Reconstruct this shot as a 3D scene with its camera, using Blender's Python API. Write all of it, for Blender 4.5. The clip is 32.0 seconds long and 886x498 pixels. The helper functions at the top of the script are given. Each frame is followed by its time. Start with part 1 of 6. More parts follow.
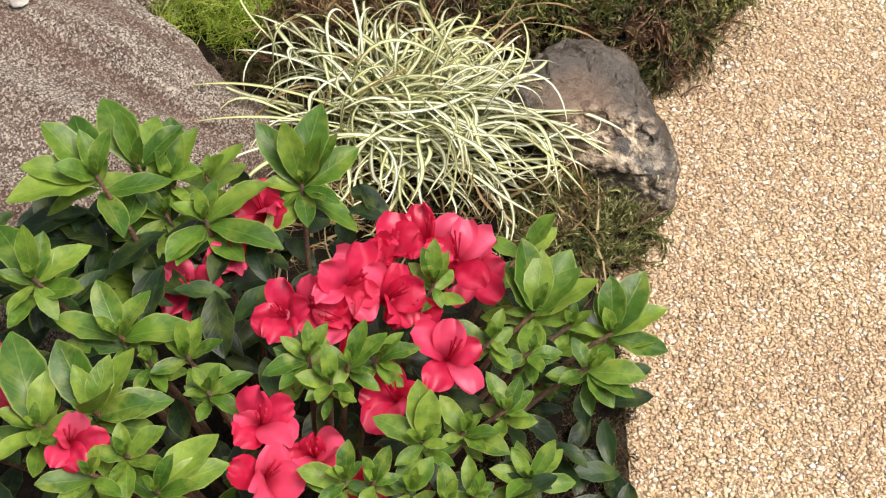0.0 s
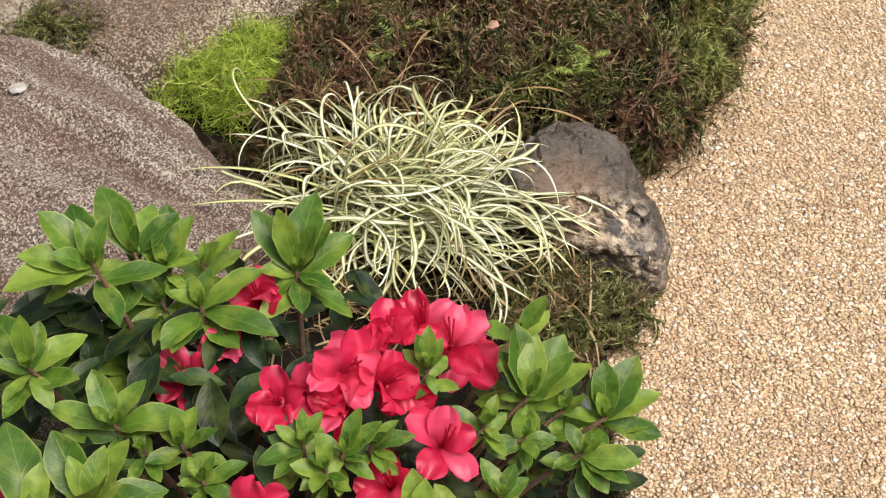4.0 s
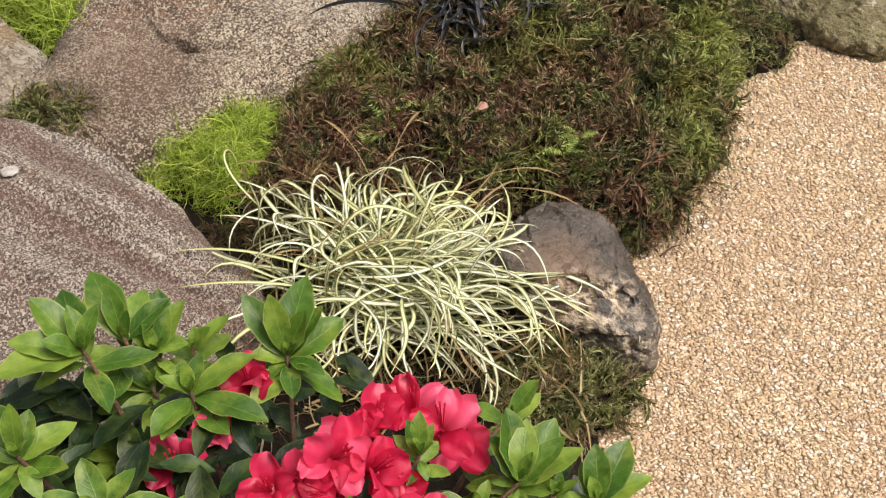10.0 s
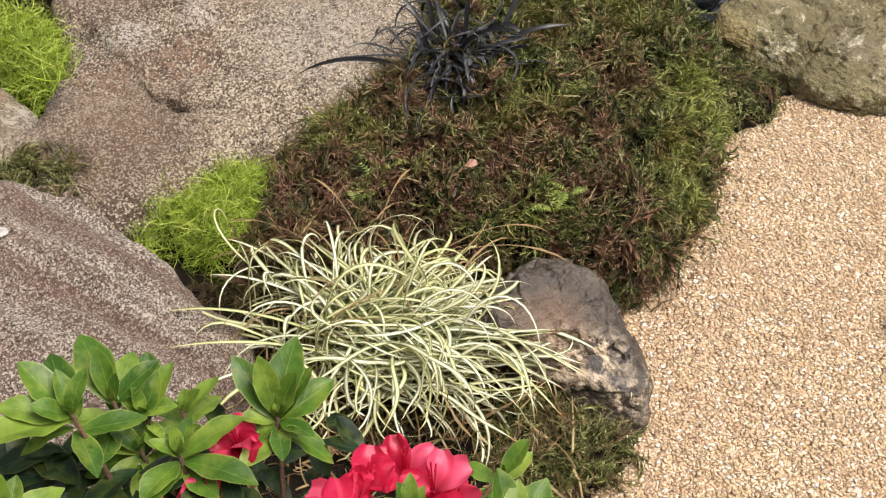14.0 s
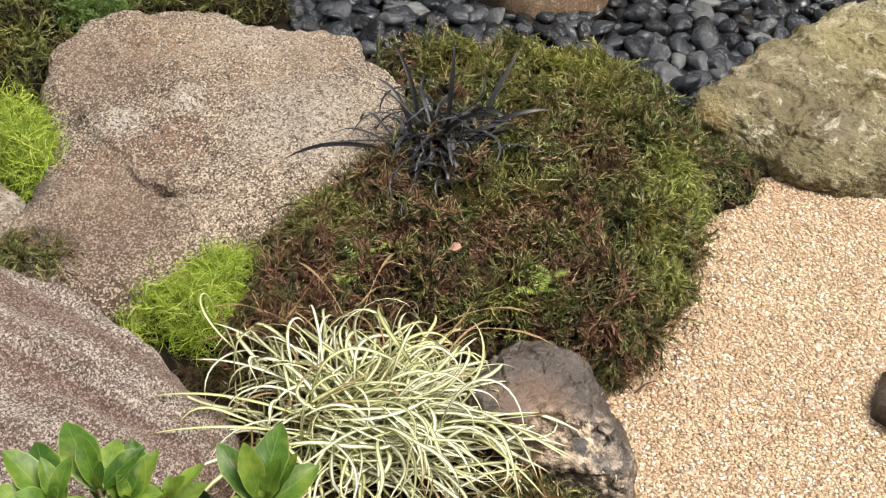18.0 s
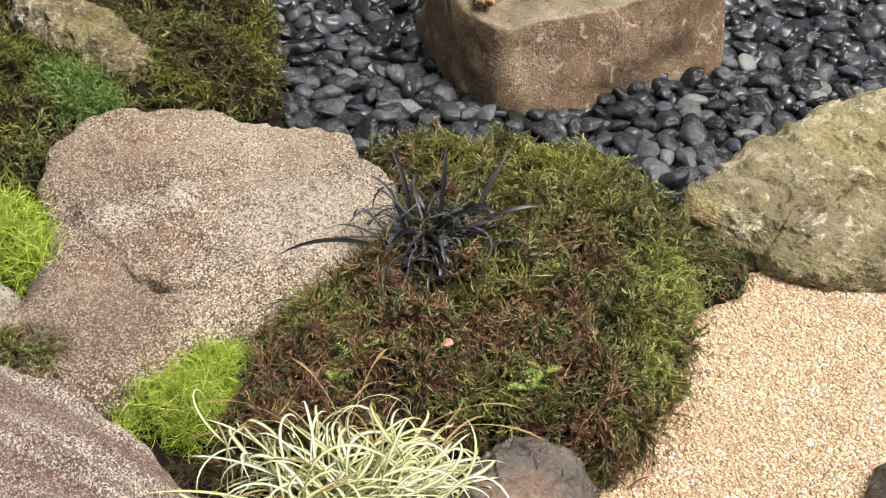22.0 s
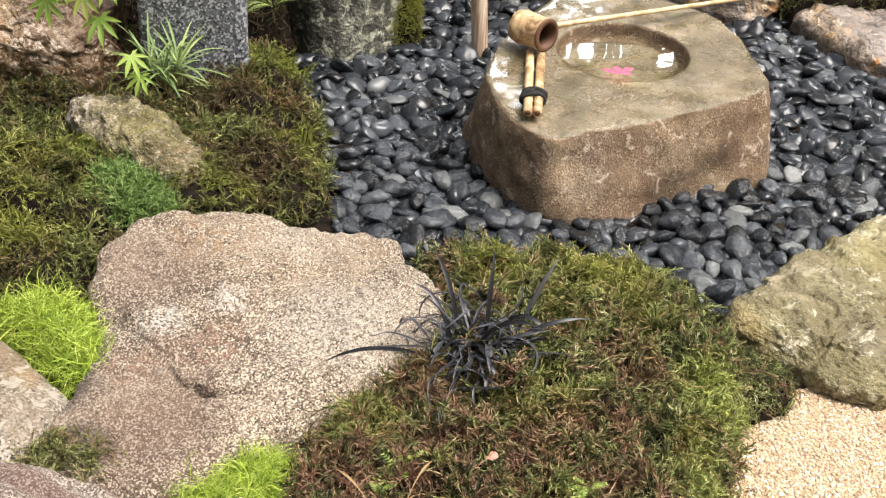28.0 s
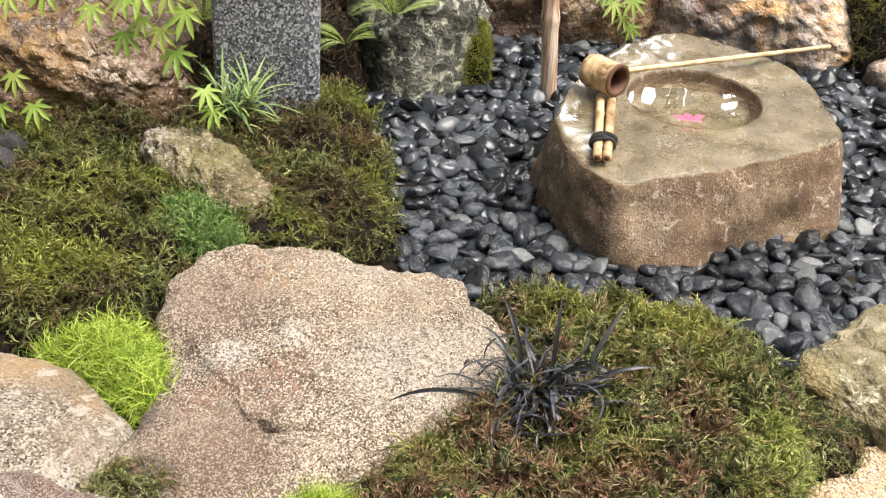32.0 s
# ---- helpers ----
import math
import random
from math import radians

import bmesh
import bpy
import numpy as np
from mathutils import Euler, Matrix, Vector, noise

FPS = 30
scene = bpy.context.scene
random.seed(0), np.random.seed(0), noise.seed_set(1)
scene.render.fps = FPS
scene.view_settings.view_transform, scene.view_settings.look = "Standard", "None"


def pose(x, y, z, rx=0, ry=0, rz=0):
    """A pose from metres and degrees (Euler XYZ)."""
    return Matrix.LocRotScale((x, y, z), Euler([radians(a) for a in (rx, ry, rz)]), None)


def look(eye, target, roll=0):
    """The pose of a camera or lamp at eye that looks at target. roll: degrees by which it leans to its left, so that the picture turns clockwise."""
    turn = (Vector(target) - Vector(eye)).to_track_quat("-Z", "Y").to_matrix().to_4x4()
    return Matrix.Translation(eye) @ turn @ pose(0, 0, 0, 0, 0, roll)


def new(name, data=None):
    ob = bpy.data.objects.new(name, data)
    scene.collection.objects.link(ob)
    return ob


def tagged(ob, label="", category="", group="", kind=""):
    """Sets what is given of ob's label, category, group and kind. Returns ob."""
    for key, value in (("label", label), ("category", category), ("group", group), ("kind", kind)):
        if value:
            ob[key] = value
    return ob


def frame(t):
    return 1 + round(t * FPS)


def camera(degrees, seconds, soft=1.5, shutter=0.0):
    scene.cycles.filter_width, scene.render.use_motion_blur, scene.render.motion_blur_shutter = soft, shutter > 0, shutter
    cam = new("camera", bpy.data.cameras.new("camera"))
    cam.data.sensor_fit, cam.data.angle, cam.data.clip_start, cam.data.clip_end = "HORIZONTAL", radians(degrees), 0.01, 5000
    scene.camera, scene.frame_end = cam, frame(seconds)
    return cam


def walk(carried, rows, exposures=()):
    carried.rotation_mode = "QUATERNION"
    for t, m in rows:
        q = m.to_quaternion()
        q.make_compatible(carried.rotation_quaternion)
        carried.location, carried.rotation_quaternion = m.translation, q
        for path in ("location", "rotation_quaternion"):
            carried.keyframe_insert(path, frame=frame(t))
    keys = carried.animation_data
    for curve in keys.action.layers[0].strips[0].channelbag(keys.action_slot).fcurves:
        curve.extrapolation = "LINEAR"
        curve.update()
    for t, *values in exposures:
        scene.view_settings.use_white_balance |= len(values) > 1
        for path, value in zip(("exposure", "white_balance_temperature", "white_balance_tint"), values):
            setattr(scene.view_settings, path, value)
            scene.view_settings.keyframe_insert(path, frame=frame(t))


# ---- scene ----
cam = camera(38.99, 32.0, soft=1.2)

# seconds, place in metres, turn in degrees
PATH = [
    (0, -0.0000, 0.0000, 1.1135, 35.759, -2.425, 0.000),
    (0.5, -0.0002, 0.0002, 1.1151, 36.055, -2.389, -0.188),
    (1, -0.0003, 0.0038, 1.1167, 36.447, -2.493, -0.272),
    (1.5, -0.0007, 0.0042, 1.1186, 36.903, -2.605, -0.082),
    (2, -0.0008, 0.0050, 1.1203, 37.340, -2.696, -0.109),
    (2.5, -0.0021, 0.0051, 1.1225, 37.653, -2.822, -0.003),
    (3, -0.0024, 0.0045, 1.1252, 38.157, -2.691, -0.213),
    (3.5, -0.0025, 0.0042, 1.1275, 38.535, -2.542, -0.385),
    (4, -0.0018, 0.0068, 1.1290, 38.906, -2.575, -0.378),
    (4.5, -0.0008, 0.0099, 1.1299, 39.271, -2.680, -0.277),
    (6.5, 0.0022, 0.0156, 1.1343, 40.485, -2.665, -0.703),
    (7, 0.0017, 0.0176, 1.1340, 40.627, -2.783, -0.693),
    (7.5, 0.0013, 0.0192, 1.1346, 40.777, -2.874, -0.608),
    (8, 0.0001, 0.0187, 1.1364, 40.940, -2.962, -0.527),
    (8.5, -0.0011, 0.0166, 1.1377, 41.187, -2.983, -0.445),
    (9, -0.0019, 0.0150, 1.1375, 41.488, -2.868, -0.633),
    (9.5, -0.0016, 0.0156, 1.1394, 41.749, -2.797, -0.804),
    (10, -0.0031, 0.0145, 1.1404, 42.064, -2.814, -0.844),
    (10.5, -0.0059, 0.0127, 1.1418, 42.390, -3.011, -0.712),
    (11, -0.0062, 0.0142, 1.1419, 42.734, -3.140, -0.517),
    (11.5, -0.0041, 0.0153, 1.1410, 43.067, -3.068, -0.535),
    (12, -0.0043, 0.0154, 1.1412, 43.339, -2.888, -0.757),
    (12.5, -0.0029, 0.0174, 1.1417, 43.571, -2.729, -0.966),
    (13, -0.0022, 0.0183, 1.1435, 43.799, -2.678, -1.181),
    (13.5, -0.0019, 0.0184, 1.1452, 44.075, -2.677, -1.333),
    (14, -0.0010, 0.0197, 1.1459, 44.424, -2.758, -1.418),
    (14.5, -0.0009, 0.0181, 1.1476, 44.811, -2.746, -1.556),
    (16.5, -0.0003, 0.0172, 1.1557, 46.636, -2.757, -2.261),
    (17, -0.0002, 0.0171, 1.1576, 47.024, -2.979, -2.123),
    (17.5, -0.0000, 0.0174, 1.1594, 47.472, -3.013, -2.028),
    (18, -0.0002, 0.0160, 1.1619, 47.926, -3.005, -2.082),
    (18.5, -0.0001, 0.0145, 1.1653, 48.349, -2.865, -2.190),
    (19, 0.0013, 0.0154, 1.1673, 48.869, -2.814, -2.302),
    (19.5, 0.0022, 0.0186, 1.1680, 49.276, -2.831, -2.369),
    (20, 0.0013, 0.0174, 1.1707, 49.835, -2.927, -2.312),
    (20.5, 0.0012, 0.0145, 1.1735, 50.396, -3.130, -2.195),
    (21, 0.0009, 0.0144, 1.1751, 50.963, -3.288, -2.187),
    (21.5, 0.0001, 0.0128, 1.1763, 51.512, -3.263, -2.314),
    (22, -0.0015, 0.0111, 1.1770, 52.024, -3.210, -2.386),
    (22.5, -0.0027, 0.0100, 1.1780, 52.380, -3.209, -2.412),
    (23, -0.0044, 0.0108, 1.1794, 52.658, -3.237, -2.344),
    (23.5, -0.0033, 0.0100, 1.1798, 53.009, -3.195, -2.195),
    (24, -0.0041, 0.0102, 1.1805, 53.341, -3.166, -2.053),
    (24.5, -0.0055, 0.0101, 1.1829, 53.586, -3.110, -1.949),
    (25, -0.0071, 0.0126, 1.1855, 53.859, -3.147, -1.833),
    (25.5, -0.0074, 0.0151, 1.1873, 54.174, -3.262, -1.611),
    (27.5, -0.0164, 0.0176, 1.1982, 55.776, -3.304, -0.621),
    (28, -0.0186, 0.0220, 1.1995, 56.100, -3.298, -0.342),
    (28.5, -0.0210, 0.0248, 1.1993, 56.422, -3.365, 0.043),
    (29, -0.0234, 0.0267, 1.1995, 56.662, -3.432, 0.514),
    (29.5, -0.0263, 0.0276, 1.1996, 56.893, -3.441, 0.910),
    (30, -0.0292, 0.0270, 1.2000, 57.072, -3.439, 1.323),
    (30.5, -0.0328, 0.0274, 1.2008, 57.239, -3.393, 1.665),
    (31, -0.0362, 0.0276, 1.2026, 57.338, -3.423, 2.039),
    (31.5, -0.0379, 0.0278, 1.2035, 57.442, -3.468, 2.364),
    (32, -0.0378, 0.0283, 1.2031, 57.591, -3.511, 2.785),
]
EXPOSURES = [(0, 0.70, 6660, 11), (3, 0.63, 6690, 11.5), (9, 0.57, 6750, 12.5), (17, 0.77, 6650, 12), (23, 1.05, 6600, 11.5), (28, 1.31, 6560, 11.5), (32, 1.38, 6540, 11.5)]
walk(cam, [(t, pose(x, y, z, rx, ry, rz)) for t, x, y, z, rx, ry, rz in PATH], EXPOSURES)

# ---- world and light ----
world = bpy.data.worlds.new("sky")
scene.world = world
world.use_nodes = True
sky = world.node_tree.nodes.new("ShaderNodeTexSky")
sky.sky_type = "NISHITA"
sky.sun_disc = False
sky.sun_elevation, sky.sun_rotation = radians(66), radians(110)
sky.dust_density, sky.ozone_density = 4.0, 1.0
veil = world.node_tree.nodes.new("ShaderNodeHueSaturation")
veil.inputs["Saturation"].default_value = 0.35
world.node_tree.links.new(sky.outputs[0], veil.inputs["Color"])
world.node_tree.links.new(veil.outputs[0], world.node_tree.nodes["Background"].inputs[0])
world.node_tree.nodes["Background"].inputs[1].default_value = 0.13
sun = new("sun", bpy.data.lights.new("sun", "SUN"))
sun.data.energy, sun.data.angle, sun.data.color = 2.8, radians(32), (1.0, 0.95, 0.87)
sun.matrix_world = look((1.6, -0.6, 4.0), (0, 0, 0))

# ---- node helpers ----


def material(name, rough=0.6, spec=0.5):
    m = bpy.data.materials.new(name)
    m.use_nodes = True
    b = m.node_tree.nodes["Principled BSDF"]
    b.inputs["Roughness"].default_value = rough
    b.inputs["Specular IOR Level"].default_value = spec
    return m, m.node_tree, b


def join(nt, a, b):
    nt.links.new(a, b)


def coords(nt, loose=False):
    """Object coordinates; loose pieces get an offset of their own."""
    c = nt.nodes.new("ShaderNodeTexCoord").outputs["Object"]
    if not loose:
        return c
    info = nt.nodes.new("ShaderNodeObjectInfo").outputs["Random"]
    s = nt.nodes.new("ShaderNodeVectorMath")
    s.operation = "ADD"
    k = nt.nodes.new("ShaderNodeMath")
    k.operation = "MULTIPLY"
    k.inputs[1].default_value = 37.0
    join(nt, info, k.inputs[0])
    join(nt, c, s.inputs[0])
    join(nt, k.outputs[0], s.inputs[1])
    return s.outputs[0]


def cloud(nt, vec, scale, detail=4.0, rough=0.6, warp=0.0):
    n = nt.nodes.new("ShaderNodeTexNoise")
    n.inputs["Scale"].default_value, n.inputs["Detail"].default_value = scale, detail
    n.inputs["Roughness"].default_value, n.inputs["Distortion"].default_value = rough, warp
    join(nt, vec, n.inputs["Vector"])
    return n.outputs["Fac"]


def cells(nt, vec, scale, feature="F1"):
    n = nt.nodes.new("ShaderNodeTexVoronoi")
    n.feature = feature
    n.inputs["Scale"].default_value = scale
    join(nt, vec, n.inputs["Vector"])
    return n.outputs["Color" if feature == "F1" else "Distance"]


def ramp(nt, fac, stops):
    r = nt.nodes.new("ShaderNodeValToRGB")
    el = r.color_ramp.elements
    while len(el) < len(stops):
        el.new(0.5)
    for e, (p, c) in zip(el, stops):
        e.position, e.color = p, (c, c, c, 1) if isinstance(c, (int, float)) else (*c, 1)
    join(nt, fac, r.inputs[0])
    return r.outputs[0]


def blend(nt, fac, a, b, how="MIX"):
    n = nt.nodes.new("ShaderNodeMix")
    n.data_type, n.blend_type = "RGBA", how
    for s, v in ((n.inputs[0], fac), (n.inputs[6], a), (n.inputs[7], b)):
        if isinstance(v, (int, float)):
            s.default_value = v
        elif isinstance(v, tuple):
            s.default_value = (*v, 1)
        else:
            join(nt, v, s)
    return n.outputs[2]


def relief(nt, b, height, strength, distance=0.01):
    n = nt.nodes.new("ShaderNodeBump")
    n.inputs["Strength"].default_value, n.inputs["Distance"].default_value = strength, distance
    join(nt, height, n.inputs["Height"])
    join(nt, n.outputs[0], b.inputs["Normal"])


def stone_material(name, colours, fleck=(0.7, 0.66, 0.6), dark=(0.05, 0.045, 0.04), grain=260.0, rough=0.75, bump=0.6,
                   big=9.0, flecks=0.60, lichen=None, lichen_at=0.6, bands=None, rugged=0.0,
                   spots=(), gloss=None, facet=38.0, spec=0.5, crystals=0.0, wet=()):
    """Stone: three tones in large clouds, mineral flecks light and dark, a grainy relief."""
    m, nt, b = material(name, rough, spec)
    v = coords(nt)
    low, mid, high = colours
    c = ramp(nt, cloud(nt, v, big, 6, 0.65, 0.4), [(0.38, low), (0.5, mid), (0.62, high)])
    c = blend(nt, ramp(nt, cloud(nt, v, big * 0.55, 4, 0.6, 0.5), [(0.42, 0.55), (0.58, 0.0)]), c, low)
    if bands:
        (nx, ny), freq, stain, amount = bands
        dot = nt.nodes.new("ShaderNodeVectorMath")
        dot.operation = "DOT_PRODUCT"
        dot.inputs[1].default_value = (nx * freq, ny * freq, freq * 0.3)
        join(nt, v, dot.inputs[0])
        one = nt.nodes.new("ShaderNodeCombineXYZ")
        join(nt, dot.outputs["Value"], one.inputs[0])
        join(nt, cloud(nt, v, 3.0, 2), one.inputs[1])
        streak = cloud(nt, one.outputs[0], 1.0, 5, 0.6)
        c = blend(nt, ramp(nt, streak, [(0.42, 0.0), (0.55, amount)]), c, stain)
    g1 = cloud(nt, v, grain, 3, 0.7)
    many = ramp(nt, cloud(nt, v, big * 1.4, 5, 0.7), [(0.40, 0.12), (0.60, 1.0)])
    c = blend(nt, blend(nt, 1.0, ramp(nt, g1, [(flecks - 0.04 + 0.03 * bool(crystals), 0.0), (flecks + 0.02 + 0.03 * bool(crystals), 0.75)]), many, "MULTIPLY"), c, fleck)
    g3 = cloud(nt, v, grain * 0.45, 4, 0.7)
    c = blend(nt, blend(nt, 1.0, ramp(nt, g3, [(0.56, 0.0), (0.68, 0.18)]), many, "MULTIPLY"), c, fleck)
    g2 = cloud(nt, v, grain * 1.37, 2, 0.6)
    c = blend(nt, ramp(nt, g2, [(0.36, 0.75), (0.47, 0.0)]), c, dark)
    if crystals:
        part_of = nt.nodes.new("ShaderNodeSeparateColor")
        join(nt, cells(nt, v, crystals), part_of.inputs[0])
        c = blend(nt, 1.0, c, ramp(nt, part_of.outputs[0], [(0.0, 0.16), (0.17, 0.26), (0.21, 0.82), (1.0, 1.0)]), "MULTIPLY")
        c = blend(nt, ramp(nt, part_of.outputs[1], [(0.70, 0.0), (0.73, 0.72)]), c, fleck)
    if bands:
        c = blend(nt, ramp(nt, streak, [(0.44, 0.0), (0.56, amount * 0.6)]), c, stain)
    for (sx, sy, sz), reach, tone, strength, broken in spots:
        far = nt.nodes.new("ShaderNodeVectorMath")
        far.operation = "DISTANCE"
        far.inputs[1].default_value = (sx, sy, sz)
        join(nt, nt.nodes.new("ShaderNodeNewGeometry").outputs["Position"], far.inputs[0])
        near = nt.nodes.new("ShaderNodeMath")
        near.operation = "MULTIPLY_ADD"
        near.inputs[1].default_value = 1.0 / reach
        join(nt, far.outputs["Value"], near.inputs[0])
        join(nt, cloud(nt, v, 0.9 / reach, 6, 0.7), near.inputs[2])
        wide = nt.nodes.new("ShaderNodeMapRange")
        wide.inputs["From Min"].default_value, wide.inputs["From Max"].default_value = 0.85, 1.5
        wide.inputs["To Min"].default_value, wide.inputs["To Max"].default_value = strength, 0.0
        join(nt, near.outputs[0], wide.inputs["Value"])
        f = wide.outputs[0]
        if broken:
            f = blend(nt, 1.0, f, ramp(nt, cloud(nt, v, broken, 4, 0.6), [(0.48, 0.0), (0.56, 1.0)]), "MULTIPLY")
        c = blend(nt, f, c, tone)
    if lichen:
        c = blend(nt, ramp(nt, cloud(nt, v, big * 2.3, 8, 0.7, 0.8), [(lichen_at, 0.0), (lichen_at + 0.06, 0.9)]), c, lichen)
    join(nt, c, b.inputs["Base Color"])
    if gloss:
        join(nt, ramp(nt, cloud(nt, v, big * 1.6, 4, 0.6, 0.5), [(0.38, gloss[0]), (0.62, gloss[1])]), b.inputs["Roughness"])
    film = None
    for (sx, sy, sz), reach in wet:
        far = nt.nodes.new("ShaderNodeVectorMath")
        far.operation = "DISTANCE"
        far.inputs[1].default_value = (sx, sy, sz)
        join(nt, nt.nodes.new("ShaderNodeNewGeometry").outputs["Position"], far.inputs[0])
        near = nt.nodes.new("ShaderNodeMath")
        near.operation = "MULTIPLY_ADD"
        near.inputs[1].default_value = 1.0 / reach
        join(nt, far.outputs["Value"], near.inputs[0])
        join(nt, cloud(nt, v, 38.0, 5, 0.7), near.inputs[2])
        wide = nt.nodes.new("ShaderNodeMapRange")
        wide.inputs["From Min"].default_value, wide.inputs["From Max"].default_value = 1.0, 1.5
        wide.inputs["To Min"].default_value, wide.inputs["To Max"].default_value = 1.0, 0.0
        join(nt, near.outputs[0], wide.inputs["Value"])
        film = wide.outputs[0] if film is None else blend(nt, 1.0, film, wide.outputs[0], "LIGHTEN")
    if wet:
        b.inputs["Coat Roughness"].default_value, b.inputs["Coat IOR"].default_value = 0.15, 1.5
        join(nt, film, b.inputs["Coat Weight"])
    h = blend(nt, 0.5, g1, cloud(nt, v, grain * 0.22, 6, 0.7))
    if crystals:
        h = blend(nt, 0.3, h, part_of.outputs[2])
    if rugged:
        k = nt.nodes.new("ShaderNodeTexVoronoi")
        k.feature = "F1"
        k.inputs["Scale"].default_value = facet
        wob = nt.nodes.new("ShaderNodeVectorMath")
        wob.operation = "MULTIPLY_ADD"
        wob.inputs[1].default_value = (0.06, 0.06, 0.06)
        join(nt, cloud(nt, v, 30, 4), wob.inputs[0])
        join(nt, v, wob.inputs[2])
        join(nt, wob.outputs[0], k.inputs["Vector"])
        h = blend(nt, rugged, h, k.outputs["Distance"])
        relief(nt, b, h, bump, 0.03)
    else:
        relief(nt, b, h, bump, 0.02 if crystals else 0.012)
    return m


def foliage_material(name, stops, patch=None, patch_scale=14.0, rough=0.55, through_light=0.3, by_object=False, vein=0.0, spec=0.4, glow=None, slope=None, spots=(), stem=None):
    """Leaves: tone by piece, brown or pale patches by place, some light passing through."""
    m, nt, b = material(name, rough, spec)
    if by_object:
        r = nt.nodes.new("ShaderNodeObjectInfo").outputs["Random"]
    else:
        r = nt.nodes.new("ShaderNodeNewGeometry").outputs["Random Per Island"]
    c = ramp(nt, r, stops)
    if patch:
        where = cloud(nt, coords(nt), patch_scale, 5, 0.7)
        if slope:
            dot = nt.nodes.new("ShaderNodeVectorMath")
            dot.operation = "DOT_PRODUCT"
            dot.inputs[1].default_value = (slope[0], slope[1], 0.0)
            join(nt, coords(nt), dot.inputs[0])
            more = nt.nodes.new("ShaderNodeMath")
            more.operation = "ADD"
            join(nt, where, more.inputs[0])
            join(nt, dot.outputs["Value"], more.inputs[1])
            shift = nt.nodes.new("ShaderNodeMath")
            shift.operation = "ADD"
            shift.inputs[1].default_value = slope[2]
            join(nt, more.outputs[0], shift.inputs[0])
            where = shift.outputs[0]
        loose = nt.nodes.new("ShaderNodeMath")
        loose.operation = "MULTIPLY_ADD"
        loose.inputs[1].default_value = 0.22
        join(nt, r, loose.inputs[0])
        join(nt, where, loose.inputs[2])
        f = ramp(nt, loose.outputs[0], [(patch[1] + 0.06, 0.0), (patch[1] + 0.20, 0.85)])
        tuft = blend(nt, ramp(nt, r, [(0.0, 0.55), (1.0, 1.0)]), (0.0, 0.0, 0.0), patch[0])
        c = blend(nt, f, c, tuft)
    if glow:
        f = ramp(nt, cloud(nt, coords(nt), 8.0, 4, 0.6), [(glow[1], 0.0), (glow[1] + 0.1, 0.6)])
        c = blend(nt, f, c, glow[0])
    for (sx, sy), reach, tone, strength in spots:
        far = nt.nodes.new("ShaderNodeVectorMath")
        far.operation = "DISTANCE"
        far.inputs[1].default_value = (sx, sy, 0.1)
        join(nt, nt.nodes.new("ShaderNodeNewGeometry").outputs["Position"], far.inputs[0])
        near = nt.nodes.new("ShaderNodeMath")
        near.operation = "MULTIPLY_ADD"
        near.inputs[1].default_value = 1.0 / reach
        join(nt, far.outputs["Value"], near.inputs[0])
        join(nt, cloud(nt, coords(nt), 2.2 / reach, 5, 0.7), near.inputs[2])
        wide = nt.nodes.new("ShaderNodeMapRange")
        wide.inputs["From Min"].default_value, wide.inputs["From Max"].default_value = 0.9, 1.4
        wide.inputs["To Min"].default_value, wide.inputs["To Max"].default_value = strength, 0.0
        join(nt, near.outputs[0], wide.inputs["Value"])
        shade = blend(nt, ramp(nt, r, [(0.0, 0.45), (1.0, 1.0)]), (0.0, 0.0, 0.0), tone)
        c = blend(nt, wide.outputs[0], c, shade)
    # stem: brown shoot feet, dark enough to paint in the shade between shoots
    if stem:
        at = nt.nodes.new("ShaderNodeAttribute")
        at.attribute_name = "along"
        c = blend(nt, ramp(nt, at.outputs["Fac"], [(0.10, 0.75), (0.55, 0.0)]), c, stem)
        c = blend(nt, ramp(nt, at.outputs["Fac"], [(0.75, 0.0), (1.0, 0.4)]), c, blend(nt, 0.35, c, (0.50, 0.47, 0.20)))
    if vein:
        uv = nt.nodes.new("ShaderNodeTexCoord").outputs["UV"]
        sep = nt.nodes.new("ShaderNodeSeparateXYZ")
        join(nt, uv, sep.inputs[0])
        mid = ramp(nt, sep.outputs[0], [(0.472, 0.0), (0.5, vein * 0.7), (0.528, 0.0)])
        off = nt.nodes.new("ShaderNodeMath")
        off.operation = "SUBTRACT"
        off.inputs[1].default_value = 0.5
        join(nt, sep.outputs[0], off.inputs[0])
        side = nt.nodes.new("ShaderNodeMath")
        side.operation = "ABSOLUTE"
        join(nt, off.outputs[0], side.inputs[0])
        slant = nt.nodes.new("ShaderNodeMath")
        slant.operation = "MULTIPLY_ADD"
        slant.inputs[1].default_value = -0.55
        join(nt, side.outputs[0], slant.inputs[0])
        join(nt, sep.outputs[1], slant.inputs[2])
        beat = nt.nodes.new("ShaderNodeMath")
        beat.operation = "MULTIPLY"
        beat.inputs[1].default_value = 46.0
        join(nt, slant.outputs[0], beat.inputs[0])
        wave = nt.nodes.new("ShaderNodeMath")
        wave.operation = "SINE"
        join(nt, beat.outputs[0], wave.inputs[0])
        ribs = ramp(nt, wave.outputs[0], [(0.55, 0.0), (1.0, 1.0)])
        own = coords(nt, True)
        c = blend(nt, ramp(nt, cloud(nt, own, 3.2, 4, 0.6), [(0.38, 0.0), (0.62, 0.8)]), c, blend(nt, 1.0, c, (0.42, 0.52, 0.5), "MULTIPLY"))
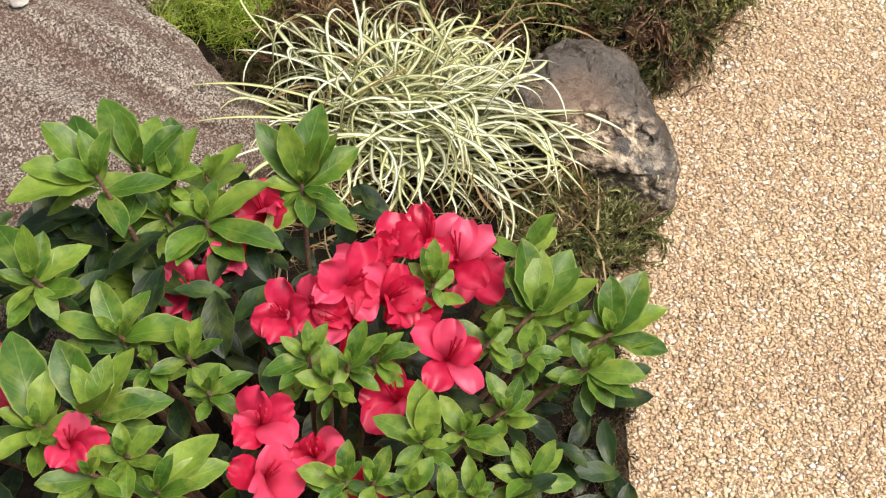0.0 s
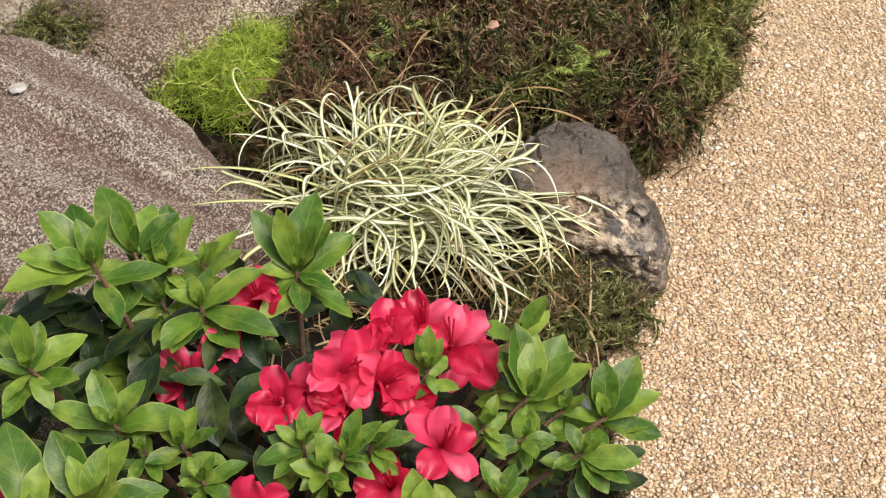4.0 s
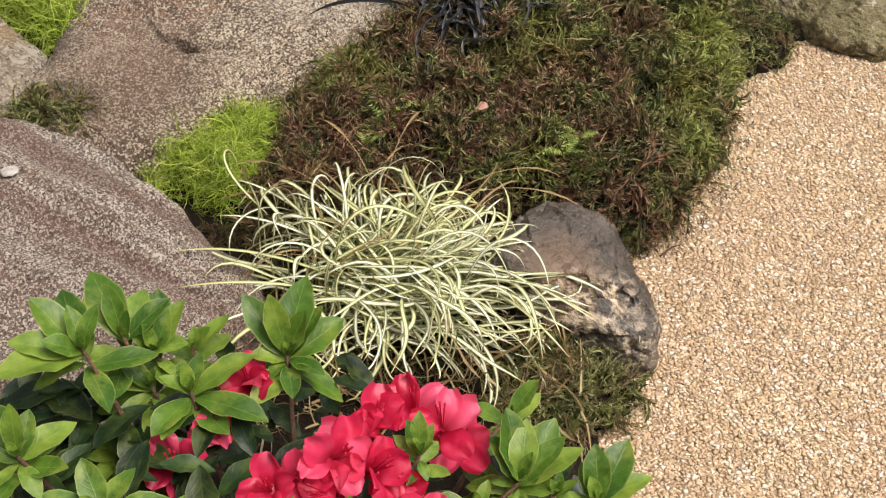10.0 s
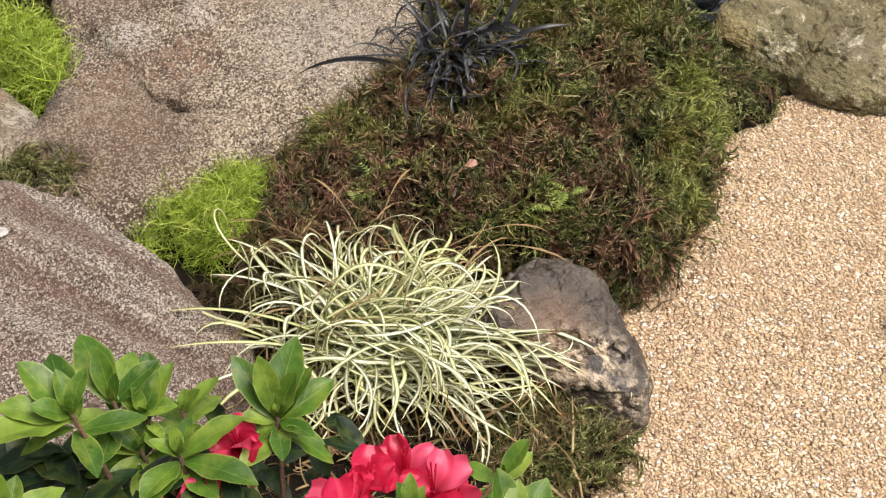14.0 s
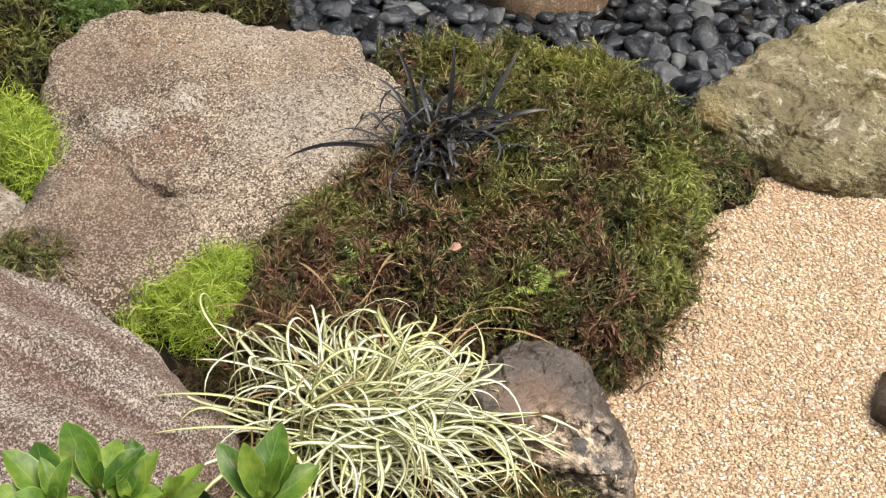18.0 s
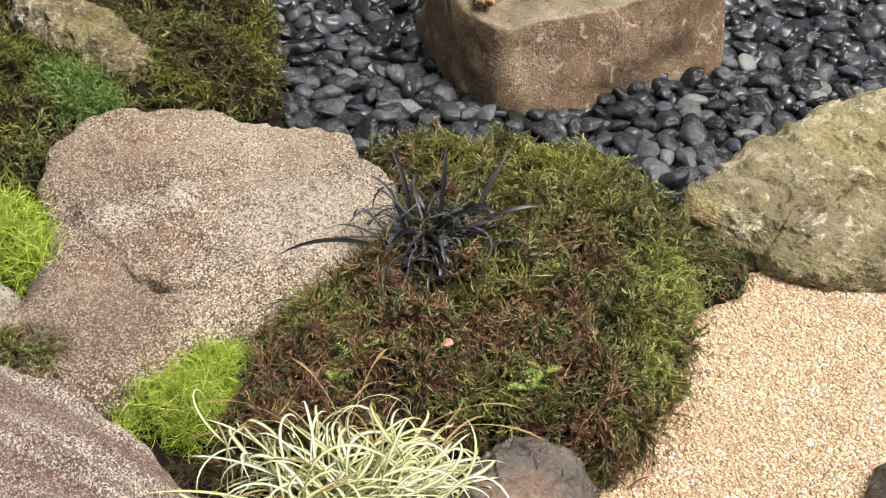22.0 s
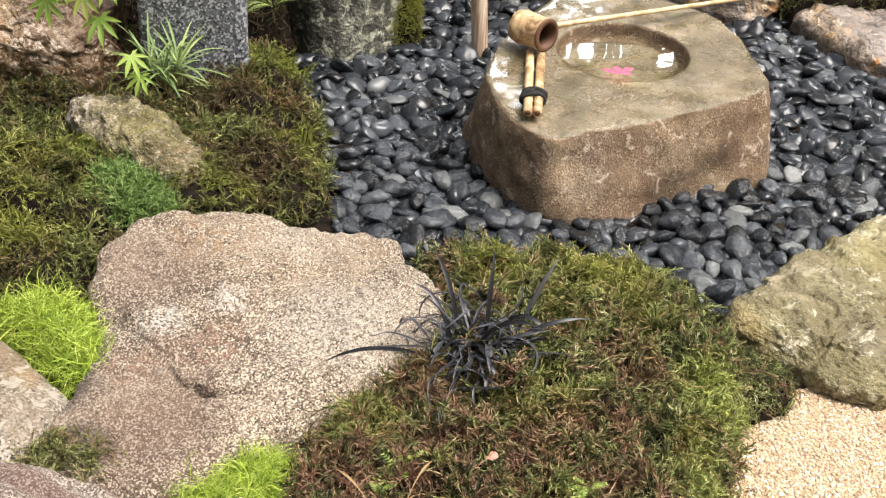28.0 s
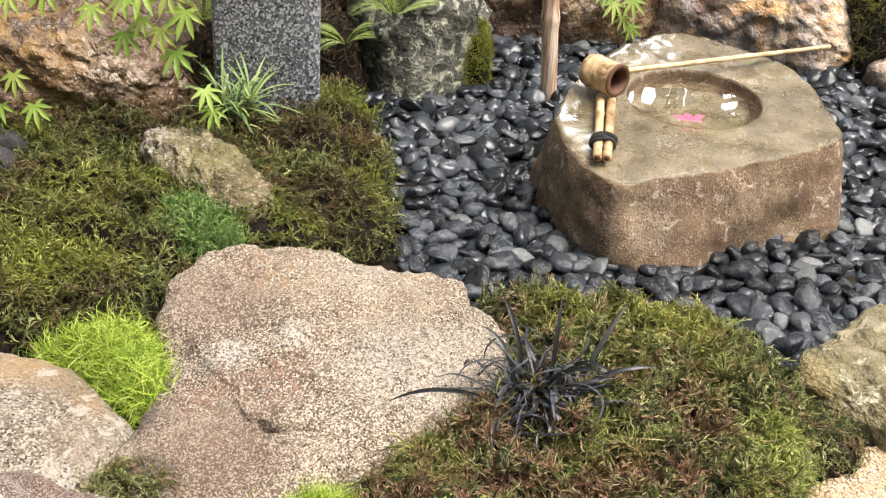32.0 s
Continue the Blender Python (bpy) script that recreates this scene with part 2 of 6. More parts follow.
        c = blend(nt, ramp(nt, cloud(nt, own, 2.1, 3, 0.6), [(0.50, 0.0), (0.68, vein)]), c, (0.30, 0.37, 0.06))
        c = blend(nt, blend(nt, 1.0, ribs, (vein * 0.10, vein * 0.10, vein * 0.10), "MULTIPLY"), c, (0.28, 0.38, 0.08))
        c = blend(nt, mid, c, (0.28, 0.40, 0.10))
        c = blend(nt, ramp(nt, side.outputs[0], [(0.44, 0.0), (0.5, vein * 1.2)]), c, (0.36, 0.42, 0.12))
        relief(nt, b, blend(nt, 0.4, blend(nt, 0.15, cloud(nt, own, 6, 3), ribs), mid), 0.3, 0.004)
    join(nt, c, b.inputs["Base Color"])
    if through_light:
        tr = nt.nodes.new("ShaderNodeBsdfTranslucent")
        join(nt, c, tr.inputs[0])
        mx = nt.nodes.new("ShaderNodeMixShader")
        mx.inputs[0].default_value = through_light
        join(nt, b.outputs[0], mx.inputs[1])
        join(nt, tr.outputs[0], mx.inputs[2])
        join(nt, mx.outputs[0], nt.nodes["Material Output"].inputs[0])
    return m


# ---- materials ----
GRANITE = stone_material("granite", ((0.120, 0.078, 0.050), (0.240, 0.168, 0.110), (0.36, 0.272, 0.188)), (0.74, 0.64, 0.50), (0.046, 0.034, 0.025),
                         285, 0.8, 1.0, 7, 0.55, (0.34, 0.30, 0.25), 0.64, crystals=460,
                         # the near-black spot at (-0.44, 1.30) paints shade in the gap between stones
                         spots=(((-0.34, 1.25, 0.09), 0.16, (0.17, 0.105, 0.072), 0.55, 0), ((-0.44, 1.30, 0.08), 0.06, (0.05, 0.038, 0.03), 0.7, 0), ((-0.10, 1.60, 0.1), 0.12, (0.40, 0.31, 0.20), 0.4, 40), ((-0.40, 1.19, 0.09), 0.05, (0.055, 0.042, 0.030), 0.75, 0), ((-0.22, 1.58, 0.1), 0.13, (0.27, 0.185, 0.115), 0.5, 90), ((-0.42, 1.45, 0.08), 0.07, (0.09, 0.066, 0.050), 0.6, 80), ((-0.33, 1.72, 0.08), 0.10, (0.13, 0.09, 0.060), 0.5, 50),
                                ((-0.02, 1.48, 0.09), 0.17, (0.42, 0.37, 0.30), 0.5, 150), ((-0.345, 1.44, 0.1), 0.045, (0.62, 0.59, 0.54), 0.75, 150), ((-0.258, 1.492, 0.1), 0.040, (0.62, 0.57, 0.51), 0.75, 150), ((-0.10, 1.45, 0.1), 0.13, (0.55, 0.50, 0.43), 0.55, 170), ((-0.16, 1.68, 0.1), 0.10, (0.42, 0.38, 0.33), 0.5, 120), ((-0.30, 1.66, 0.1), 0.10, (0.30, 0.185, 0.095), 0.6, 60), ((-0.27, 1.40, 0.1), 0.07, (0.25, 0.135, 0.085), 0.6, 75), ((-0.37, 1.35, 0.09), 0.06, (0.22, 0.12, 0.08), 0.6, 70), ((-0.08, 1.66, 0.1), 0.09, (0.27, 0.19, 0.125), 0.6, 70), ((-0.40, 1.58, 0.1), 0.12, (0.19, 0.125, 0.088), 0.5, 0)))
GREYSTONE = stone_material("grey_granite", ((0.22, 0.165, 0.130), (0.35, 0.275, 0.22), (0.47, 0.385, 0.31)), (0.80, 0.71, 0.61), (0.06, 0.047, 0.038),
                           380, 0.75, 1.0, 10, 0.545, None, 0.6, ((0.47, 0.88), 22.0, (0.165, 0.092, 0.068), 0.85), crystals=560)
PALESTONE = stone_material("pale_granite", ((0.16, 0.12, 0.075), (0.245, 0.20, 0.148), (0.32, 0.275, 0.215)), (0.46, 0.41, 0.34), (0.08, 0.062, 0.046),
                           200, 0.8, 1.0, 13, 0.57, (0.40, 0.355, 0.285), 0.55, crystals=340, spots=(((-0.55, 1.38, 0.1), 0.07, (0.17, 0.115, 0.06), 0.7, 0), ((-0.50, 1.24, 0.1), 0.06, (0.20, 0.15, 0.10), 0.5, 0), ((-0.62, 1.40, 0.11), 0.08, (0.30, 0.19, 0.085), 0.75, 0), ((-0.50, 1.335, 0.11), 0.05, (0.28, 0.18, 0.085), 0.75, 0)))
DARKROCK = stone_material("dark_rock", ((0.048, 0.037, 0.030), (0.082, 0.064, 0.049), (0.118, 0.092, 0.070)), (0.18, 0.15, 0.12), (0.03, 0.028, 0.025),
                          120, 0.5, 0.5, 14, 0.66, (0.30, 0.24, 0.175), 0.70, None, 0.2,
                          spots=(((0.205, 0.905, 0.075), 0.050, (0.58, 0.46, 0.33), 0.95, 60), ((0.25, 0.905, 0.07), 0.040, (0.55, 0.44, 0.32), 0.95, 60), ((0.225, 0.885, 0.055), 0.035, (0.52, 0.42, 0.31), 0.9, 70), ((0.28, 0.88, 0.045), 0.045, (0.48, 0.39, 0.28), 0.85, 70), ((0.19, 0.935, 0.085), 0.06, (0.16, 0.098, 0.062), 0.6, 0), ((0.26, 0.885, 0.05), 0.05, (0.055, 0.055, 0.06), 0.6, 40)))
SLATE = stone_material("dark_slate", ((0.018, 0.017, 0.018), (0.035, 0.032, 0.032), (0.06, 0.053, 0.05)), (0.10, 0.09, 0.085), (0.012, 0.012, 0.012), 120, 0.7, 0.6, 20, 0.7, spec=0.2)
LICHENROCK = stone_material("yellow_lichen_rock", ((0.115, 0.097, 0.036), (0.235, 0.205, 0.098), (0.35, 0.315, 0.19)), (0.52, 0.48, 0.34), (0.04, 0.036, 0.02),
                            110, 0.6, 0.9, 11, 0.63, (0.42, 0.385, 0.28), 0.575, ((0.6, 0.7), 12.0, (0.115, 0.090, 0.040), 0.5), 0.4, facet=20.0, spots=(((0.51, 1.54, 0.06), 0.06, (0.16, 0.105, 0.02), 0.75, 0), ((0.70, 1.52, 0.09), 0.05, (0.10, 0.078, 0.06), 0.6, 0), ((0.62, 1.66, 0.09), 0.09, (0.34, 0.29, 0.19), 0.6, 30), ((0.80, 1.70, 0.10), 0.12, (0.24, 0.20, 0.08), 0.5, 0)))
YELLOWSTONE = stone_material("yellow_stone", ((0.075, 0.062, 0.022), (0.155, 0.128, 0.052), (0.26, 0.22, 0.125)), (0.45, 0.40, 0.31), (0.06, 0.05, 0.03),
                             140, 0.7, 1.0, 26, 0.62, (0.40, 0.34, 0.26), 0.58, None, 0.4, facet=30.0,
                             spots=(((-0.45, 1.96, 0.12), 0.09, (0.155, 0.135, 0.040), 0.75, 70), ((-0.40, 1.90, 0.11), 0.06, (0.18, 0.115, 0.05), 0.6, 60), ((-0.61, 2.03, 0.11), 0.075, (0.52, 0.45, 0.38), 0.8, 80), ((-0.54, 1.97, 0.10), 0.05, (0.46, 0.38, 0.31), 0.7, 90)))
BASINSTONE = stone_material("brown_basin_stone", ((0.078, 0.046, 0.022), (0.178, 0.113, 0.058), (0.30, 0.215, 0.13)), (0.45, 0.36, 0.25), (0.06, 0.036, 0.022),
                            250, 0.7, 0.7, 14, 0.57, (0.42, 0.34, 0.26), 0.57, ((1.0, 0.25), 20.0, (0.13, 0.074, 0.040), 0.5), spots=(((0.30, 1.90, 0.12), 0.09, (0.30, 0.25, 0.19), 0.45, 110), ((0.50, 1.97, 0.11), 0.10, (0.28, 0.22, 0.15), 0.4, 110), ((0.14, 2.02, 0.10), 0.10, (0.13, 0.082, 0.045), 0.5, 30)))
BASINTOP = stone_material("wet_basin_top", ((0.060, 0.046, 0.020), (0.120, 0.090, 0.046), (0.21, 0.165, 0.105)), (0.36, 0.30, 0.21), (0.050, 0.038, 0.022),
                          240, 0.26, 0.45, 12, 0.555, (0.13, 0.118, 0.052), 0.57, gloss=(0.14, 0.44), wet=(((0.155, 2.10, 0.195), 0.07), ((0.20, 2.02, 0.19), 0.04), ((0.30, 2.40, 0.225), 0.10), ((0.20, 2.27, 0.21), 0.06)))
BROWNROCK = stone_material("rust_brown_rock", ((0.050, 0.029, 0.013), (0.125, 0.073, 0.031), (0.215, 0.140, 0.068)), (0.40, 0.33, 0.23), (0.03, 0.02, 0.014),
                           75, 0.4, 0.8, 13, 0.62, (0.27, 0.19, 0.105), 0.64, ((0.3, 0.4), 16.0, (0.070, 0.040, 0.022), 0.6), 0.45, facet=30.0, gloss=(0.16, 0.5), spots=(((-0.87, 2.18, 0.26), 0.14, (0.20, 0.115, 0.034), 0.75, 26), ((-0.82, 2.17, 0.13), 0.12, (0.13, 0.075, 0.032), 0.7, 0), ((-0.66, 2.19, 0.20), 0.10, (0.13, 0.082, 0.050), 0.7, 20), ((-0.71, 2.17, 0.17), 0.08, (0.40, 0.33, 0.26), 0.8, 70), ((-0.80, 2.16, 0.24), 0.08, (0.34, 0.21, 0.10), 0.6, 50)))
OCHREROCK = stone_material("ochre_rock", ((0.16, 0.115, 0.085), (0.40, 0.28, 0.165), (0.66, 0.53, 0.37)), (0.66, 0.56, 0.43), (0.04, 0.03, 0.022),
                           70, 0.45, 0.8, 9, 0.62, (0.42, 0.20, 0.055), 0.58, ((0.9, 0.2), 16.0, (0.17, 0.145, 0.13), 0.75), 0.35, facet=22.0, gloss=(0.25, 0.6),
                           spots=(((0.66, 2.88, 0.16), 0.13, (0.50, 0.27, 0.085), 0.75, 24), ((0.52, 2.92, 0.16), 0.09, (0.20, 0.085, 0.04), 0.7, 30), ((0.80, 2.84, 0.12), 0.09, (0.36, 0.31, 0.26), 0.7, 40), ((0.60, 2.90, 0.21), 0.09, (0.62, 0.50, 0.34), 0.7, 30)))
GREYLICHEN = stone_material("lichened_grey_rock", ((0.035, 0.033, 0.024), (0.085, 0.082, 0.062), (0.16, 0.155, 0.12)), (0.40, 0.39, 0.32), (0.02, 0.02, 0.016),
                            90, 0.7, 0.9, 13, 0.62, (0.42, 0.42, 0.31), 0.515, None, 0.3, facet=24.0)
PILLARSTONE = stone_material("blue_grey_granite", ((0.075, 0.082, 0.09), (0.12, 0.128, 0.14), (0.17, 0.18, 0.19)), (0.44, 0.45, 0.46), (0.03, 0.033, 0.037),
                             210, 0.75, 0.6, 7, 0.56, crystals=230)
SOIL = stone_material("dark_soil", ((0.010, 0.008, 0.006), (0.018, 0.013, 0.009), (0.030, 0.022, 0.015)), (0.07, 0.05, 0.035), (0.01, 0.008, 0.006),
                      150, 0.95, 1.0, 18, 0.72, spec=0.08)

MOSS = foliage_material("moss_green", [(0.0, (0.036, 0.040, 0.011)), (0.4, (0.094, 0.110, 0.026)), (0.75, (0.21, 0.24, 0.054)), (1.0, (0.48, 0.50, 0.20))],
                        ((0.15, 0.072, 0.040), 0.53), 13, glow=((0.26, 0.29, 0.042), 0.54),
                        spots=(((-0.36, 2.17), 0.13, (0.10, 0.052, 0.028), 0.75), ((-0.60, 2.26), 0.20, (0.10, 0.060, 0.030), 0.7), ((-0.27, 1.93), 0.10, (0.11, 0.058, 0.03), 0.65), ((-0.245, 2.15), 0.075, (0.20, 0.085, 0.045), 0.8),
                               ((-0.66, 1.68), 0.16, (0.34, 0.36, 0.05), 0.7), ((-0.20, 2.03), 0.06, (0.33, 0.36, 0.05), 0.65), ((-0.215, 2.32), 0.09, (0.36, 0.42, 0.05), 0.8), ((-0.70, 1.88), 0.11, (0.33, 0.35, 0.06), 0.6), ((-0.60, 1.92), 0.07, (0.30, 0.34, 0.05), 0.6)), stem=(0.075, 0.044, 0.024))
MOSS_MOUND = foliage_material("moss_olive", [(0.0, (0.024, 0.027, 0.010)), (0.35, (0.095, 0.112, 0.034)), (0.7, (0.245, 0.285, 0.082)), (1.0, (0.58, 0.60, 0.29))],
                              ((0.285, 0.120, 0.090), 0.495), 26, glow=((0.29, 0.345, 0.072), 0.54), slope=(-0.16, -0.14, 0.20),
                              spots=(((0.20, 1.24), 0.08, (0.29, 0.11, 0.085), 0.65), ((0.33, 1.36), 0.06, (0.30, 0.12, 0.085), 0.65), ((0.28, 1.15), 0.05, (0.26, 0.10, 0.08), 0.4), ((0.22, 1.42), 0.05, (0.29, 0.125, 0.07), 0.65), ((0.06, 1.20), 0.06, (0.24, 0.095, 0.08), 0.45), ((0.04, 1.34), 0.05, (0.27, 0.11, 0.08), 0.6), ((0.36, 1.56), 0.05, (0.28, 0.12, 0.08), 0.6), ((0.44, 1.34), 0.10, (0.46, 0.52, 0.13), 0.85), ((0.30, 1.60), 0.12, (0.42, 0.43, 0.085), 0.75),
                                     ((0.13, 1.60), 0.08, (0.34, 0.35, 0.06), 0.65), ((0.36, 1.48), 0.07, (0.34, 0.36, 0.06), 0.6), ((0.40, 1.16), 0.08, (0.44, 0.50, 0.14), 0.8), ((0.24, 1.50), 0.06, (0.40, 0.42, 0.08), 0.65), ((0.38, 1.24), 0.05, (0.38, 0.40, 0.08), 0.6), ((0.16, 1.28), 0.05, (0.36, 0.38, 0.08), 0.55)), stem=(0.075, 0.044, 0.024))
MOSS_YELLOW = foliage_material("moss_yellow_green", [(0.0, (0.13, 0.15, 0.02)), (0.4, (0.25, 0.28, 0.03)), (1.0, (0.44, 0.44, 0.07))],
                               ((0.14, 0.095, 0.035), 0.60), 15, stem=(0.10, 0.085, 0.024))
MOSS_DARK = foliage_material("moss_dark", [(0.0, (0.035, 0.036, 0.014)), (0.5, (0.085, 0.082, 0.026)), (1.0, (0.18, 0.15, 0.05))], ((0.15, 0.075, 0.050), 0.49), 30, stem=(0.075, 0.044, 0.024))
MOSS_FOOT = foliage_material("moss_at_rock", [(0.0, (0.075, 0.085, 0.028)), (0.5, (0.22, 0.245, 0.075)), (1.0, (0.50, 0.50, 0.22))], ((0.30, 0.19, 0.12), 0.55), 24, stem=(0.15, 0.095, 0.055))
LIME = foliage_material("lime_green_cushion", [(0.0, (0.13, 0.21, 0.016)), (0.5, (0.30, 0.41, 0.038)), (1.0, (0.54, 0.60, 0.14))], None)
EMERALD = foliage_material("emerald_cushion", [(0.0, (0.085, 0.155, 0.030)), (0.5, (0.16, 0.27, 0.06)), (1.0, (0.30, 0.42, 0.14))], None, stem=(0.05, 0.07, 0.02))
LEAF_YOUNG = foliage_material("young_azalea_leaf", [(0.0, (0.056, 0.138, 0.014)), (0.5, (0.118, 0.225, 0.024)), (1.0, (0.235, 0.345, 0.046))], None,
                              rough=0.42, by_object=True, vein=0.5, through_light=0.34)
# old leaves are dark green; taken near-black to paint shade inside the bush
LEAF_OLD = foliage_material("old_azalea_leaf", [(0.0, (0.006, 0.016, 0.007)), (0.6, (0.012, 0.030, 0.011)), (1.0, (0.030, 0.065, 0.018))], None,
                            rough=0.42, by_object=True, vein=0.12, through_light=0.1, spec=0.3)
PETAL = foliage_material("red_petal", [(0.0, (0.60, 0.012, 0.062)), (0.5, (0.77, 0.034, 0.118)), (1.0, (0.89, 0.115, 0.235))], None,
                         rough=0.4, by_object=True, through_light=0.5, spec=0.5)
nt = PETAL.node_tree
tc = nt.nodes.new("ShaderNodeTexCoord").outputs["Object"]
ln = nt.nodes.new("ShaderNodeVectorMath")
ln.operation = "LENGTH"
join(nt, tc, ln.inputs[0])
b = nt.nodes["Principled BSDF"]
was = b.inputs["Base Color"].links[0].from_socket
col = blend(nt, ramp(nt, ln.outputs["Value"], [(0.15, 0.75), (0.62, 0.0)]), was, (0.36, 0.004, 0.03))
col = blend(nt, ramp(nt, cloud(nt, tc, 3.5, 4, 0.6), [(0.48, 0.0), (0.72, 0.4)]), col, (0.90, 0.14, 0.26))
join(nt, col, b.inputs["Base Color"])
PETAL_PALE = foliage_material("pale_petal", [(0.0, (0.80, 0.04, 0.13)), (1.0, (0.88, 0.14, 0.26))], None, rough=0.4, by_object=True)
BARK = stone_material("azalea_bark", ((0.06, 0.03, 0.018), (0.11, 0.055, 0.03), (0.17, 0.085, 0.045)), (0.2, 0.13, 0.08), (0.03, 0.02, 0.01), 400, 0.8, 0.6, 30)
BLACKGRASS = foliage_material("black_grass_blade", [(0.0, (0.006, 0.006, 0.007)), (0.6, (0.014, 0.014, 0.017)), (1.0, (0.060, 0.062, 0.068))], None,
                              rough=0.42, by_object=True, through_light=0.0, spec=0.45)
MAPLE = foliage_material("maple_leaf", [(0.0, (0.20, 0.32, 0.050)), (0.5, (0.31, 0.43, 0.08)), (1.0, (0.44, 0.52, 0.13))], None, rough=0.5, by_object=True, through_light=0.5)
SPIKY = foliage_material("whorled_leaf", [(0.0, (0.12, 0.185, 0.062)), (0.5, (0.20, 0.28, 0.092)), (1.0, (0.33, 0.41, 0.15))], None, by_object=True)
FERN = foliage_material("fern_frond", [(0.0, (0.12, 0.18, 0.035)), (0.5, (0.21, 0.29, 0.055)), (1.0, (0.35, 0.41, 0.10))], None)
STRAW = foliage_material("dry_straw", [(0.0, (0.20, 0.12, 0.05)), (0.5, (0.36, 0.25, 0.12)), (1.0, (0.50, 0.40, 0.22))], None)

# a striped blade: cream middle, green margins
m, nt, b = material("variegated_blade", 0.5, 0.4)
sep = nt.nodes.new("ShaderNodeSeparateXYZ")
join(nt, nt.nodes.new("ShaderNodeTexCoord").outputs["UV"], sep.inputs[0])
tone = ramp(nt, nt.nodes.new("ShaderNodeObjectInfo").outputs["Random"], [(0.0, (0.60, 0.58, 0.29)), (0.45, (0.73, 0.71, 0.46)), (0.75, (0.80, 0.775, 0.60)), (1.0, (0.86, 0.845, 0.75))])
edge = ramp(nt, sep.outputs[0], [(0.14, 1.0), (0.28, 0.0), (0.72, 0.0), (0.86, 1.0)])
col = blend(nt, ramp(nt, sep.outputs[1], [(0.0, 0.5), (0.45, 0.0)]), tone, (0.50, 0.52, 0.22))
col = blend(nt, edge, col, (0.20, 0.24, 0.08))
col = blend(nt, ramp(nt, sep.outputs[1], [(0.90, 0.0), (0.97, 0.95)]), col, (0.40, 0.27, 0.13))
join(nt, col, b.inputs["Base Color"])
tl = nt.nodes.new("ShaderNodeBsdfTranslucent")
join(nt, col, tl.inputs[0])
ms = nt.nodes.new("ShaderNodeMixShader")
ms.inputs[0].default_value = 0.25
join(nt, b.outputs[0], ms.inputs[1])
join(nt, tl.outputs[0], ms.inputs[2])
join(nt, ms.outputs[0], nt.nodes["Material Output"].inputs[0])
SEDGE = m

# gravel grains: tan, cream, ochre, grey
GRAVEL_STOPS = [(0.0, (0.235, 0.155, 0.100)), (0.12, (0.37, 0.245, 0.142)), (0.35, (0.475, 0.329, 0.190)), (0.6, (0.555, 0.402, 0.242)),
                (0.84, (0.625, 0.492, 0.338)), (0.95, (0.83, 0.76, 0.66))]
m, nt, b = material("gravel_grain", 0.55, 0.4)
c = ramp(nt, nt.nodes.new("ShaderNodeNewGeometry").outputs["Random Per Island"], GRAVEL_STOPS)
c = blend(nt, ramp(nt, cloud(nt, coords(nt), 700, 3), [(0.4, 0.0), (0.7, 0.3)]), c, (0.66, 0.53, 0.37))
c = blend(nt, ramp(nt, cloud(nt, coords(nt), 7, 5, 0.65), [(0.40, 0.0), (0.62, 0.32)]), c, (0.40, 0.255, 0.165))
join(nt, c, b.inputs["Base Color"])
GRAIN = m
m, nt, b = material("gravel_bed", 0.9, 0.3)
v = coords(nt)
sp = nt.nodes.new("ShaderNodeSeparateColor")
join(nt, cells(nt, v, 280), sp.inputs[0])
c = ramp(nt, sp.outputs[0], GRAVEL_STOPS)
d = cells(nt, v, 280, "DISTANCE_TO_EDGE")
c = blend(nt, ramp(nt, d, [(0.0, 0.4), (0.10, 0.0)]), c, (0.42, 0.30, 0.19))
join(nt, c, b.inputs["Base Color"])
relief(nt, b, d, 0.4, 0.003)
GRAVEL = m

# wet black pebbles
m, nt, b = material("black_pebble", 0.3, 0.31)
v = coords(nt, True)
r = nt.nodes.new("ShaderNodeObjectInfo").outputs["Random"]
c = ramp(nt, r, [(0.0, (0.008, 0.0085, 0.009)), (0.5, (0.0150, 0.0178, 0.0212)), (0.85, (0.043, 0.048, 0.055)), (0.97, (0.085, 0.09, 0.09)), (1.0, (0.16, 0.165, 0.16))])
c = blend(nt, ramp(nt, cloud(nt, v, 1.1, 5, 0.6, 2.0), [(0.60, 0.0), (0.64, 0.3), (0.68, 0.0)]), c, (0.22, 0.22, 0.21))
c = blend(nt, ramp(nt, cloud(nt, v, 9, 3), [(0.58, 0.0), (0.85, 0.3)]), c, (0.12, 0.125, 0.13))
join(nt, c, b.inputs["Base Color"])
join(nt, ramp(nt, cloud(nt, v, 0.9, 4), [(0.35, 0.13), (0.65, 0.36)]), b.inputs["Roughness"])
relief(nt, b, cloud(nt, v, 2.2, 5), 0.25, 0.12)
PEBBLE = m
m, nt, b = material("black_pebble_bed", 0.3, 0.31)
c = ramp(nt, nt.nodes.new("ShaderNodeNewGeometry").outputs["Random Per Island"],
         [(0.0, (0.008, 0.0085, 0.009)), (0.5, (0.0150, 0.0178, 0.0212)), (0.85, (0.043, 0.048, 0.055)), (1.0, (0.095, 0.10, 0.10))])
v = coords(nt)
c = blend(nt, ramp(nt, cloud(nt, v, 60, 5, 0.6, 2.0), [(0.60, 0.0), (0.64, 0.3), (0.68, 0.0)]), c, (0.22, 0.22, 0.21))
join(nt, c, b.inputs["Base Color"])
join(nt, ramp(nt, cloud(nt, v, 45, 4), [(0.35, 0.18), (0.65, 0.42)]), b.inputs["Roughness"])
PEBBLE_BED = m

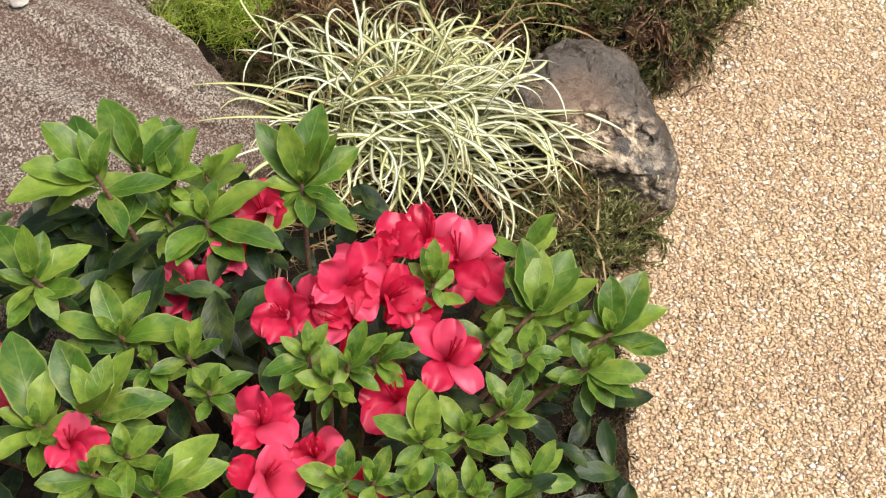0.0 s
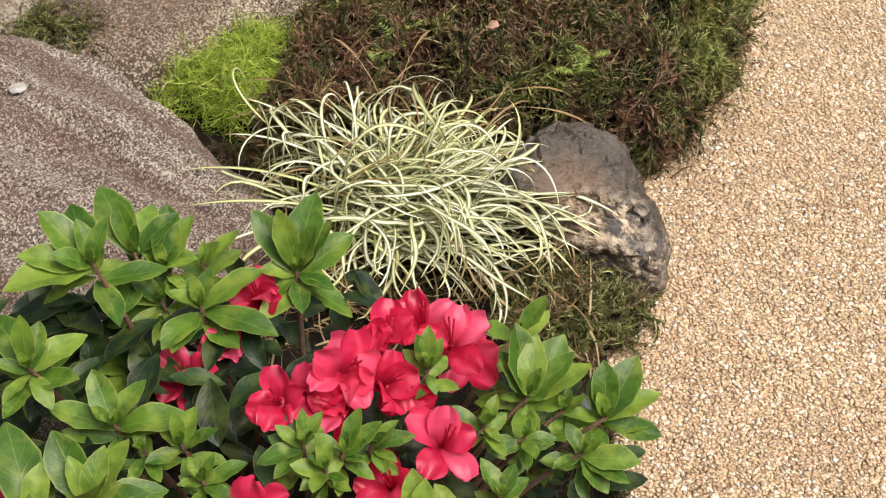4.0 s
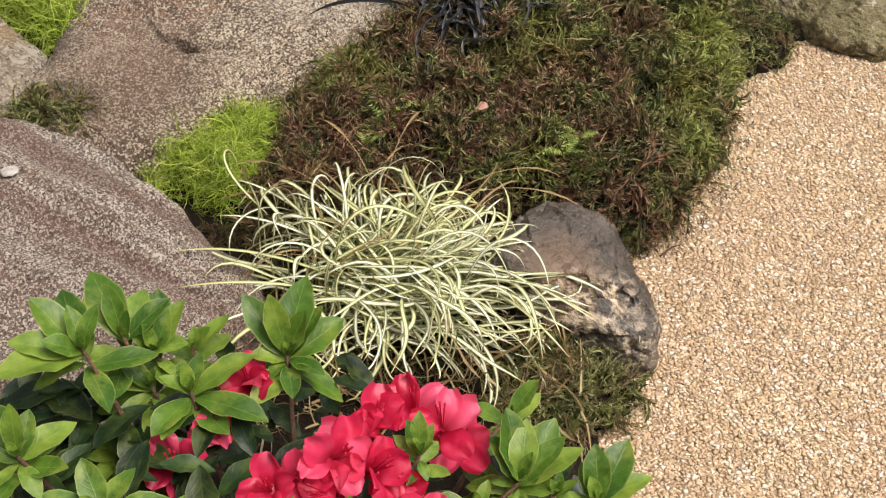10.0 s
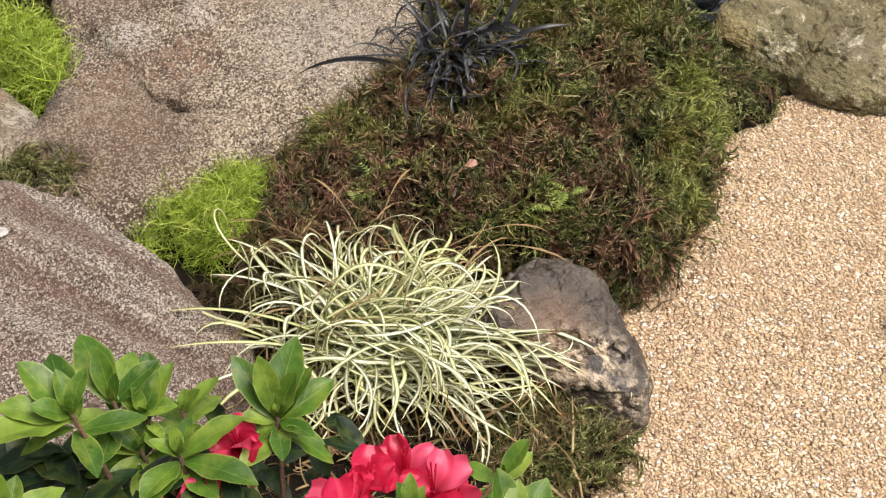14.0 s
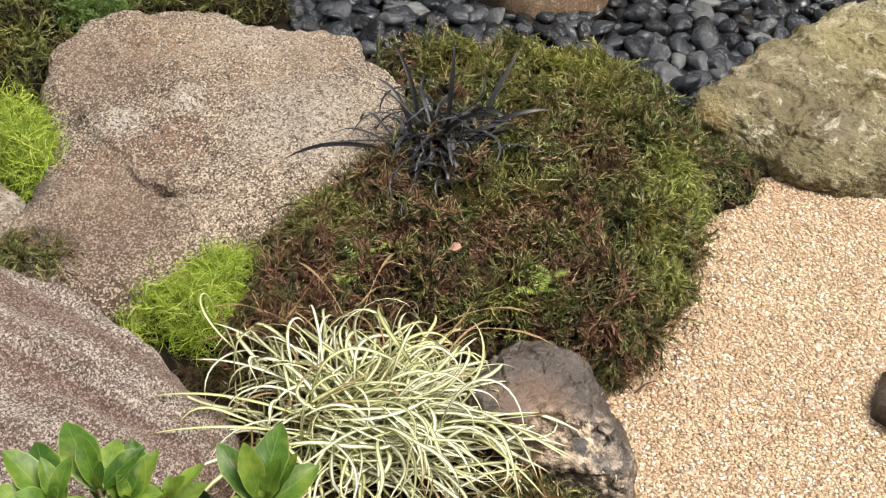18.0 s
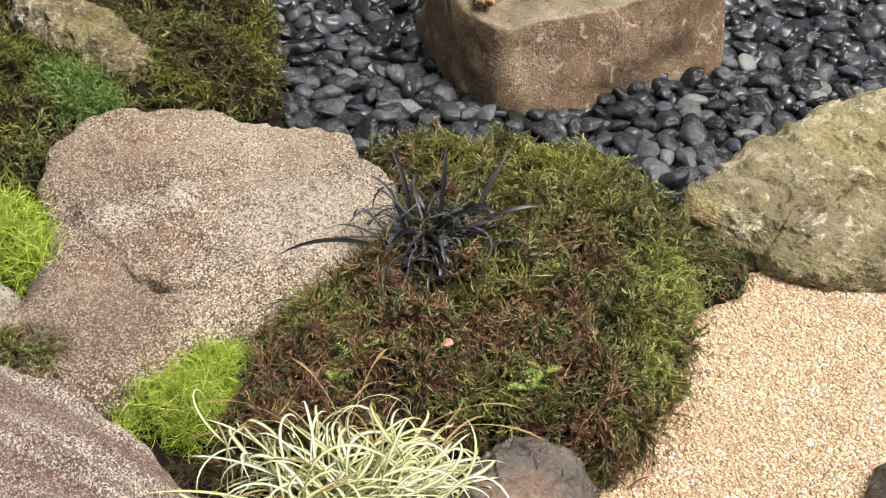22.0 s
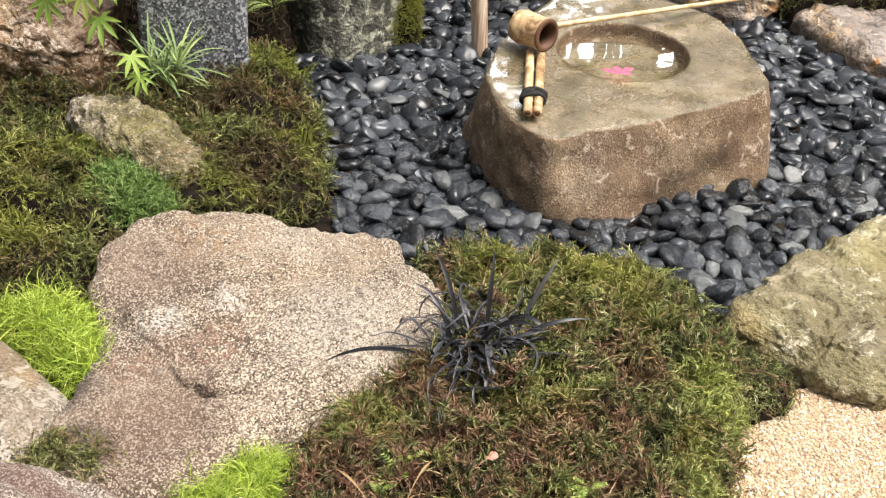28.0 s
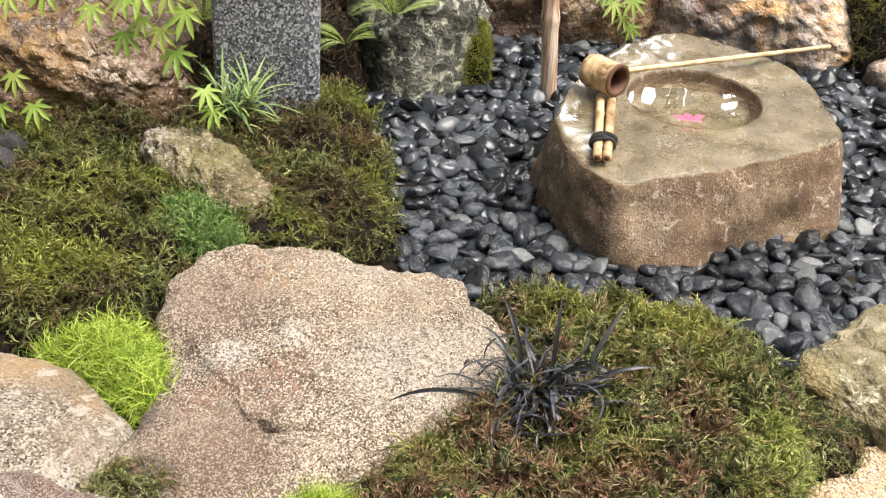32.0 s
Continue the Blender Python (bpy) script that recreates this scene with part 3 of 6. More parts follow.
m, nt, b = material("bamboo", 0.4, 0.5)
v = coords(nt)
c = ramp(nt, cloud(nt, v, 45, 5, 0.7, 0.6), [(0.36, (0.17, 0.095, 0.045)), (0.48, (0.40, 0.26, 0.13)), (0.64, (0.58, 0.44, 0.26))])
c = blend(nt, ramp(nt, cloud(nt, v, 30, 6, 0.75), [(0.54, 0.0), (0.62, 0.85)]), c, (0.10, 0.05, 0.026))
join(nt, c, b.inputs["Base Color"])
relief(nt, b, cloud(nt, v, 200, 3), 0.2, 0.002)
BAMBOO = m
m, nt, b = material("pale_bamboo", 0.45, 0.5)
v = coords(nt)
join(nt, ramp(nt, cloud(nt, v, 60, 4, 0.6), [(0.35, (0.36, 0.24, 0.115)), (0.65, (0.62, 0.48, 0.28))]), b.inputs["Base Color"])
PALE_BAMBOO = m
m, nt, b = material("bamboo_inside", 0.7, 0.3)
b.inputs["Base Color"].default_value = (0.10, 0.05, 0.028, 1)
BAMBOO_INSIDE = m
m, nt, b = material("black_rope", 0.8, 0.3)
v = coords(nt)
join(nt, ramp(nt, cloud(nt, v, 300, 3), [(0.3, (0.006, 0.006, 0.006)), (0.8, (0.03, 0.028, 0.026))]), b.inputs["Base Color"])
relief(nt, b, cloud(nt, v, 400, 3), 0.8, 0.003)
ROPE = m
m, nt, b = material("weathered_cane", 0.5, 0.4)
stretch = nt.nodes.new("ShaderNodeVectorMath")
stretch.operation = "MULTIPLY"
stretch.inputs[1].default_value = (1.0, 1.0, 0.03)
join(nt, coords(nt), stretch.inputs[0])
c = ramp(nt, cloud(nt, stretch.outputs[0], 110, 5, 0.7), [(0.36, (0.075, 0.038, 0.024)), (0.44, (0.32, 0.19, 0.12)), (0.54, (0.50, 0.36, 0.25)), (0.64, (0.74, 0.64, 0.51))])
join(nt, c, b.inputs["Base Color"])
CANE = m
m, nt, b = material("water", 0.0, 0.5)
b.inputs["Base Color"].default_value = (0.92, 0.94, 0.88, 1)
b.inputs["Transmission Weight"].default_value, b.inputs["IOR"].default_value = 1.0, 1.33
relief(nt, b, cloud(nt, coords(nt), 14, 2), 0.02, 0.01)
WATER = m

# ---- geometry helpers ----


def obj(name, me, mat, parent=None, label="", smooth=True):
    if me.materials:
        pass
    elif mat:
        me.materials.append(mat)
    if smooth:
        me.polygons.foreach_set("use_smooth", [True] * len(me.polygons))
    o = new(name, me)
    if parent:
        o.parent = parent
    return tagged(o, label)


def part(name, bm, mat, parent=None, label="", smooth=True):
    me = bpy.data.meshes.new(name)
    bm.to_mesh(me)
    bm.free()
    return obj(name, me, mat, parent, label, smooth)


def thing(name, x, y, z, label, category, group=""):
    e = new(name)
    e.empty_display_size = 0.05
    e.location = (x, y, z)
    return tagged(e, label, category, group)


def under(ob, top):
    """Make ob a part of top, keeping its place in the world."""
    ob.parent = top
    ob.matrix_parent_inverse = Matrix.Translation(-top.location)
    return ob


def mesh_of(name, co, faces):
    """A mesh from arrays of points and of equal-sided faces."""
    me = bpy.data.meshes.new(name)
    n, k = faces.shape
    me.vertices.add(len(co))
    me.vertices.foreach_set("co", co.astype(np.float32).ravel())
    me.loops.add(n * k)
    me.loops.foreach_set("vertex_index", faces.astype(np.int32).ravel())
    me.polygons.add(n)
    me.polygons.foreach_set("loop_start", np.arange(0, n * k, k, dtype=np.int32))
    me.update(calc_edges=True)
    return me


def outline(points, n):
    """A smooth closed line through the points, in n even steps."""
    p = np.array(points, float)
    if (p[:, 0] * np.roll(p[:, 1], -1) - p[:, 1] * np.roll(p[:, 0], -1)).sum() < 0:
        p = p[::-1]
    fine = []
    for i in range(len(p)):
        a, b, c, d = p[i - 1], p[i], p[(i + 1) % len(p)], p[(i + 2) % len(p)]
        for t in np.linspace(0, 1, 24, endpoint=False):
            fine.append(0.5 * (2 * b + (c - a) * t + (2 * a - 5 * b + 4 * c - d) * t * t + (3 * b - a - 3 * c + d) * t ** 3))
    fine = np.array(fine)
    step = np.r_[0, np.cumsum(np.hypot(*(np.roll(fine, -1, 0) - fine).T))]
    at = np.linspace(0, step[-1], n, endpoint=False)
    ext = np.vstack([fine, fine[:1]])
    return np.stack([np.interp(at, step, ext[:, 0]), np.interp(at, step, ext[:, 1])], 1)


def inside(line, x, y):
    ok = np.zeros(len(x), bool)
    px, py = line[:, 0], line[:, 1]
    qx, qy = np.roll(px, -1), np.roll(py, -1)
    for a, b, c, d in zip(px, py, qx, qy):
        cross = ((b > y) != (d > y)) & (x < (c - a) * (y - b) / (d - b + 1e-12) + a)
        ok ^= cross
    return ok


def edge_distance(line, x, y):
    best = np.full(len(x), 9.0)
    q = np.roll(line, -1, 0)
    for (a, b), (c, d) in zip(line, q):
        ex, ey = c - a, d - b
        t = np.clip(((x - a) * ex + (y - b) * ey) / (ex * ex + ey * ey + 1e-12), 0, 1)
        best = np.minimum(best, np.hypot(x - a - t * ex, y - b - t * ey))
    return best


def ripple(x, y, size, seed):
    """A smooth field about 0, with bumps of that size."""
    g = np.random.default_rng(seed)
    s = 0
    for k in range(7):
        a, f = g.uniform(0, 6.28), g.uniform(0.7, 1.7) * 3.14 / size
        s = s + np.sin((x * math.cos(a) + y * math.sin(a)) * f + g.uniform(0, 6.28))
    return s / 4.0


def rock(name, points, top, mat, label, base=-0.03, tilt=(0, 0), edge=5.0, rough=0.010, scale=14.0, seed=1, n=120, rings=34, spread=1.0, category="rock", ridge=0.5, shape=None, facets=0.0, facet=16.0):
    """A boulder over an outline in plan. top: its height at the middle; tilt: rise per metre in x and y; edge: squareness of the shoulder."""
    line = outline(points, n)
    c = line.mean(0)
    co, faces = [], []
    for k in range(rings):
        u = k / (rings - 1)
        s = math.sin(u * math.pi / 2) ** 0.8
        w = (1 - s ** edge) ** (1 / edge) if s < 1 else 0.0
        p = c + (line - c) * (s * (1 + (spread - 1) * (1 - w)))
        z = base + w * (top + (p[:, 0] - c[0]) * tilt[0] + (p[:, 1] - c[1]) * tilt[1] - base)
        if shape:
            z = z + shape(p[:, 0], p[:, 1]) * min(w * 1.2, 1.0)
        co.append(np.c_[p, z])
    co = np.vstack(co)
    i = np.arange(n)
    for k in range(rings - 1):
        faces.append(np.stack([k * n + i, (k + 1) * n + i, (k + 1) * n + (i + 1) % n, k * n + (i + 1) % n], 1))
    me = mesh_of(name, co, np.vstack(faces))
    off = Vector((seed * 3.7, seed * 1.3, seed * 2.1))
    normals = [v.normal.copy() for v in me.vertices]
    for v, nn in zip(me.vertices, normals):
        q = v.co + off
        h = noise.fractal(q * scale, 0.9, 2.1, 5) + ridge * (noise.ridged_multi_fractal(q * scale * 0.7, 0.9, 2.0, 4, 1.0, 2.0) - 1.0)
        if facets:
            for k, size in ((1.0, facet), (0.45, facet * 2.6)):
                f = q * size + Vector((noise.noise(q * 24), noise.noise(q * 24 + Vector((5, 0, 0))), 0)) * 0.25
                centre = noise.voronoi(f)[1][0]
                lean = noise.noise_vector(centre * 3.1)
                h += facets * k * (noise.noise(centre * 5.7) + 1.3 * lean.dot(f - centre)) / max(rough, 1e-6)
        v.co += nn * (h * rough + 0.16 * rough * noise.fractal(q * scale * 6, 0.8, 2.0, 3))
    # bring the model to a place of its own
    me.transform(Matrix.Translation((-c[0], -c[1], 0)))
    o = obj(name, me, mat)
    o.location = (c[0], c[1], 0)
    return tagged(o, label, category)


# sprigs, grains and pebbles: small templates, strewn as arrays
def sprig(seed, width=0.105, bend=1.45):
    """A feathery moss shoot: curved stems set with small pointed leaves all round, and how far along each point lies."""
    g = np.random.default_rng(seed)
    co, faces, along = [], [], []

    def limb(root, azimuth, lift, length, w, nodes, u0):
        first = len(co)
        p, turn, ds = np.array(root, float), g.uniform(-0.9, 0.9), []
        for k in range(nodes + 1):
            u = k / nodes
            e = lift - bend * u * g.uniform(0.7, 1.2)
            a = azimuth + turn * u
            d = np.array([math.cos(e) * math.cos(a), math.cos(e) * math.sin(a), math.sin(e)])
            if k:
                p = p + d * length / nodes
            co.append(p)
            ds.append((d, a))
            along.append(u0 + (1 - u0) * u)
        for k in range(nodes):
            d, a = ds[k + 1]
            side = np.array([-math.sin(a), math.cos(a), 0])
            n = np.cross(side, d)
            u = k / nodes
            r = w * (0.6 + 0.6 * math.sin(0.4 + u * 2.4)) * (1 - 0.55 * u)
            for j in range(3):
                q = j * 2.094 + k * 1.1 + g.uniform(-0.3, 0.3)
                co.append((co[first + k] + co[first + k + 1]) / 2 + (side * math.cos(q) + n * math.sin(q)) * r + d * length / nodes * g.uniform(0.8, 1.4))
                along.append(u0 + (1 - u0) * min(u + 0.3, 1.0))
                faces.append((first + k, first + k + 1, len(co) - 1))
        return first

    main = g.uniform(0, 6.28)
    i0 = limb((0, 0, -0.1), main, 1.4, 1.15, width, 6, 0.0)
    for k in range(2):
        j0 = limb((0, 0, g.uniform(0.1, 0.4)), main + g.uniform(0.8, 5.5), g.uniform(0.5, 1.1), g.uniform(0.55, 0.85), width * 0.9, 4, 0.3)
        faces.append((i0, i0 + 1, j0))
    return np.array(co), np.array(faces), np.array(along)


def thread(seed, nodes=6, bend=1.0, width=0.021, curl=0.0):
    """A thin curling leaf."""
    g = np.random.default_rng(seed)
    a, turn = g.uniform(0, 6.28), g.uniform(-curl, curl)
    p, co, faces = np.zeros(3), [], []
    for k in range(nodes + 1):
        t = k / nodes
        e = 1.35 - bend * 1.5 * t * g.uniform(0.8, 1.2)
        b2 = a + turn * t
        if k:
            p = p + np.array([math.cos(e) * math.cos(b2), math.cos(e) * math.sin(b2), math.sin(e)]) / nodes
        side = np.array([-math.sin(b2), math.cos(b2), 0.3]) * width * (1 - 0.75 * t)
        co += [p - side, p + side]
    for k in range(nodes):
        faces += [(2 * k, 2 * k + 1, 2 * k + 3), (2 * k, 2 * k + 3, 2 * k + 2)]
    return np.array(co), np.array(faces)


def ball(seed, level, flat, rough):
    bm = bmesh.new()
    bmesh.ops.create_icosphere(bm, subdivisions=level, radius=1)
    off = Vector((seed * 5.1, 0, seed))
    for v in bm.verts:
        v.co *= 1 + rough * noise.noise(v.co * 1.1 + off)
        v.co.x *= flat[0]
        v.co.y *= flat[1]
        v.co.z *= flat[2]
    co = np.array([v.co for v in bm.verts])
    faces = np.array([[v.index for v in f.verts] for f in bm.faces])
    bm.free()
    return co, faces


def chip(seed):
    """An angular grain: a knocked-about octahedron."""
    g = np.random.default_rng(seed)
    co = np.array([(1, 0, 0), (-1, 0, 0), (0, 0.8, 0), (0, -0.8, 0), (0, 0, 0.16), (0, 0, -0.16)], float)
    co = co * g.uniform(0.75, 1.25, (6, 1)) + g.normal(0, 0.16, (6, 3))
    f = np.array([(0, 2, 4), (2, 1, 4), (1, 3, 4), (3, 0, 4), (2, 0, 5), (1, 2, 5), (3, 1, 5), (0, 3, 5)])
    return co, f


def strewn(name, templates, at, up, size, seed, mat, lean=0.4, label="", category="", parent=None, smooth=True, kind="stuff"):
    """One mesh of many small pieces: at: places; up: their normals; size: their scales."""
    g = np.random.default_rng(seed)
    which = g.integers(0, len(templates), len(at))
    cos_, faces_, tips_, base = [], [], [], 0
    up = up + g.normal(0, lean, up.shape)
    up /= np.linalg.norm(up, axis=1)[:, None]
    ref = g.normal(0, 1, up.shape)
    ax = np.cross(up, ref)
    ax /= np.linalg.norm(ax, axis=1)[:, None] + 1e-9
    ay = np.cross(up, ax)
    for k, (tc, tf, *tip) in enumerate(templates):
        sel = np.nonzero(which == k)[0]
        if not len(sel):
            continue
        s = size[sel][:, None, None]
        w = at[sel][:, None, :] + s * (tc[None, :, 0:1] * ax[sel][:, None, :] + tc[None, :, 1:2] * ay[sel][:, None, :] + tc[None, :, 2:3] * up[sel][:, None, :])
        cos_.append(w.reshape(-1, 3))
        faces_.append((tf[None] + (base + np.arange(len(sel)) * len(tc))[:, None, None]).reshape(-1, 3))
        base += len(sel) * len(tc)
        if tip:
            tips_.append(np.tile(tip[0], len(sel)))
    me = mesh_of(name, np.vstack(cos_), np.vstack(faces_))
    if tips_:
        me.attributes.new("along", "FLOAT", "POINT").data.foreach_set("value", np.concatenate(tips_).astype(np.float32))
    return tagged(obj(name, me, mat, parent, "", smooth), label, category, "", kind)


class Mound:
    """Soft rising ground over an outline in plan."""

    def __init__(self, points, high, width, base=0.0, tilt=(0, 0), seed=1, lumps=0.012, lump=0.06):
        self.line = outline(points, 70)
        self.c = self.line.mean(0)
        self.high, self.width, self.base, self.tilt, self.seed, self.lumps, self.lump = high, width, base, tilt, seed, lumps, lump

    def z(self, x, y):
        d = np.clip(edge_distance(self.line, x, y) / self.width, 0, 1)
        h = self.high + (x - self.c[0]) * self.tilt[0] + (y - self.c[1]) * self.tilt[1]
        return self.base + np.maximum(h - self.base, 0.01) * np.sqrt(1 - (1 - d) ** 2) + self.lumps * ripple(x, y, self.lump, self.seed) * d

    def spots(self, count, seed):
        g = np.random.default_rng(seed)
        lo, hi = self.line.min(0), self.line.max(0)
        x, y = g.uniform(lo[0], hi[0], count * 4), g.uniform(lo[1], hi[1], count * 4)
        k = np.nonzero(inside(self.line, x, y))[0][:count]
        x, y = x[k], y[k]
        z, e = self.z(x, y), 0.006
        nx, ny = (self.z(x + e, y) - z) / e, (self.z(x, y + e) - z) / e
        up = np.c_[-nx, -ny, np.ones(len(x))]
        up = np.where(np.isfinite(up), up, 0)
        up[:, :2] = np.clip(up[:, :2], -2.5, 2.5)
        up /= np.linalg.norm(up, axis=1)[:, None]
        return np.c_[x, y, z], up

    def sheet(self, name, mat, label, category="moss", step=0.012):
        lo, hi = self.line.min(0) - step, self.line.max(0) + step
        nx, ny = int((hi[0] - lo[0]) / step) + 2, int((hi[1] - lo[1]) / step) + 2
        gx, gy = np.meshgrid(np.linspace(lo[0], hi[0], nx), np.linspace(lo[1], hi[1], ny))
        x, y = gx.ravel(), gy.ravel()
        ok = inside(self.line, x, y)
        z = np.where(ok, self.z(x, y), self.base - 0.03) - 0.004
        i, j = np.meshgrid(np.arange(nx - 1), np.arange(ny - 1))
        a = (j * nx + i).ravel()
        f = np.stack([a, a + 1, a + nx + 1, a + nx], 1)
        f = f[ok[f].any(1)]
        used = np.unique(f)
        remap = np.zeros(nx * ny, int)
        remap[used] = np.arange(len(used))
        return tagged(obj(name, mesh_of(name, np.c_[x, y, z][used], remap[f]), mat), label, category)


SPRIGS = [sprig(k) for k in range(14)]
THREADS = [thread(k, 7, 1.4, 0.014, 3.0) for k in range(22)]


def moss_bed(name, points, high, width, count, size, mat, label, base=0.0, tilt=(0, 0), seed=1, lumps=0.012, lump=0.06, templates=None, lean=0.45, category="moss"):
    bed = Mound(points, high, width, base, tilt, seed, lumps, lump)
    o = bed.sheet(name, SOIL, label, category)
    at, up = bed.spots(count, seed)
    g = np.random.default_rng(seed + 50)
    clump = ripple(at[:, 0], at[:, 1], 0.020, seed + 9) + 0.6 * ripple(at[:, 0], at[:, 1], 0.009, seed + 10)
    if templates is None:
        keep = clump > -0.50 + g.normal(0, 0.15, len(at))
        at, up, clump = at[keep], up[keep], clump[keep]
    up = up + 0.75 * np.c_[ripple(at[:, 0], at[:, 1], 0.035, seed + 7), ripple(at[:, 0], at[:, 1], 0.035, seed + 8), np.zeros(len(at))]
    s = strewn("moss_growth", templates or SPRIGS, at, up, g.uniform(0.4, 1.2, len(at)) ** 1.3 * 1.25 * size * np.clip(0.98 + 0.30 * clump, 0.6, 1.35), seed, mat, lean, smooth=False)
    s.parent = o
    return bed, o

# ---- ground ----
GRAVEL_EDGE = [(0.16, 0.20), (0.19, 0.42), (0.24, 0.58), (0.26, 0.72), (0.29, 0.84), (0.30, 0.95), (0.37, 1.05), (0.44, 1.20), (0.46, 1.35), (0.58, 1.43), (0.78, 1.42), (1.2, 1.50)]
bm = bmesh.new()
bmesh.ops.create_grid(bm, x_segments=40, y_segments=40, size=60)
ground = tagged(part("ground", bm, GRAVEL, smooth=False), "tan resin-bound gravel ground reaching into the distance", "ground", kind="structure")
ground.location = (0, 0, -0.0011)

# garden soil under the plants and stones
soil = Mound([(-1.6, 0.1), (0.14, 0.1), (0.18, 0.42), (0.22, 0.58), (0.24, 0.72), (0.25, 0.84), (0.25, 0.95), (0.30, 1.07), (0.38, 1.20), (0.44, 1.36), (0.6, 1.48), (1.3, 1.6), (1.9, 2.4), (1.9, 3.7), (-1.9, 3.7), (-1.9, 1.5)],
             0.012, 0.05, 0.0, seed=3, lumps=0.004, lump=0.1)
tagged(soil.sheet("soil", SOIL, "dark damp garden soil under the planting", "ground", 0.03), kind="structure")

# gravel grains near the path of the camera
g = np.random.default_rng(11)
gx, gy = g.uniform(0.12, 1.05, 150000), g.uniform(0.42, 1.52, 150000)
ex = np.interp(gy, [p[1] for p in GRAVEL_EDGE[:10]], [p[0] for p in GRAVEL_EDGE[:10]])
keep = (gx > ex - 0.05 + 0.008 * np.sin(gy * 90)) & (gx < ex + 0.62)
gx, gy = gx[keep], gy[keep]
GRAINS = [chip(k) for k in range(14)]
at = np.c_[gx, gy, g.uniform(-0.0010, -0.0004, len(gx))]
strewn("gravel", GRAINS, at, np.tile((0.0, 0.0, 1.0), (len(gx), 1)), g.uniform(0.0019, 0.0042, len(gx)), 12, GRAIN, 0.045,
       "loose tan and cream gravel chips, pressed flat", "gravel", smooth=False)

# ---- stones ----


LEDGE_Y = [1.50, 1.44, 1.385, 1.33, 1.308, 1.309, 1.312]


def granite_ledge(x, y):
    """A broken step across the stone: the corner before it lies lower."""
    line = np.interp(x, [-0.42, -0.385, -0.35, -0.305, -0.268, -0.225, -0.15], LEDGE_Y) + 0.003 * np.sin(x * 130)
    sharp = np.where(x > -0.32, 0.0018, 0.006)
    step = 1 / (1 + np.exp(np.clip((y - line) / sharp, -40, 40)))
    fade = 1 / (1 + np.exp((x + 0.215) / 0.008))
    crack = np.exp(-((x + 0.262) / 0.040) ** 4 - ((y - line) / 0.0035) ** 2)
    back = 1 / (1 + np.exp((1.705 + 0.012 * np.sin(x * 17) - 0.12 * (x + 0.2) - y) / 0.004))
    swell = 0.005 * np.sin(x * 14 + 1.0) * np.sin(y * 11 + 0.5) + 0.003 * np.sin(x * 27 - y * 19)
    return -0.009 * step * fade - 0.020 * crack - 0.014 * back + swell


def ridges(x, y):
    """Shallow steps that run along the slope."""
    d = 0.47 * x + 0.88 * y
    s = d * 58 + 2 * np.sin(x * 9)
    return 0.014 * (np.abs(np.sin(s / 2)) - 0.6) * 1.6 + 0.005 * np.sin(d * 117 + 2 + np.sin(x * 23))


def split_face(x, y):
    """The rock breaks away along a line, with a steeper face before it."""
    line = 0.912 + 0.018 * np.sin((x - 0.15) * 26) - 0.10 * np.maximum(0, x - 0.26)
    d = np.maximum(0, line - y)
    step = 1 / (1 + np.exp((np.abs(x - 0.215) - 0.03) / 0.006)) * np.exp(-((y - 0.985 + 0.3 * (x - 0.2)) / 0.012) ** 2)
    return -0.62 * d - 0.004 * (d > 0) - 0.004 * step


def lichen_steps(x, y):
    d = y - 0.55 * x - 1.17 + 0.02 * np.sin(x * 31)
    crack = y - 0.72 * (x - 0.65) - 1.515 + 0.008 * np.sin(x * 45)
    cleft = np.exp(-(crack / 0.006) ** 2) / (1 + np.exp((np.abs(x - 0.70) - 0.09) / 0.01))
    return -0.022 / (1 + np.exp(d / 0.006)) + 0.012 - 0.016 * cleft


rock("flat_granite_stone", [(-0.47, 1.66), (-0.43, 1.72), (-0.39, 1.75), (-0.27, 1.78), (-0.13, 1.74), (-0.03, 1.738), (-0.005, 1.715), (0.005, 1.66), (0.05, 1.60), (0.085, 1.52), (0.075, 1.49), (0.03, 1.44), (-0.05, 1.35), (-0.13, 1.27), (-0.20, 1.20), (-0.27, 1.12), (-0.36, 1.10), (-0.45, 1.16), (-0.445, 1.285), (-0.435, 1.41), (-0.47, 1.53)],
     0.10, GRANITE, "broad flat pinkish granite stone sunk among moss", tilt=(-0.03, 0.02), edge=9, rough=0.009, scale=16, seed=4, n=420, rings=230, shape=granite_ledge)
rock("sloping_granite_stone", [(-0.62, 1.14), (-0.455, 1.145), (-0.36, 1.125), (-0.295, 1.085), (-0.235, 1.045), (-0.195, 1.008), (-0.158, 0.978), (-0.135, 0.935), (-0.145, 0.87), (-0.22, 0.80), (-0.27, 0.74), (-0.32, 0.66), (-0.45, 0.58), (-0.66, 0.62), (-0.72, 0.9)],
     0.165, GREYSTONE, "large weathered grey and reddish granite stone behind the azalea", tilt=(-0.22, 0.03), edge=4, rough=0.009, scale=11, seed=7, n=240, rings=90, shape=ridges)
rock("pale_stone", [(-0.80, 1.44), (-0.67, 1.45), (-0.555, 1.42), (-0.468, 1.348), (-0.438, 1.285), (-0.445, 1.17), (-0.52, 1.12), (-0.70, 1.14), (-0.82, 1.28)],
     0.11, PALESTONE, "smooth pale buff granite stone at the edge of the moss", tilt=(-0.08, -0.02), edge=4, rough=0.007, scale=12, seed=9, n=120, rings=40)
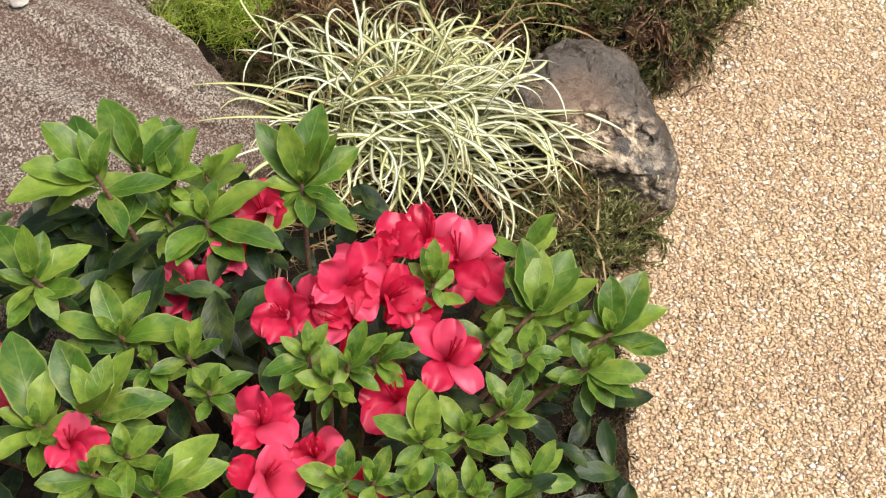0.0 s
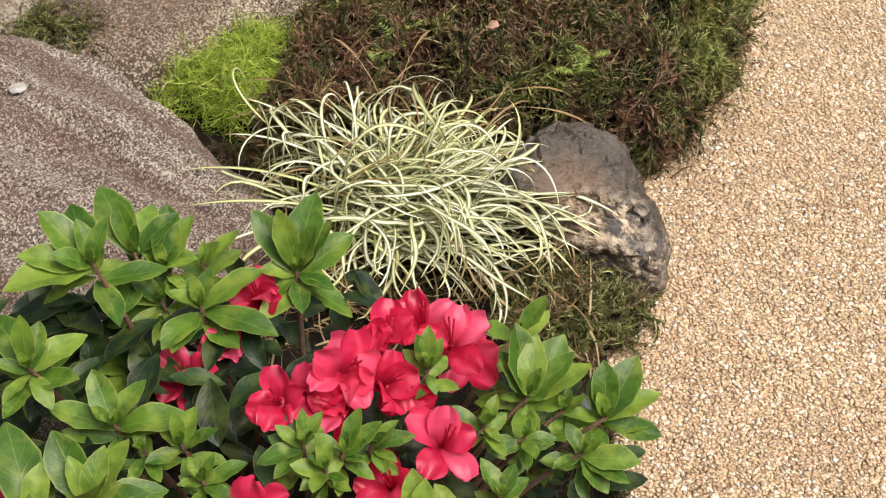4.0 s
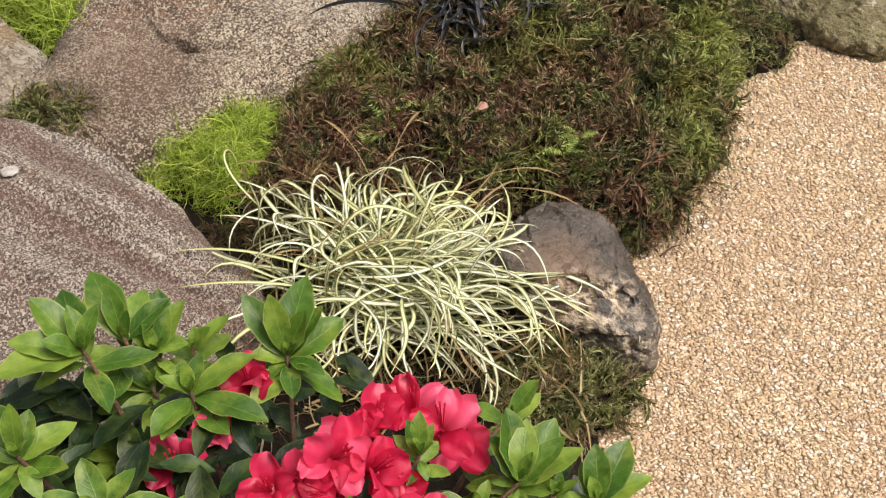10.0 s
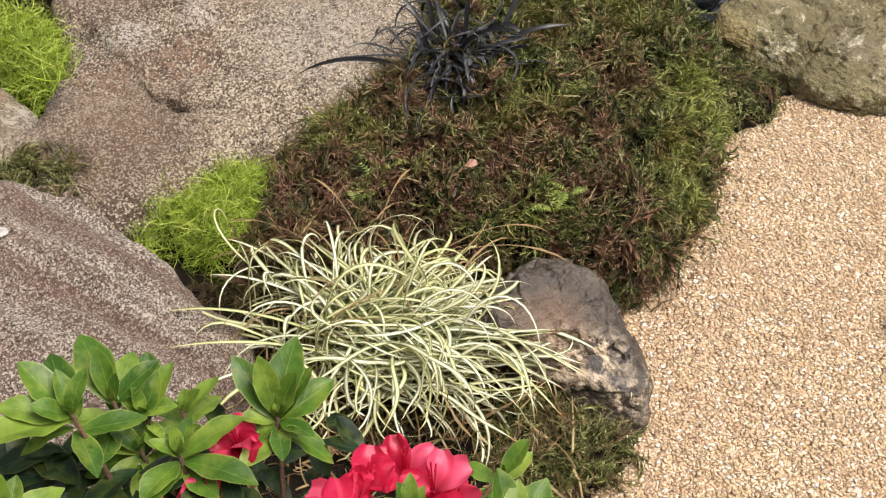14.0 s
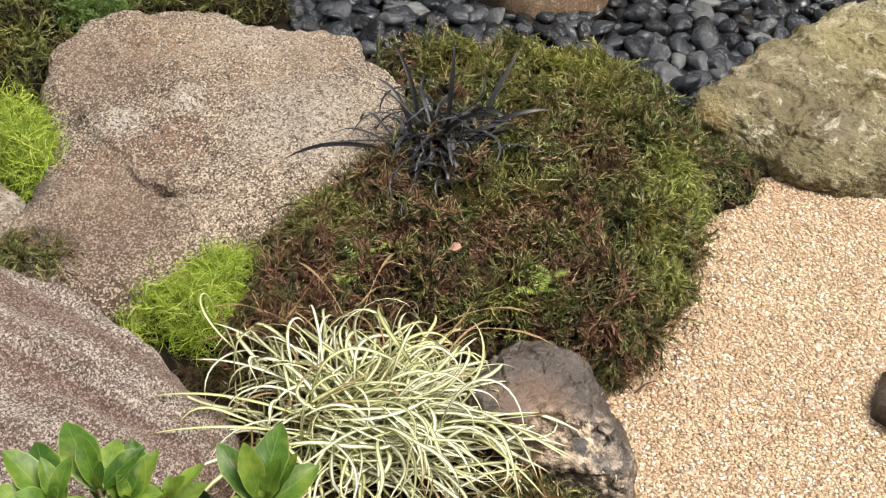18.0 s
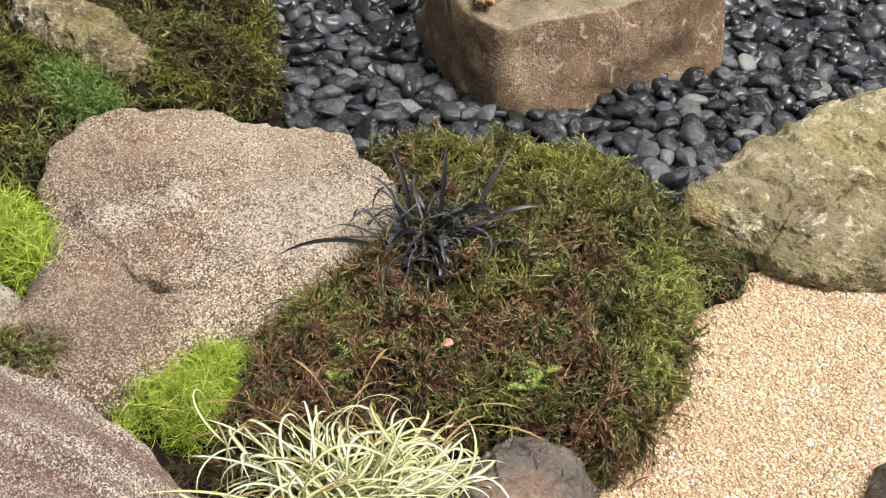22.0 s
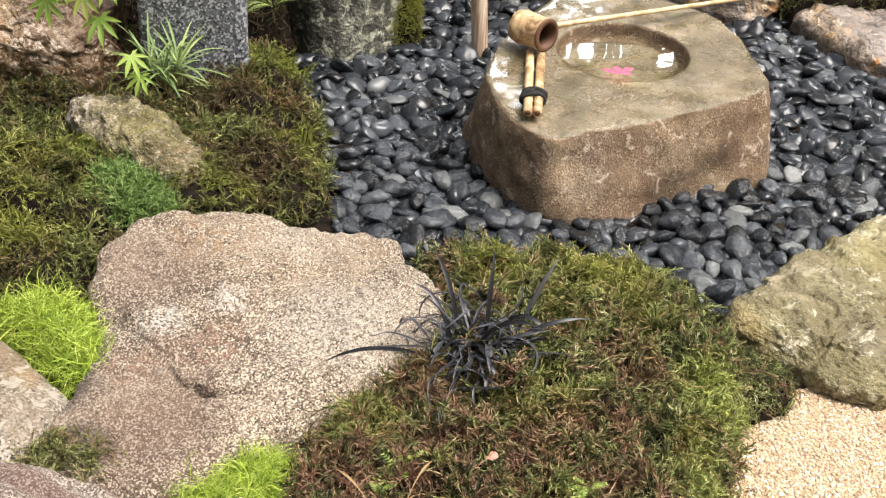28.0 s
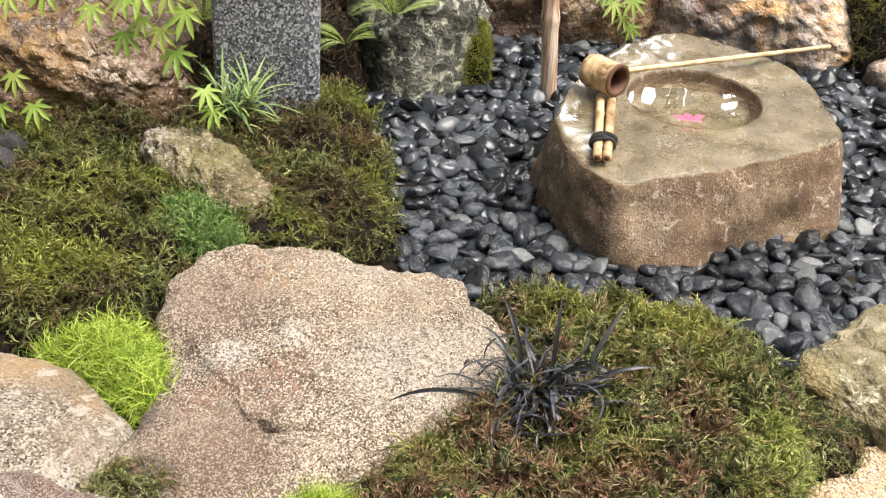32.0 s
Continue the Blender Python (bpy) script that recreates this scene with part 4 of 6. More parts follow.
rock("dark_rock", [(0.11, 0.97), (0.15, 1.03), (0.20, 1.055), (0.245, 1.045), (0.272, 1.01), (0.292, 0.965), (0.305, 0.93), (0.308, 0.89), (0.304, 0.862), (0.285, 0.856), (0.25, 0.872), (0.205, 0.89), (0.155, 0.905), (0.115, 0.93)],
     0.092, DARKROCK, "dark grey-brown rock with cream veins between sedge and gravel", tilt=(-0.16, 0.08), edge=5.5, rough=0.005, scale=17, seed=2, n=220, rings=90, ridge=0.8, shape=split_face, facets=0.006, facet=22)
rock("dark_rock", [(0.64, 1.03), (0.68, 1.08), (0.76, 1.08), (0.80, 1.00), (0.76, 0.93), (0.68, 0.94), (0.64, 0.98)],
     0.06, DARKROCK, "small dark rock lying on the gravel", edge=3, rough=0.010, scale=17, seed=3, n=80, rings=24, ridge=0.9)
rock("lichen_rock", [(0.50, 1.60), (0.58, 1.68), (0.71, 1.79), (0.90, 1.88), (1.15, 1.86), (1.2, 1.62), (1.0, 1.46), (0.77, 1.43), (0.66, 1.45), (0.58, 1.50), (0.52, 1.55)],
     0.085, LICHENROCK, "long flat yellow-grey lichened rock beside the gravel", tilt=(0.06, 0.06), edge=6, rough=0.008, scale=14, seed=12, n=300, rings=130, base=-0.02, ridge=1.0, shape=lichen_steps, facets=0.010, facet=14)
rock("yellow_stone", [(-0.618, 2.035), (-0.60, 2.072), (-0.545, 2.075), (-0.475, 2.045), (-0.43, 2.03), (-0.378, 1.965), (-0.335, 1.905), (-0.343, 1.85), (-0.405, 1.83), (-0.48, 1.87), (-0.555, 1.945)],
     0.136, YELLOWSTONE, "small mossy yellow-ochre stone rising from the moss", tilt=(-0.13, -0.03), edge=5, rough=0.008, scale=22, seed=5, n=180, rings=70, ridge=0.9, facets=0.009, facet=22)
rock("rust_brown_rock", [(-1.35, 2.22), (-0.98, 2.14), (-0.86, 2.14), (-0.70, 2.17), (-0.605, 2.21), (-0.58, 2.28), (-0.60, 2.45), (-0.66, 2.62), (-0.9, 2.8), (-1.4, 2.7)],
     0.30, BROWNROCK, "rugged wet rust-brown rock behind the maple", edge=5.5, rough=0.012, scale=11, seed=21, ridge=1.0, n=260, rings=90, tilt=(-0.05, 0.1), facets=0.016, facet=9)
rock("lichened_grey_rock", [(-0.27, 2.56), (-0.15, 2.50), (-0.04, 2.56), (0.0, 2.66), (-0.06, 2.85), (-0.25, 2.85), (-0.32, 2.7)],
     0.27, GREYLICHEN, "upright grey rock blotched with pale lichen", edge=6, rough=0.020, scale=12, seed=23, ridge=0.9, tilt=(-0.3, 0))
rock("speckled_back_rock", [(-0.05, 2.93), (0.1, 2.88), (0.28, 2.89), (0.40, 2.96), (0.42, 3.1), (0.2, 3.25), (-0.05, 3.15)],
     0.24, BROWNROCK, "brownish speckled rock behind the pebbles", edge=4, rough=0.020, scale=12, seed=25, ridge=1.0)
rock("ochre_rock", [(0.41, 2.99), (0.5, 2.9), (0.66, 2.88), (0.80, 2.83), (0.88, 2.86), (0.91, 3.0), (0.82, 3.2), (0.5, 3.25)],
     0.23, OCHREROCK, "ochre and grey banded rock behind the basin", edge=3.2, rough=0.010, scale=10, seed=27, ridge=1.0, n=220, rings=80, tilt=(-0.2, 0.1), facets=0.014, facet=10)
rock("ochre_rock", [(0.94, 2.70), (1.00, 2.57), (1.17, 2.47), (1.4, 2.50), (1.45, 2.8), (1.1, 2.85), (0.9, 2.82)],
     0.085, OCHREROCK, "low ochre-brown rock at the far side of the pebbles", edge=6, rough=0.010, scale=12, seed=29, ridge=1.1, facets=0.008, facet=14)

# stone pillar
bm = bmesh.new()
bmesh.ops.create_cube(bm, size=1)
for v in bm.verts:
    k = 1.0 if v.co.z < 0 else 0.94
    v.co = Vector((v.co.x * 0.213 * k, v.co.y * 0.15 * k, v.co.z * 0.6 + 0.26))
bmesh.ops.bevel(bm, geom=bm.edges[:], offset=0.022, segments=4, affect="EDGES", profile=0.6)
bmesh.ops.subdivide_edges(bm, edges=bm.edges[:], cuts=3, use_grid_fill=True)
for v in bm.verts:
    v.co += v.normal * 0.006 * noise.fractal(v.co * 14, 0.9, 2, 4)
pillar = part("stone_pillar", bm, PILLARSTONE)
tagged(pillar, "rough-hewn blue-grey granite pillar standing in moss", "pillar").matrix_world = pose(-0.439, 2.334, 0, 0, 0, 9)

# ---- moss ----
MAIN_MOSS, MAIN_BED = moss_bed("moss_mound", [(-0.155, 1.03), (-0.135, 1.19), (-0.10, 1.28), (0.0, 1.40), (0.06, 1.52), (0.02, 1.70), (0.12, 1.70), (0.29, 1.685), (0.40, 1.65), (0.47, 1.54), (0.49, 1.45), (0.458, 1.34), (0.43, 1.23), (0.392, 1.15), (0.352, 1.10), (0.332, 1.062), (0.29, 1.042), (0.24, 1.045), (0.20, 1.065), (0.05, 1.06), (-0.08, 1.0)],
         0.092, 0.075, 16000, 0.0285, MOSS_MOUND, "low mound of green and brown feathery moss", seed=31, lumps=0.030, lump=0.045)
g = np.random.default_rng(131)
ey = g.uniform(1.03, 1.46, 900)
ex = np.interp(ey, [1.03, 1.055, 1.10, 1.15, 1.23, 1.34, 1.46], [0.27, 0.332, 0.352, 0.392, 0.43, 0.458, 0.485]) + 0.010 * np.sin(ey * 70) + 0.006 * np.sin(ey * 170) + g.normal(-0.006, 0.008, 900)
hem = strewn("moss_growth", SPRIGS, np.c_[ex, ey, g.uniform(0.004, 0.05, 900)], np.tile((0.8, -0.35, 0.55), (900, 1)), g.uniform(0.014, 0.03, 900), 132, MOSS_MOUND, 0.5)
hem.parent = MAIN_BED
sy_ = g.uniform(1.03, 1.42, 70)
sx_ = np.interp(sy_, [1.03, 1.10, 1.23, 1.42], [0.34, 0.39, 0.46, 0.49]) + np.abs(g.normal(0, 0.014, 70))
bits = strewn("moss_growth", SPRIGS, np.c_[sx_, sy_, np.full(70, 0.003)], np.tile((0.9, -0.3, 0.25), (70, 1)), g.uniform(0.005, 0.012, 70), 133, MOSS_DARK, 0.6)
bits.parent = MAIN_BED
moss_bed("moss_tongue", [(0.45, 1.50), (0.52, 1.53), (0.58, 1.48), (0.575, 1.42), (0.52, 1.39), (0.45, 1.37)], 0.035, 0.05, 700, 0.018, MOSS_MOUND, "strip of moss between rock and gravel", seed=33, lumps=0.004)
moss_bed("moss_by_rock", [(0.12, 0.84), (0.155, 0.895), (0.205, 0.885), (0.245, 0.862), (0.272, 0.845), (0.282, 0.815), (0.262, 0.79), (0.235, 0.778), (0.205, 0.762), (0.16, 0.75), (0.12, 0.78)], 0.024, 0.05, 800, 0.024, MOSS_FOOT, "feathery green and brown moss at the foot of the dark rock", seed=34, lumps=0.014, lump=0.03, lean=0.8)
moss_bed("moss_fringe", [(-0.25, 1.05), (-0.165, 0.94), (-0.13, 0.86), (-0.05, 0.80), (0.05, 0.80), (0.10, 0.88), (0.08, 1.02), (-0.06, 1.05), (-0.12, 1.04)], 0.035, 0.04, 2600, 0.014, MOSS_DARK, "thin brown moss under the sedge", seed=36, lumps=0.005)
moss_bed("moss_under_azalea", [(0.10, 0.30), (0.20, 0.42), (0.235, 0.56), (0.23, 0.67), (0.15, 0.70), (0.08, 0.55), (0.04, 0.35)], 0.02, 0.04, 1500, 0.011, MOSS_DARK, "thin dry moss on the soil under the azalea", seed=35, lumps=0.004)
moss_bed("moss_bank", [(-1.5, 1.52), (-0.62, 1.50), (-0.50, 1.58), (-0.46, 1.68), (-0.38, 1.76), (-0.26, 1.79), (-0.16, 1.84), (-0.15, 1.95), (-0.17, 2.15), (-0.24, 2.36), (-0.32, 2.46), (-0.6, 2.5), (-1.0, 2.4), (-1.6, 2.4)],
         0.082, 0.07, 16500, 0.0305, MOSS, "bank of green and brown moss sloping to the pebbles", seed=37, lumps=0.026, lump=0.075)
moss_bed("moss_bank", [(0.88, 2.83), (0.98, 2.79), (1.5, 2.8), (1.7, 3.1), (1.2, 3.4), (0.90, 3.1)], 0.22, 0.12, 6000, 0.024, MOSS, "moss bank beyond the pebbles", seed=39)
moss_bed("moss_gap", [(-0.70, 2.46), (-0.34, 2.46), (-0.26, 2.50), (-0.28, 2.85), (-0.4, 2.9), (-0.75, 2.9)], 0.17, 0.08, 2600, 0.018, MOSS_DARK, "brown moss in the gap between pillar and rock", seed=40)
moss_bed("moss_pad", [(-0.085, 2.575), (-0.03, 2.565), (0.008, 2.585), (0.018, 2.63), (0.0, 2.68), (-0.05, 2.68), (-0.068, 2.64)], 0.165, 0.05, 3200, 0.010, MOSS_YELLOW, "round yellow-green moss pad on the rock", seed=41, lumps=0.003)
moss_bed("lime_cushion", [(-0.307, 1.12), (-0.287, 1.16), (-0.237, 1.2), (-0.182, 1.235), (-0.13, 1.215), (-0.124, 1.165), (-0.147, 1.115), (-0.187, 1.075), (-0.237, 1.105), (-0.287, 1.095)], 0.066, 0.045, 7000, 0.035, LIME, "bright lime-green thread-leaved cushion plant", templates=THREADS, seed=43, lumps=0.012, lump=0.03, lean=1.2, category="cushion plant")
moss_bed("lime_cushion", [(-0.64, 1.46), (-0.57, 1.52), (-0.49, 1.525), (-0.43, 1.45), (-0.41, 1.38), (-0.43, 1.345), (-0.47, 1.35), (-0.53, 1.40), (-0.60, 1.44)], 0.092, 0.06, 7500, 0.040, LIME, "bright lime-green thread-leaved cushion plant", templates=THREADS, seed=44, lumps=0.014, lump=0.03, lean=1.2, category="cushion plant")
moss_bed("emerald_cushion", [(-0.55, 1.86), (-0.48, 1.90), (-0.40, 1.82), (-0.38, 1.74), (-0.46, 1.71), (-0.53, 1.77)], 0.104, 0.05, 1700, 0.024, EMERALD, "small emerald-green needle-leaved cushion plant", seed=45, lumps=0.008, lean=0.7, category="cushion plant")
moss_bed("dark_moss_tuft", [(-0.47, 1.165), (-0.45, 1.21), (-0.42, 1.232), (-0.395, 1.21), (-0.36, 1.205), (-0.345, 1.185), (-0.38, 1.168), (-0.385, 1.14), (-0.42, 1.15), (-0.45, 1.14)], 0.092, 0.05, 420, 0.023, MOSS_FOOT, "brownish-green moss tuft in a crack between stones", seed=46, lumps=0.008, lump=0.03, base=0.06, lean=1.0)
moss_bed("back_bank", [(-1.7, 2.75), (-0.9, 2.85), (-0.3, 2.9), (0.3, 3.12), (0.9, 3.1), (1.9, 3.0), (1.9, 3.7), (-1.8, 3.7)], 0.20, 0.12, 3500, 0.034, MOSS_DARK, "planted bank of dark moss behind the rocks", seed=47)

# ---- more geometry helpers ----


def tube(points, radii, sides=12, caps=True):
    """A bmesh tube along points."""
    bm = bmesh.new()
    rings, prev = [], None
    pts = [Vector(p) for p in points]
    for k, p in enumerate(pts):
        d = (pts[min(k + 1, len(pts) - 1)] - pts[max(k - 1, 0)]).normalized()
        a = d.orthogonal().normalized() if prev is None else (prev - d * prev.dot(d)).normalized()
        prev = a
        c = d.cross(a)
        r = radii[k] if isinstance(radii, (list, tuple)) else radii
        rings.append([bm.verts.new(p + (a * math.cos(t) + c * math.sin(t)) * r) for t in [6.28318 * i / sides for i in range(sides)]])
    for a, b in zip(rings, rings[1:]):
        for i in range(sides):
            bm.faces.new((a[i], a[(i + 1) % sides], b[(i + 1) % sides], b[i]))
    if caps:
        bm.faces.new(rings[0][::-1])
        bm.faces.new(rings[-1])
    return bm


def ribbon(points, widths, face=(0, 0, 1), fold=0.25):
    """A leaf blade along points, with a fold along its middle; UV runs across and along."""
    bm = bmesh.new()
    uv = bm.loops.layers.uv.new("UVMap")
    pts = [Vector(p) for p in points]
    rows = []
    for k, p in enumerate(pts):
        d = (pts[min(k + 1, len(pts) - 1)] - pts[max(k - 1, 0)]).normalized()
        s = d.cross(Vector(face))
        s = s.normalized() if s.length > 1e-4 else Vector((1, 0, 0))
        up = s.cross(d)
        w = widths[k]
        rows.append([bm.verts.new(p - s * w + up * w * fold), bm.verts.new(p), bm.verts.new(p + s * w + up * w * fold)])
    n = len(rows) - 1
    for k in range(n):
        for j in range(2):
            f = bm.faces.new((rows[k][j], rows[k][j + 1], rows[k + 1][j + 1], rows[k + 1][j]))
            for lp, u, v in zip(f.loops, (j / 2, (j + 1) / 2, (j + 1) / 2, j / 2), (k / n, k / n, (k + 1) / n, (k + 1) / n)):
                lp[uv].uv = (u, v)
    return bm


def place(o, top, m):
    o.parent = top
    o.matrix_parent_inverse = Matrix.Translation(-top.location)
    o.matrix_basis = m
    return o


# ---- black pebbles ----
PEBBLE_AREA = outline([(-0.14, 1.83), (-0.02, 1.73), (0.10, 1.69), (0.30, 1.67), (0.42, 1.63), (0.50, 1.56), (0.60, 1.66), (0.75, 1.76), (1.0, 1.82), (1.5, 1.85), (1.6, 2.5), (1.25, 2.56), (0.95, 2.66), (0.88, 2.86),
                       (0.6, 2.93), (0.3, 2.93), (0.0, 2.93), (0.0, 2.70), (-0.12, 2.54), (-0.28, 2.52), (-0.33, 2.44), (-0.22, 2.30), (-0.16, 2.05)], 90)
BASIN_FOOT = outline([(0.12, 2.16), (0.16, 2.04), (0.23, 1.93), (0.34, 1.92), (0.47, 1.99), (0.62, 2.06), (0.68, 2.14), (0.66, 2.35), (0.55, 2.46), (0.38, 2.50), (0.2, 2.36)], 60)
bed = Mound([(p[0], p[1]) for p in PEBBLE_AREA[::3]], 0.014, 0.03, -0.01, seed=51, lumps=0.004)
pebble_bed = bed.sheet("pebble_bed", PEBBLE_BED, "bed of polished wet black river pebbles round the basin", "pebbles", 0.02)
g = np.random.default_rng(52)
spots = []
for layer, gap, zz in ((0, 0.034, 0.003), (1, 0.042, 0.017)):
    row = 0
    y = 1.5
    while y < 3.0:
        x = -0.4 + (row % 2) * gap / 2
        while x < 1.62:
            spots.append((x + g.uniform(-0.4, 0.4) * gap, y + g.uniform(-0.4, 0.4) * gap, zz + g.uniform(-0.006, 0.008), layer))
            x += gap
        y += gap * 0.86
        row += 1
spots = np.array(spots)
ok = inside(PEBBLE_AREA, spots[:, 0], spots[:, 1]) & ~inside(BASIN_FOOT, spots[:, 0], spots[:, 1])
spots = spots[ok]
upper = spots[spots[:, 3] == 1]
near = upper[np.argsort(upper[:, 1] + 0.3 * np.abs(upper[:, 0] - 0.35))][:300]
rest = upper[np.argsort(upper[:, 1] + 0.3 * np.abs(upper[:, 0] - 0.35))][300:]
PEB = [ball(60 + k, 3, (1.0, g.uniform(0.58, 0.9), g.uniform(0.34, 0.56)), 0.34) for k in range(9)]
PEB_MESH = [mesh_of("pebble", c, f) for c, f in PEB]
for k, (x, y, z, _) in enumerate(near):
    o = obj("pebble", PEB_MESH[k % 9], PEBBLE, pebble_bed)
    s = g.uniform(0.018, 0.031)
    o.matrix_basis = pose(x, y, z, *(g.normal(0, 19, 2)), g.uniform(0, 360)) @ Matrix.Diagonal((s, s, s, 1))
for sel, level, seed in ((rest, 3, 1), (spots[spots[:, 3] == 0], 2, 2)):
    tm = [ball(80 + k, level, (1.0, g.uniform(0.58, 0.9), g.uniform(0.34, 0.56)), 0.34) for k in range(9)]
    strewn("pebble_layer", tm, sel[:, :3], np.tile((0.0, 0.0, 1.0), (len(sel), 1)), g.uniform(0.018, 0.031, len(sel)), 53 + seed, PEBBLE_BED, 0.34, parent=pebble_bed)

# ---- water basin ----
BASIN_TOP = outline([(0.135, 2.13), (0.18, 2.26), (0.25, 2.36), (0.33, 2.44), (0.42, 2.46), (0.54, 2.40), (0.61, 2.34), (0.655, 2.17), (0.65, 2.10), (0.55, 2.035), (0.43, 1.975), (0.30, 1.925), (0.235, 1.905), (0.175, 1.955), (0.135, 2.06)], 180)
BC = np.array([0.395, 2.205])


def basin_top_z(x, y):
    return 0.178 + (y - 1.93) * 0.10


ang = np.arctan2(BASIN_TOP[:, 1] - BC[1], BASIN_TOP[:, 0] - BC[0])
ell = BC + np.c_[np.cos(ang) * 0.127, np.sin(ang) * 0.108]
foot = outline([(0.098, 2.20), (0.104, 2.13), (0.118, 2.07), (0.155, 1.995), (0.205, 1.93), (0.245, 1.885), (0.30, 1.878), (0.36, 1.89), (0.47, 1.955), (0.60, 2.02), (0.668, 2.05), (0.685, 2.12), (0.665, 2.26), (0.62, 2.36), (0.54, 2.43), (0.42, 2.48), (0.33, 2.46), (0.24, 2.38), (0.16, 2.29)], 360)
fa = np.arctan2(foot[:, 1] - BC[1], foot[:, 0] - BC[0])
foot = BC + np.c_[np.cos(ang), np.sin(ang)] * np.interp(ang, np.sort(fa), np.hypot(*(foot - BC).T)[np.argsort(fa)], period=2 * math.pi)[:, None]
rings = []
for s in (0.0, 0.3, 0.6, 0.8, 0.9):
    p = BC + (ell - BC) * s
    rings.append(np.c_[p, np.full(180, 0.150 + 0.012 * s ** 4)])
for s, drop in ((0.982, 0.03), (0.990, 0.016), (0.995, 0.007), (1.0, 0.001)):
    p = BC + (ell - BC) * s
    rings.append(np.c_[p, basin_top_z(p[:, 0], p[:, 1]) - drop])
for s in np.linspace(0.03, 0.93, 22):
    p = ell + (BASIN_TOP - ell) * s
    rings.append(np.c_[p, basin_top_z(p[:, 0], p[:, 1])])
for s, drop in ((0.975, 0.0006), (0.993, 0.0025), (1.0, 0.007)):
    p = ell + (BASIN_TOP - ell) * s
    rings.append(np.c_[p, basin_top_z(p[:, 0], p[:, 1]) - drop])
edge_z = basin_top_z(BASIN_TOP[:, 0], BASIN_TOP[:, 1]) - 0.008
for s in np.linspace(0.05, 1.0, 22):
    bulge = 1 + 0.025 * math.sin(s * math.pi)
    p = BC + ((BASIN_TOP - BC) * (1 - s) + (foot - BC) * s) * bulge
    rings.append(np.c_[p, edge_z * (1 - s) - 0.03 * s])
co = np.vstack(rings)
i = np.arange(180)
me = mesh_of("stone", co, np.vstack([np.stack([k * 180 + i, (k + 1) * 180 + i, (k + 1) * 180 + (i + 1) % 180, k * 180 + (i + 1) % 180], 1) for k in range(len(rings) - 1)]))
nrm = [v.normal.copy() for v in me.vertices]
for v, nn in zip(me.vertices, nrm):
    inner = math.hypot((v.co.x - BC[0]) / 0.127, (v.co.y - BC[1]) / 0.108) < 1.05
    h = noise.fractal(v.co * 13, 0.9, 2.1, 5) * 0.007 + (noise.ridged_multi_fractal(v.co * 9, 0.9, 2.0, 4, 1.0, 2.0) - 1) * 0.004
    v.co += nn * h * (0.2 if inner else 0.5 if nn.z > 0.8 else 1.0)
basin = thing("water_basin", 0.395, 2.205, 0.0, "rough brown stone water basin holding clear water among black pebbles", "basin")
me.materials.append(BASINSTONE)
me.materials.append(BASINTOP)
for f in me.polygons:
    f.material_index = 1 if f.center.z > 0.12 and f.normal.z > 0.6 else 0
under(obj("stone", me, None), basin)
t = np.linspace(0, 2 * math.pi, 64, endpoint=False)
bm = bmesh.new()
vs = [bm.verts.new((BC[0] + math.cos(a) * 0.132, BC[1] - 0.008 + math.sin(a) * 0.120, 0.1975)) for a in t]
bm.faces.new(vs)
water = under(part("water", bm, WATER, None, "clear still water", False), basin)
water.visible_shadow = False

# ---- ladle, its rest and the upright cane ----
ladle = thing("bamboo_ladle", 0.21, 2.19, 0.215, "bamboo ladle with a cup cut from a cane, on the basin", "ladle")
axis = Vector((0.055, -0.058, 0.005)).normalized()
cup0 = Vector((0.190, 2.213, 0.2455))
prof = [(0.0, 0.0, 0), (0.0, 0.026, 0), (0.003, 0.030, 0), (0.012, 0.0315, 0), (0.016, 0.0335, 0), (0.020, 0.0315, 0), (0.05, 0.0305, 0), (0.071, 0.0312, 0), (0.075, 0.0315, 1), (0.076, 0.0305, 1), (0.076, 0.0225, 1), (0.04, 0.0235, 1), (0.012, 0.0225, 1), (0.012, 0.0, 1)]
a = axis.orthogonal().normalized()
c = axis.cross(a)
bm = bmesh.new()
rr = [[bm.verts.new(cup0 + axis * x + (a * math.cos(t) + c * math.sin(t)) * max(r, 0.0003)) for t in np.linspace(0, 6.28319, 28, endpoint=False)] for x, r, _ in prof]
for k in range(len(rr) - 1):
    for j in range(28):
        f = bm.faces.new((rr[k][j], rr[k][(j + 1) % 28], rr[k + 1][(j + 1) % 28], rr[k + 1][j]))
        f.material_index = prof[k + 1][2]
cup = part("cup", bm, BAMBOO, None, "cup of brown mottled bamboo")
cup.data.materials.append(BAMBOO_INSIDE)
under(cup, ladle)
h0, h1 = Vector((0.2425, 2.1985, 0.2505)), Vector((0.693, 2.433, 0.238))
pts, rad = [], []
for k in range(41):
    u = k / 40
    pts.append(h0.lerp(h1, u))
    rad.append(0.0052 + (0.0012 if k in (9, 24) else 0.0) - 0.001 * u)
under(part("handle", tube(pts, rad, 12), PALE_BAMBOO, None, "long thin pale bamboo handle"), ladle)

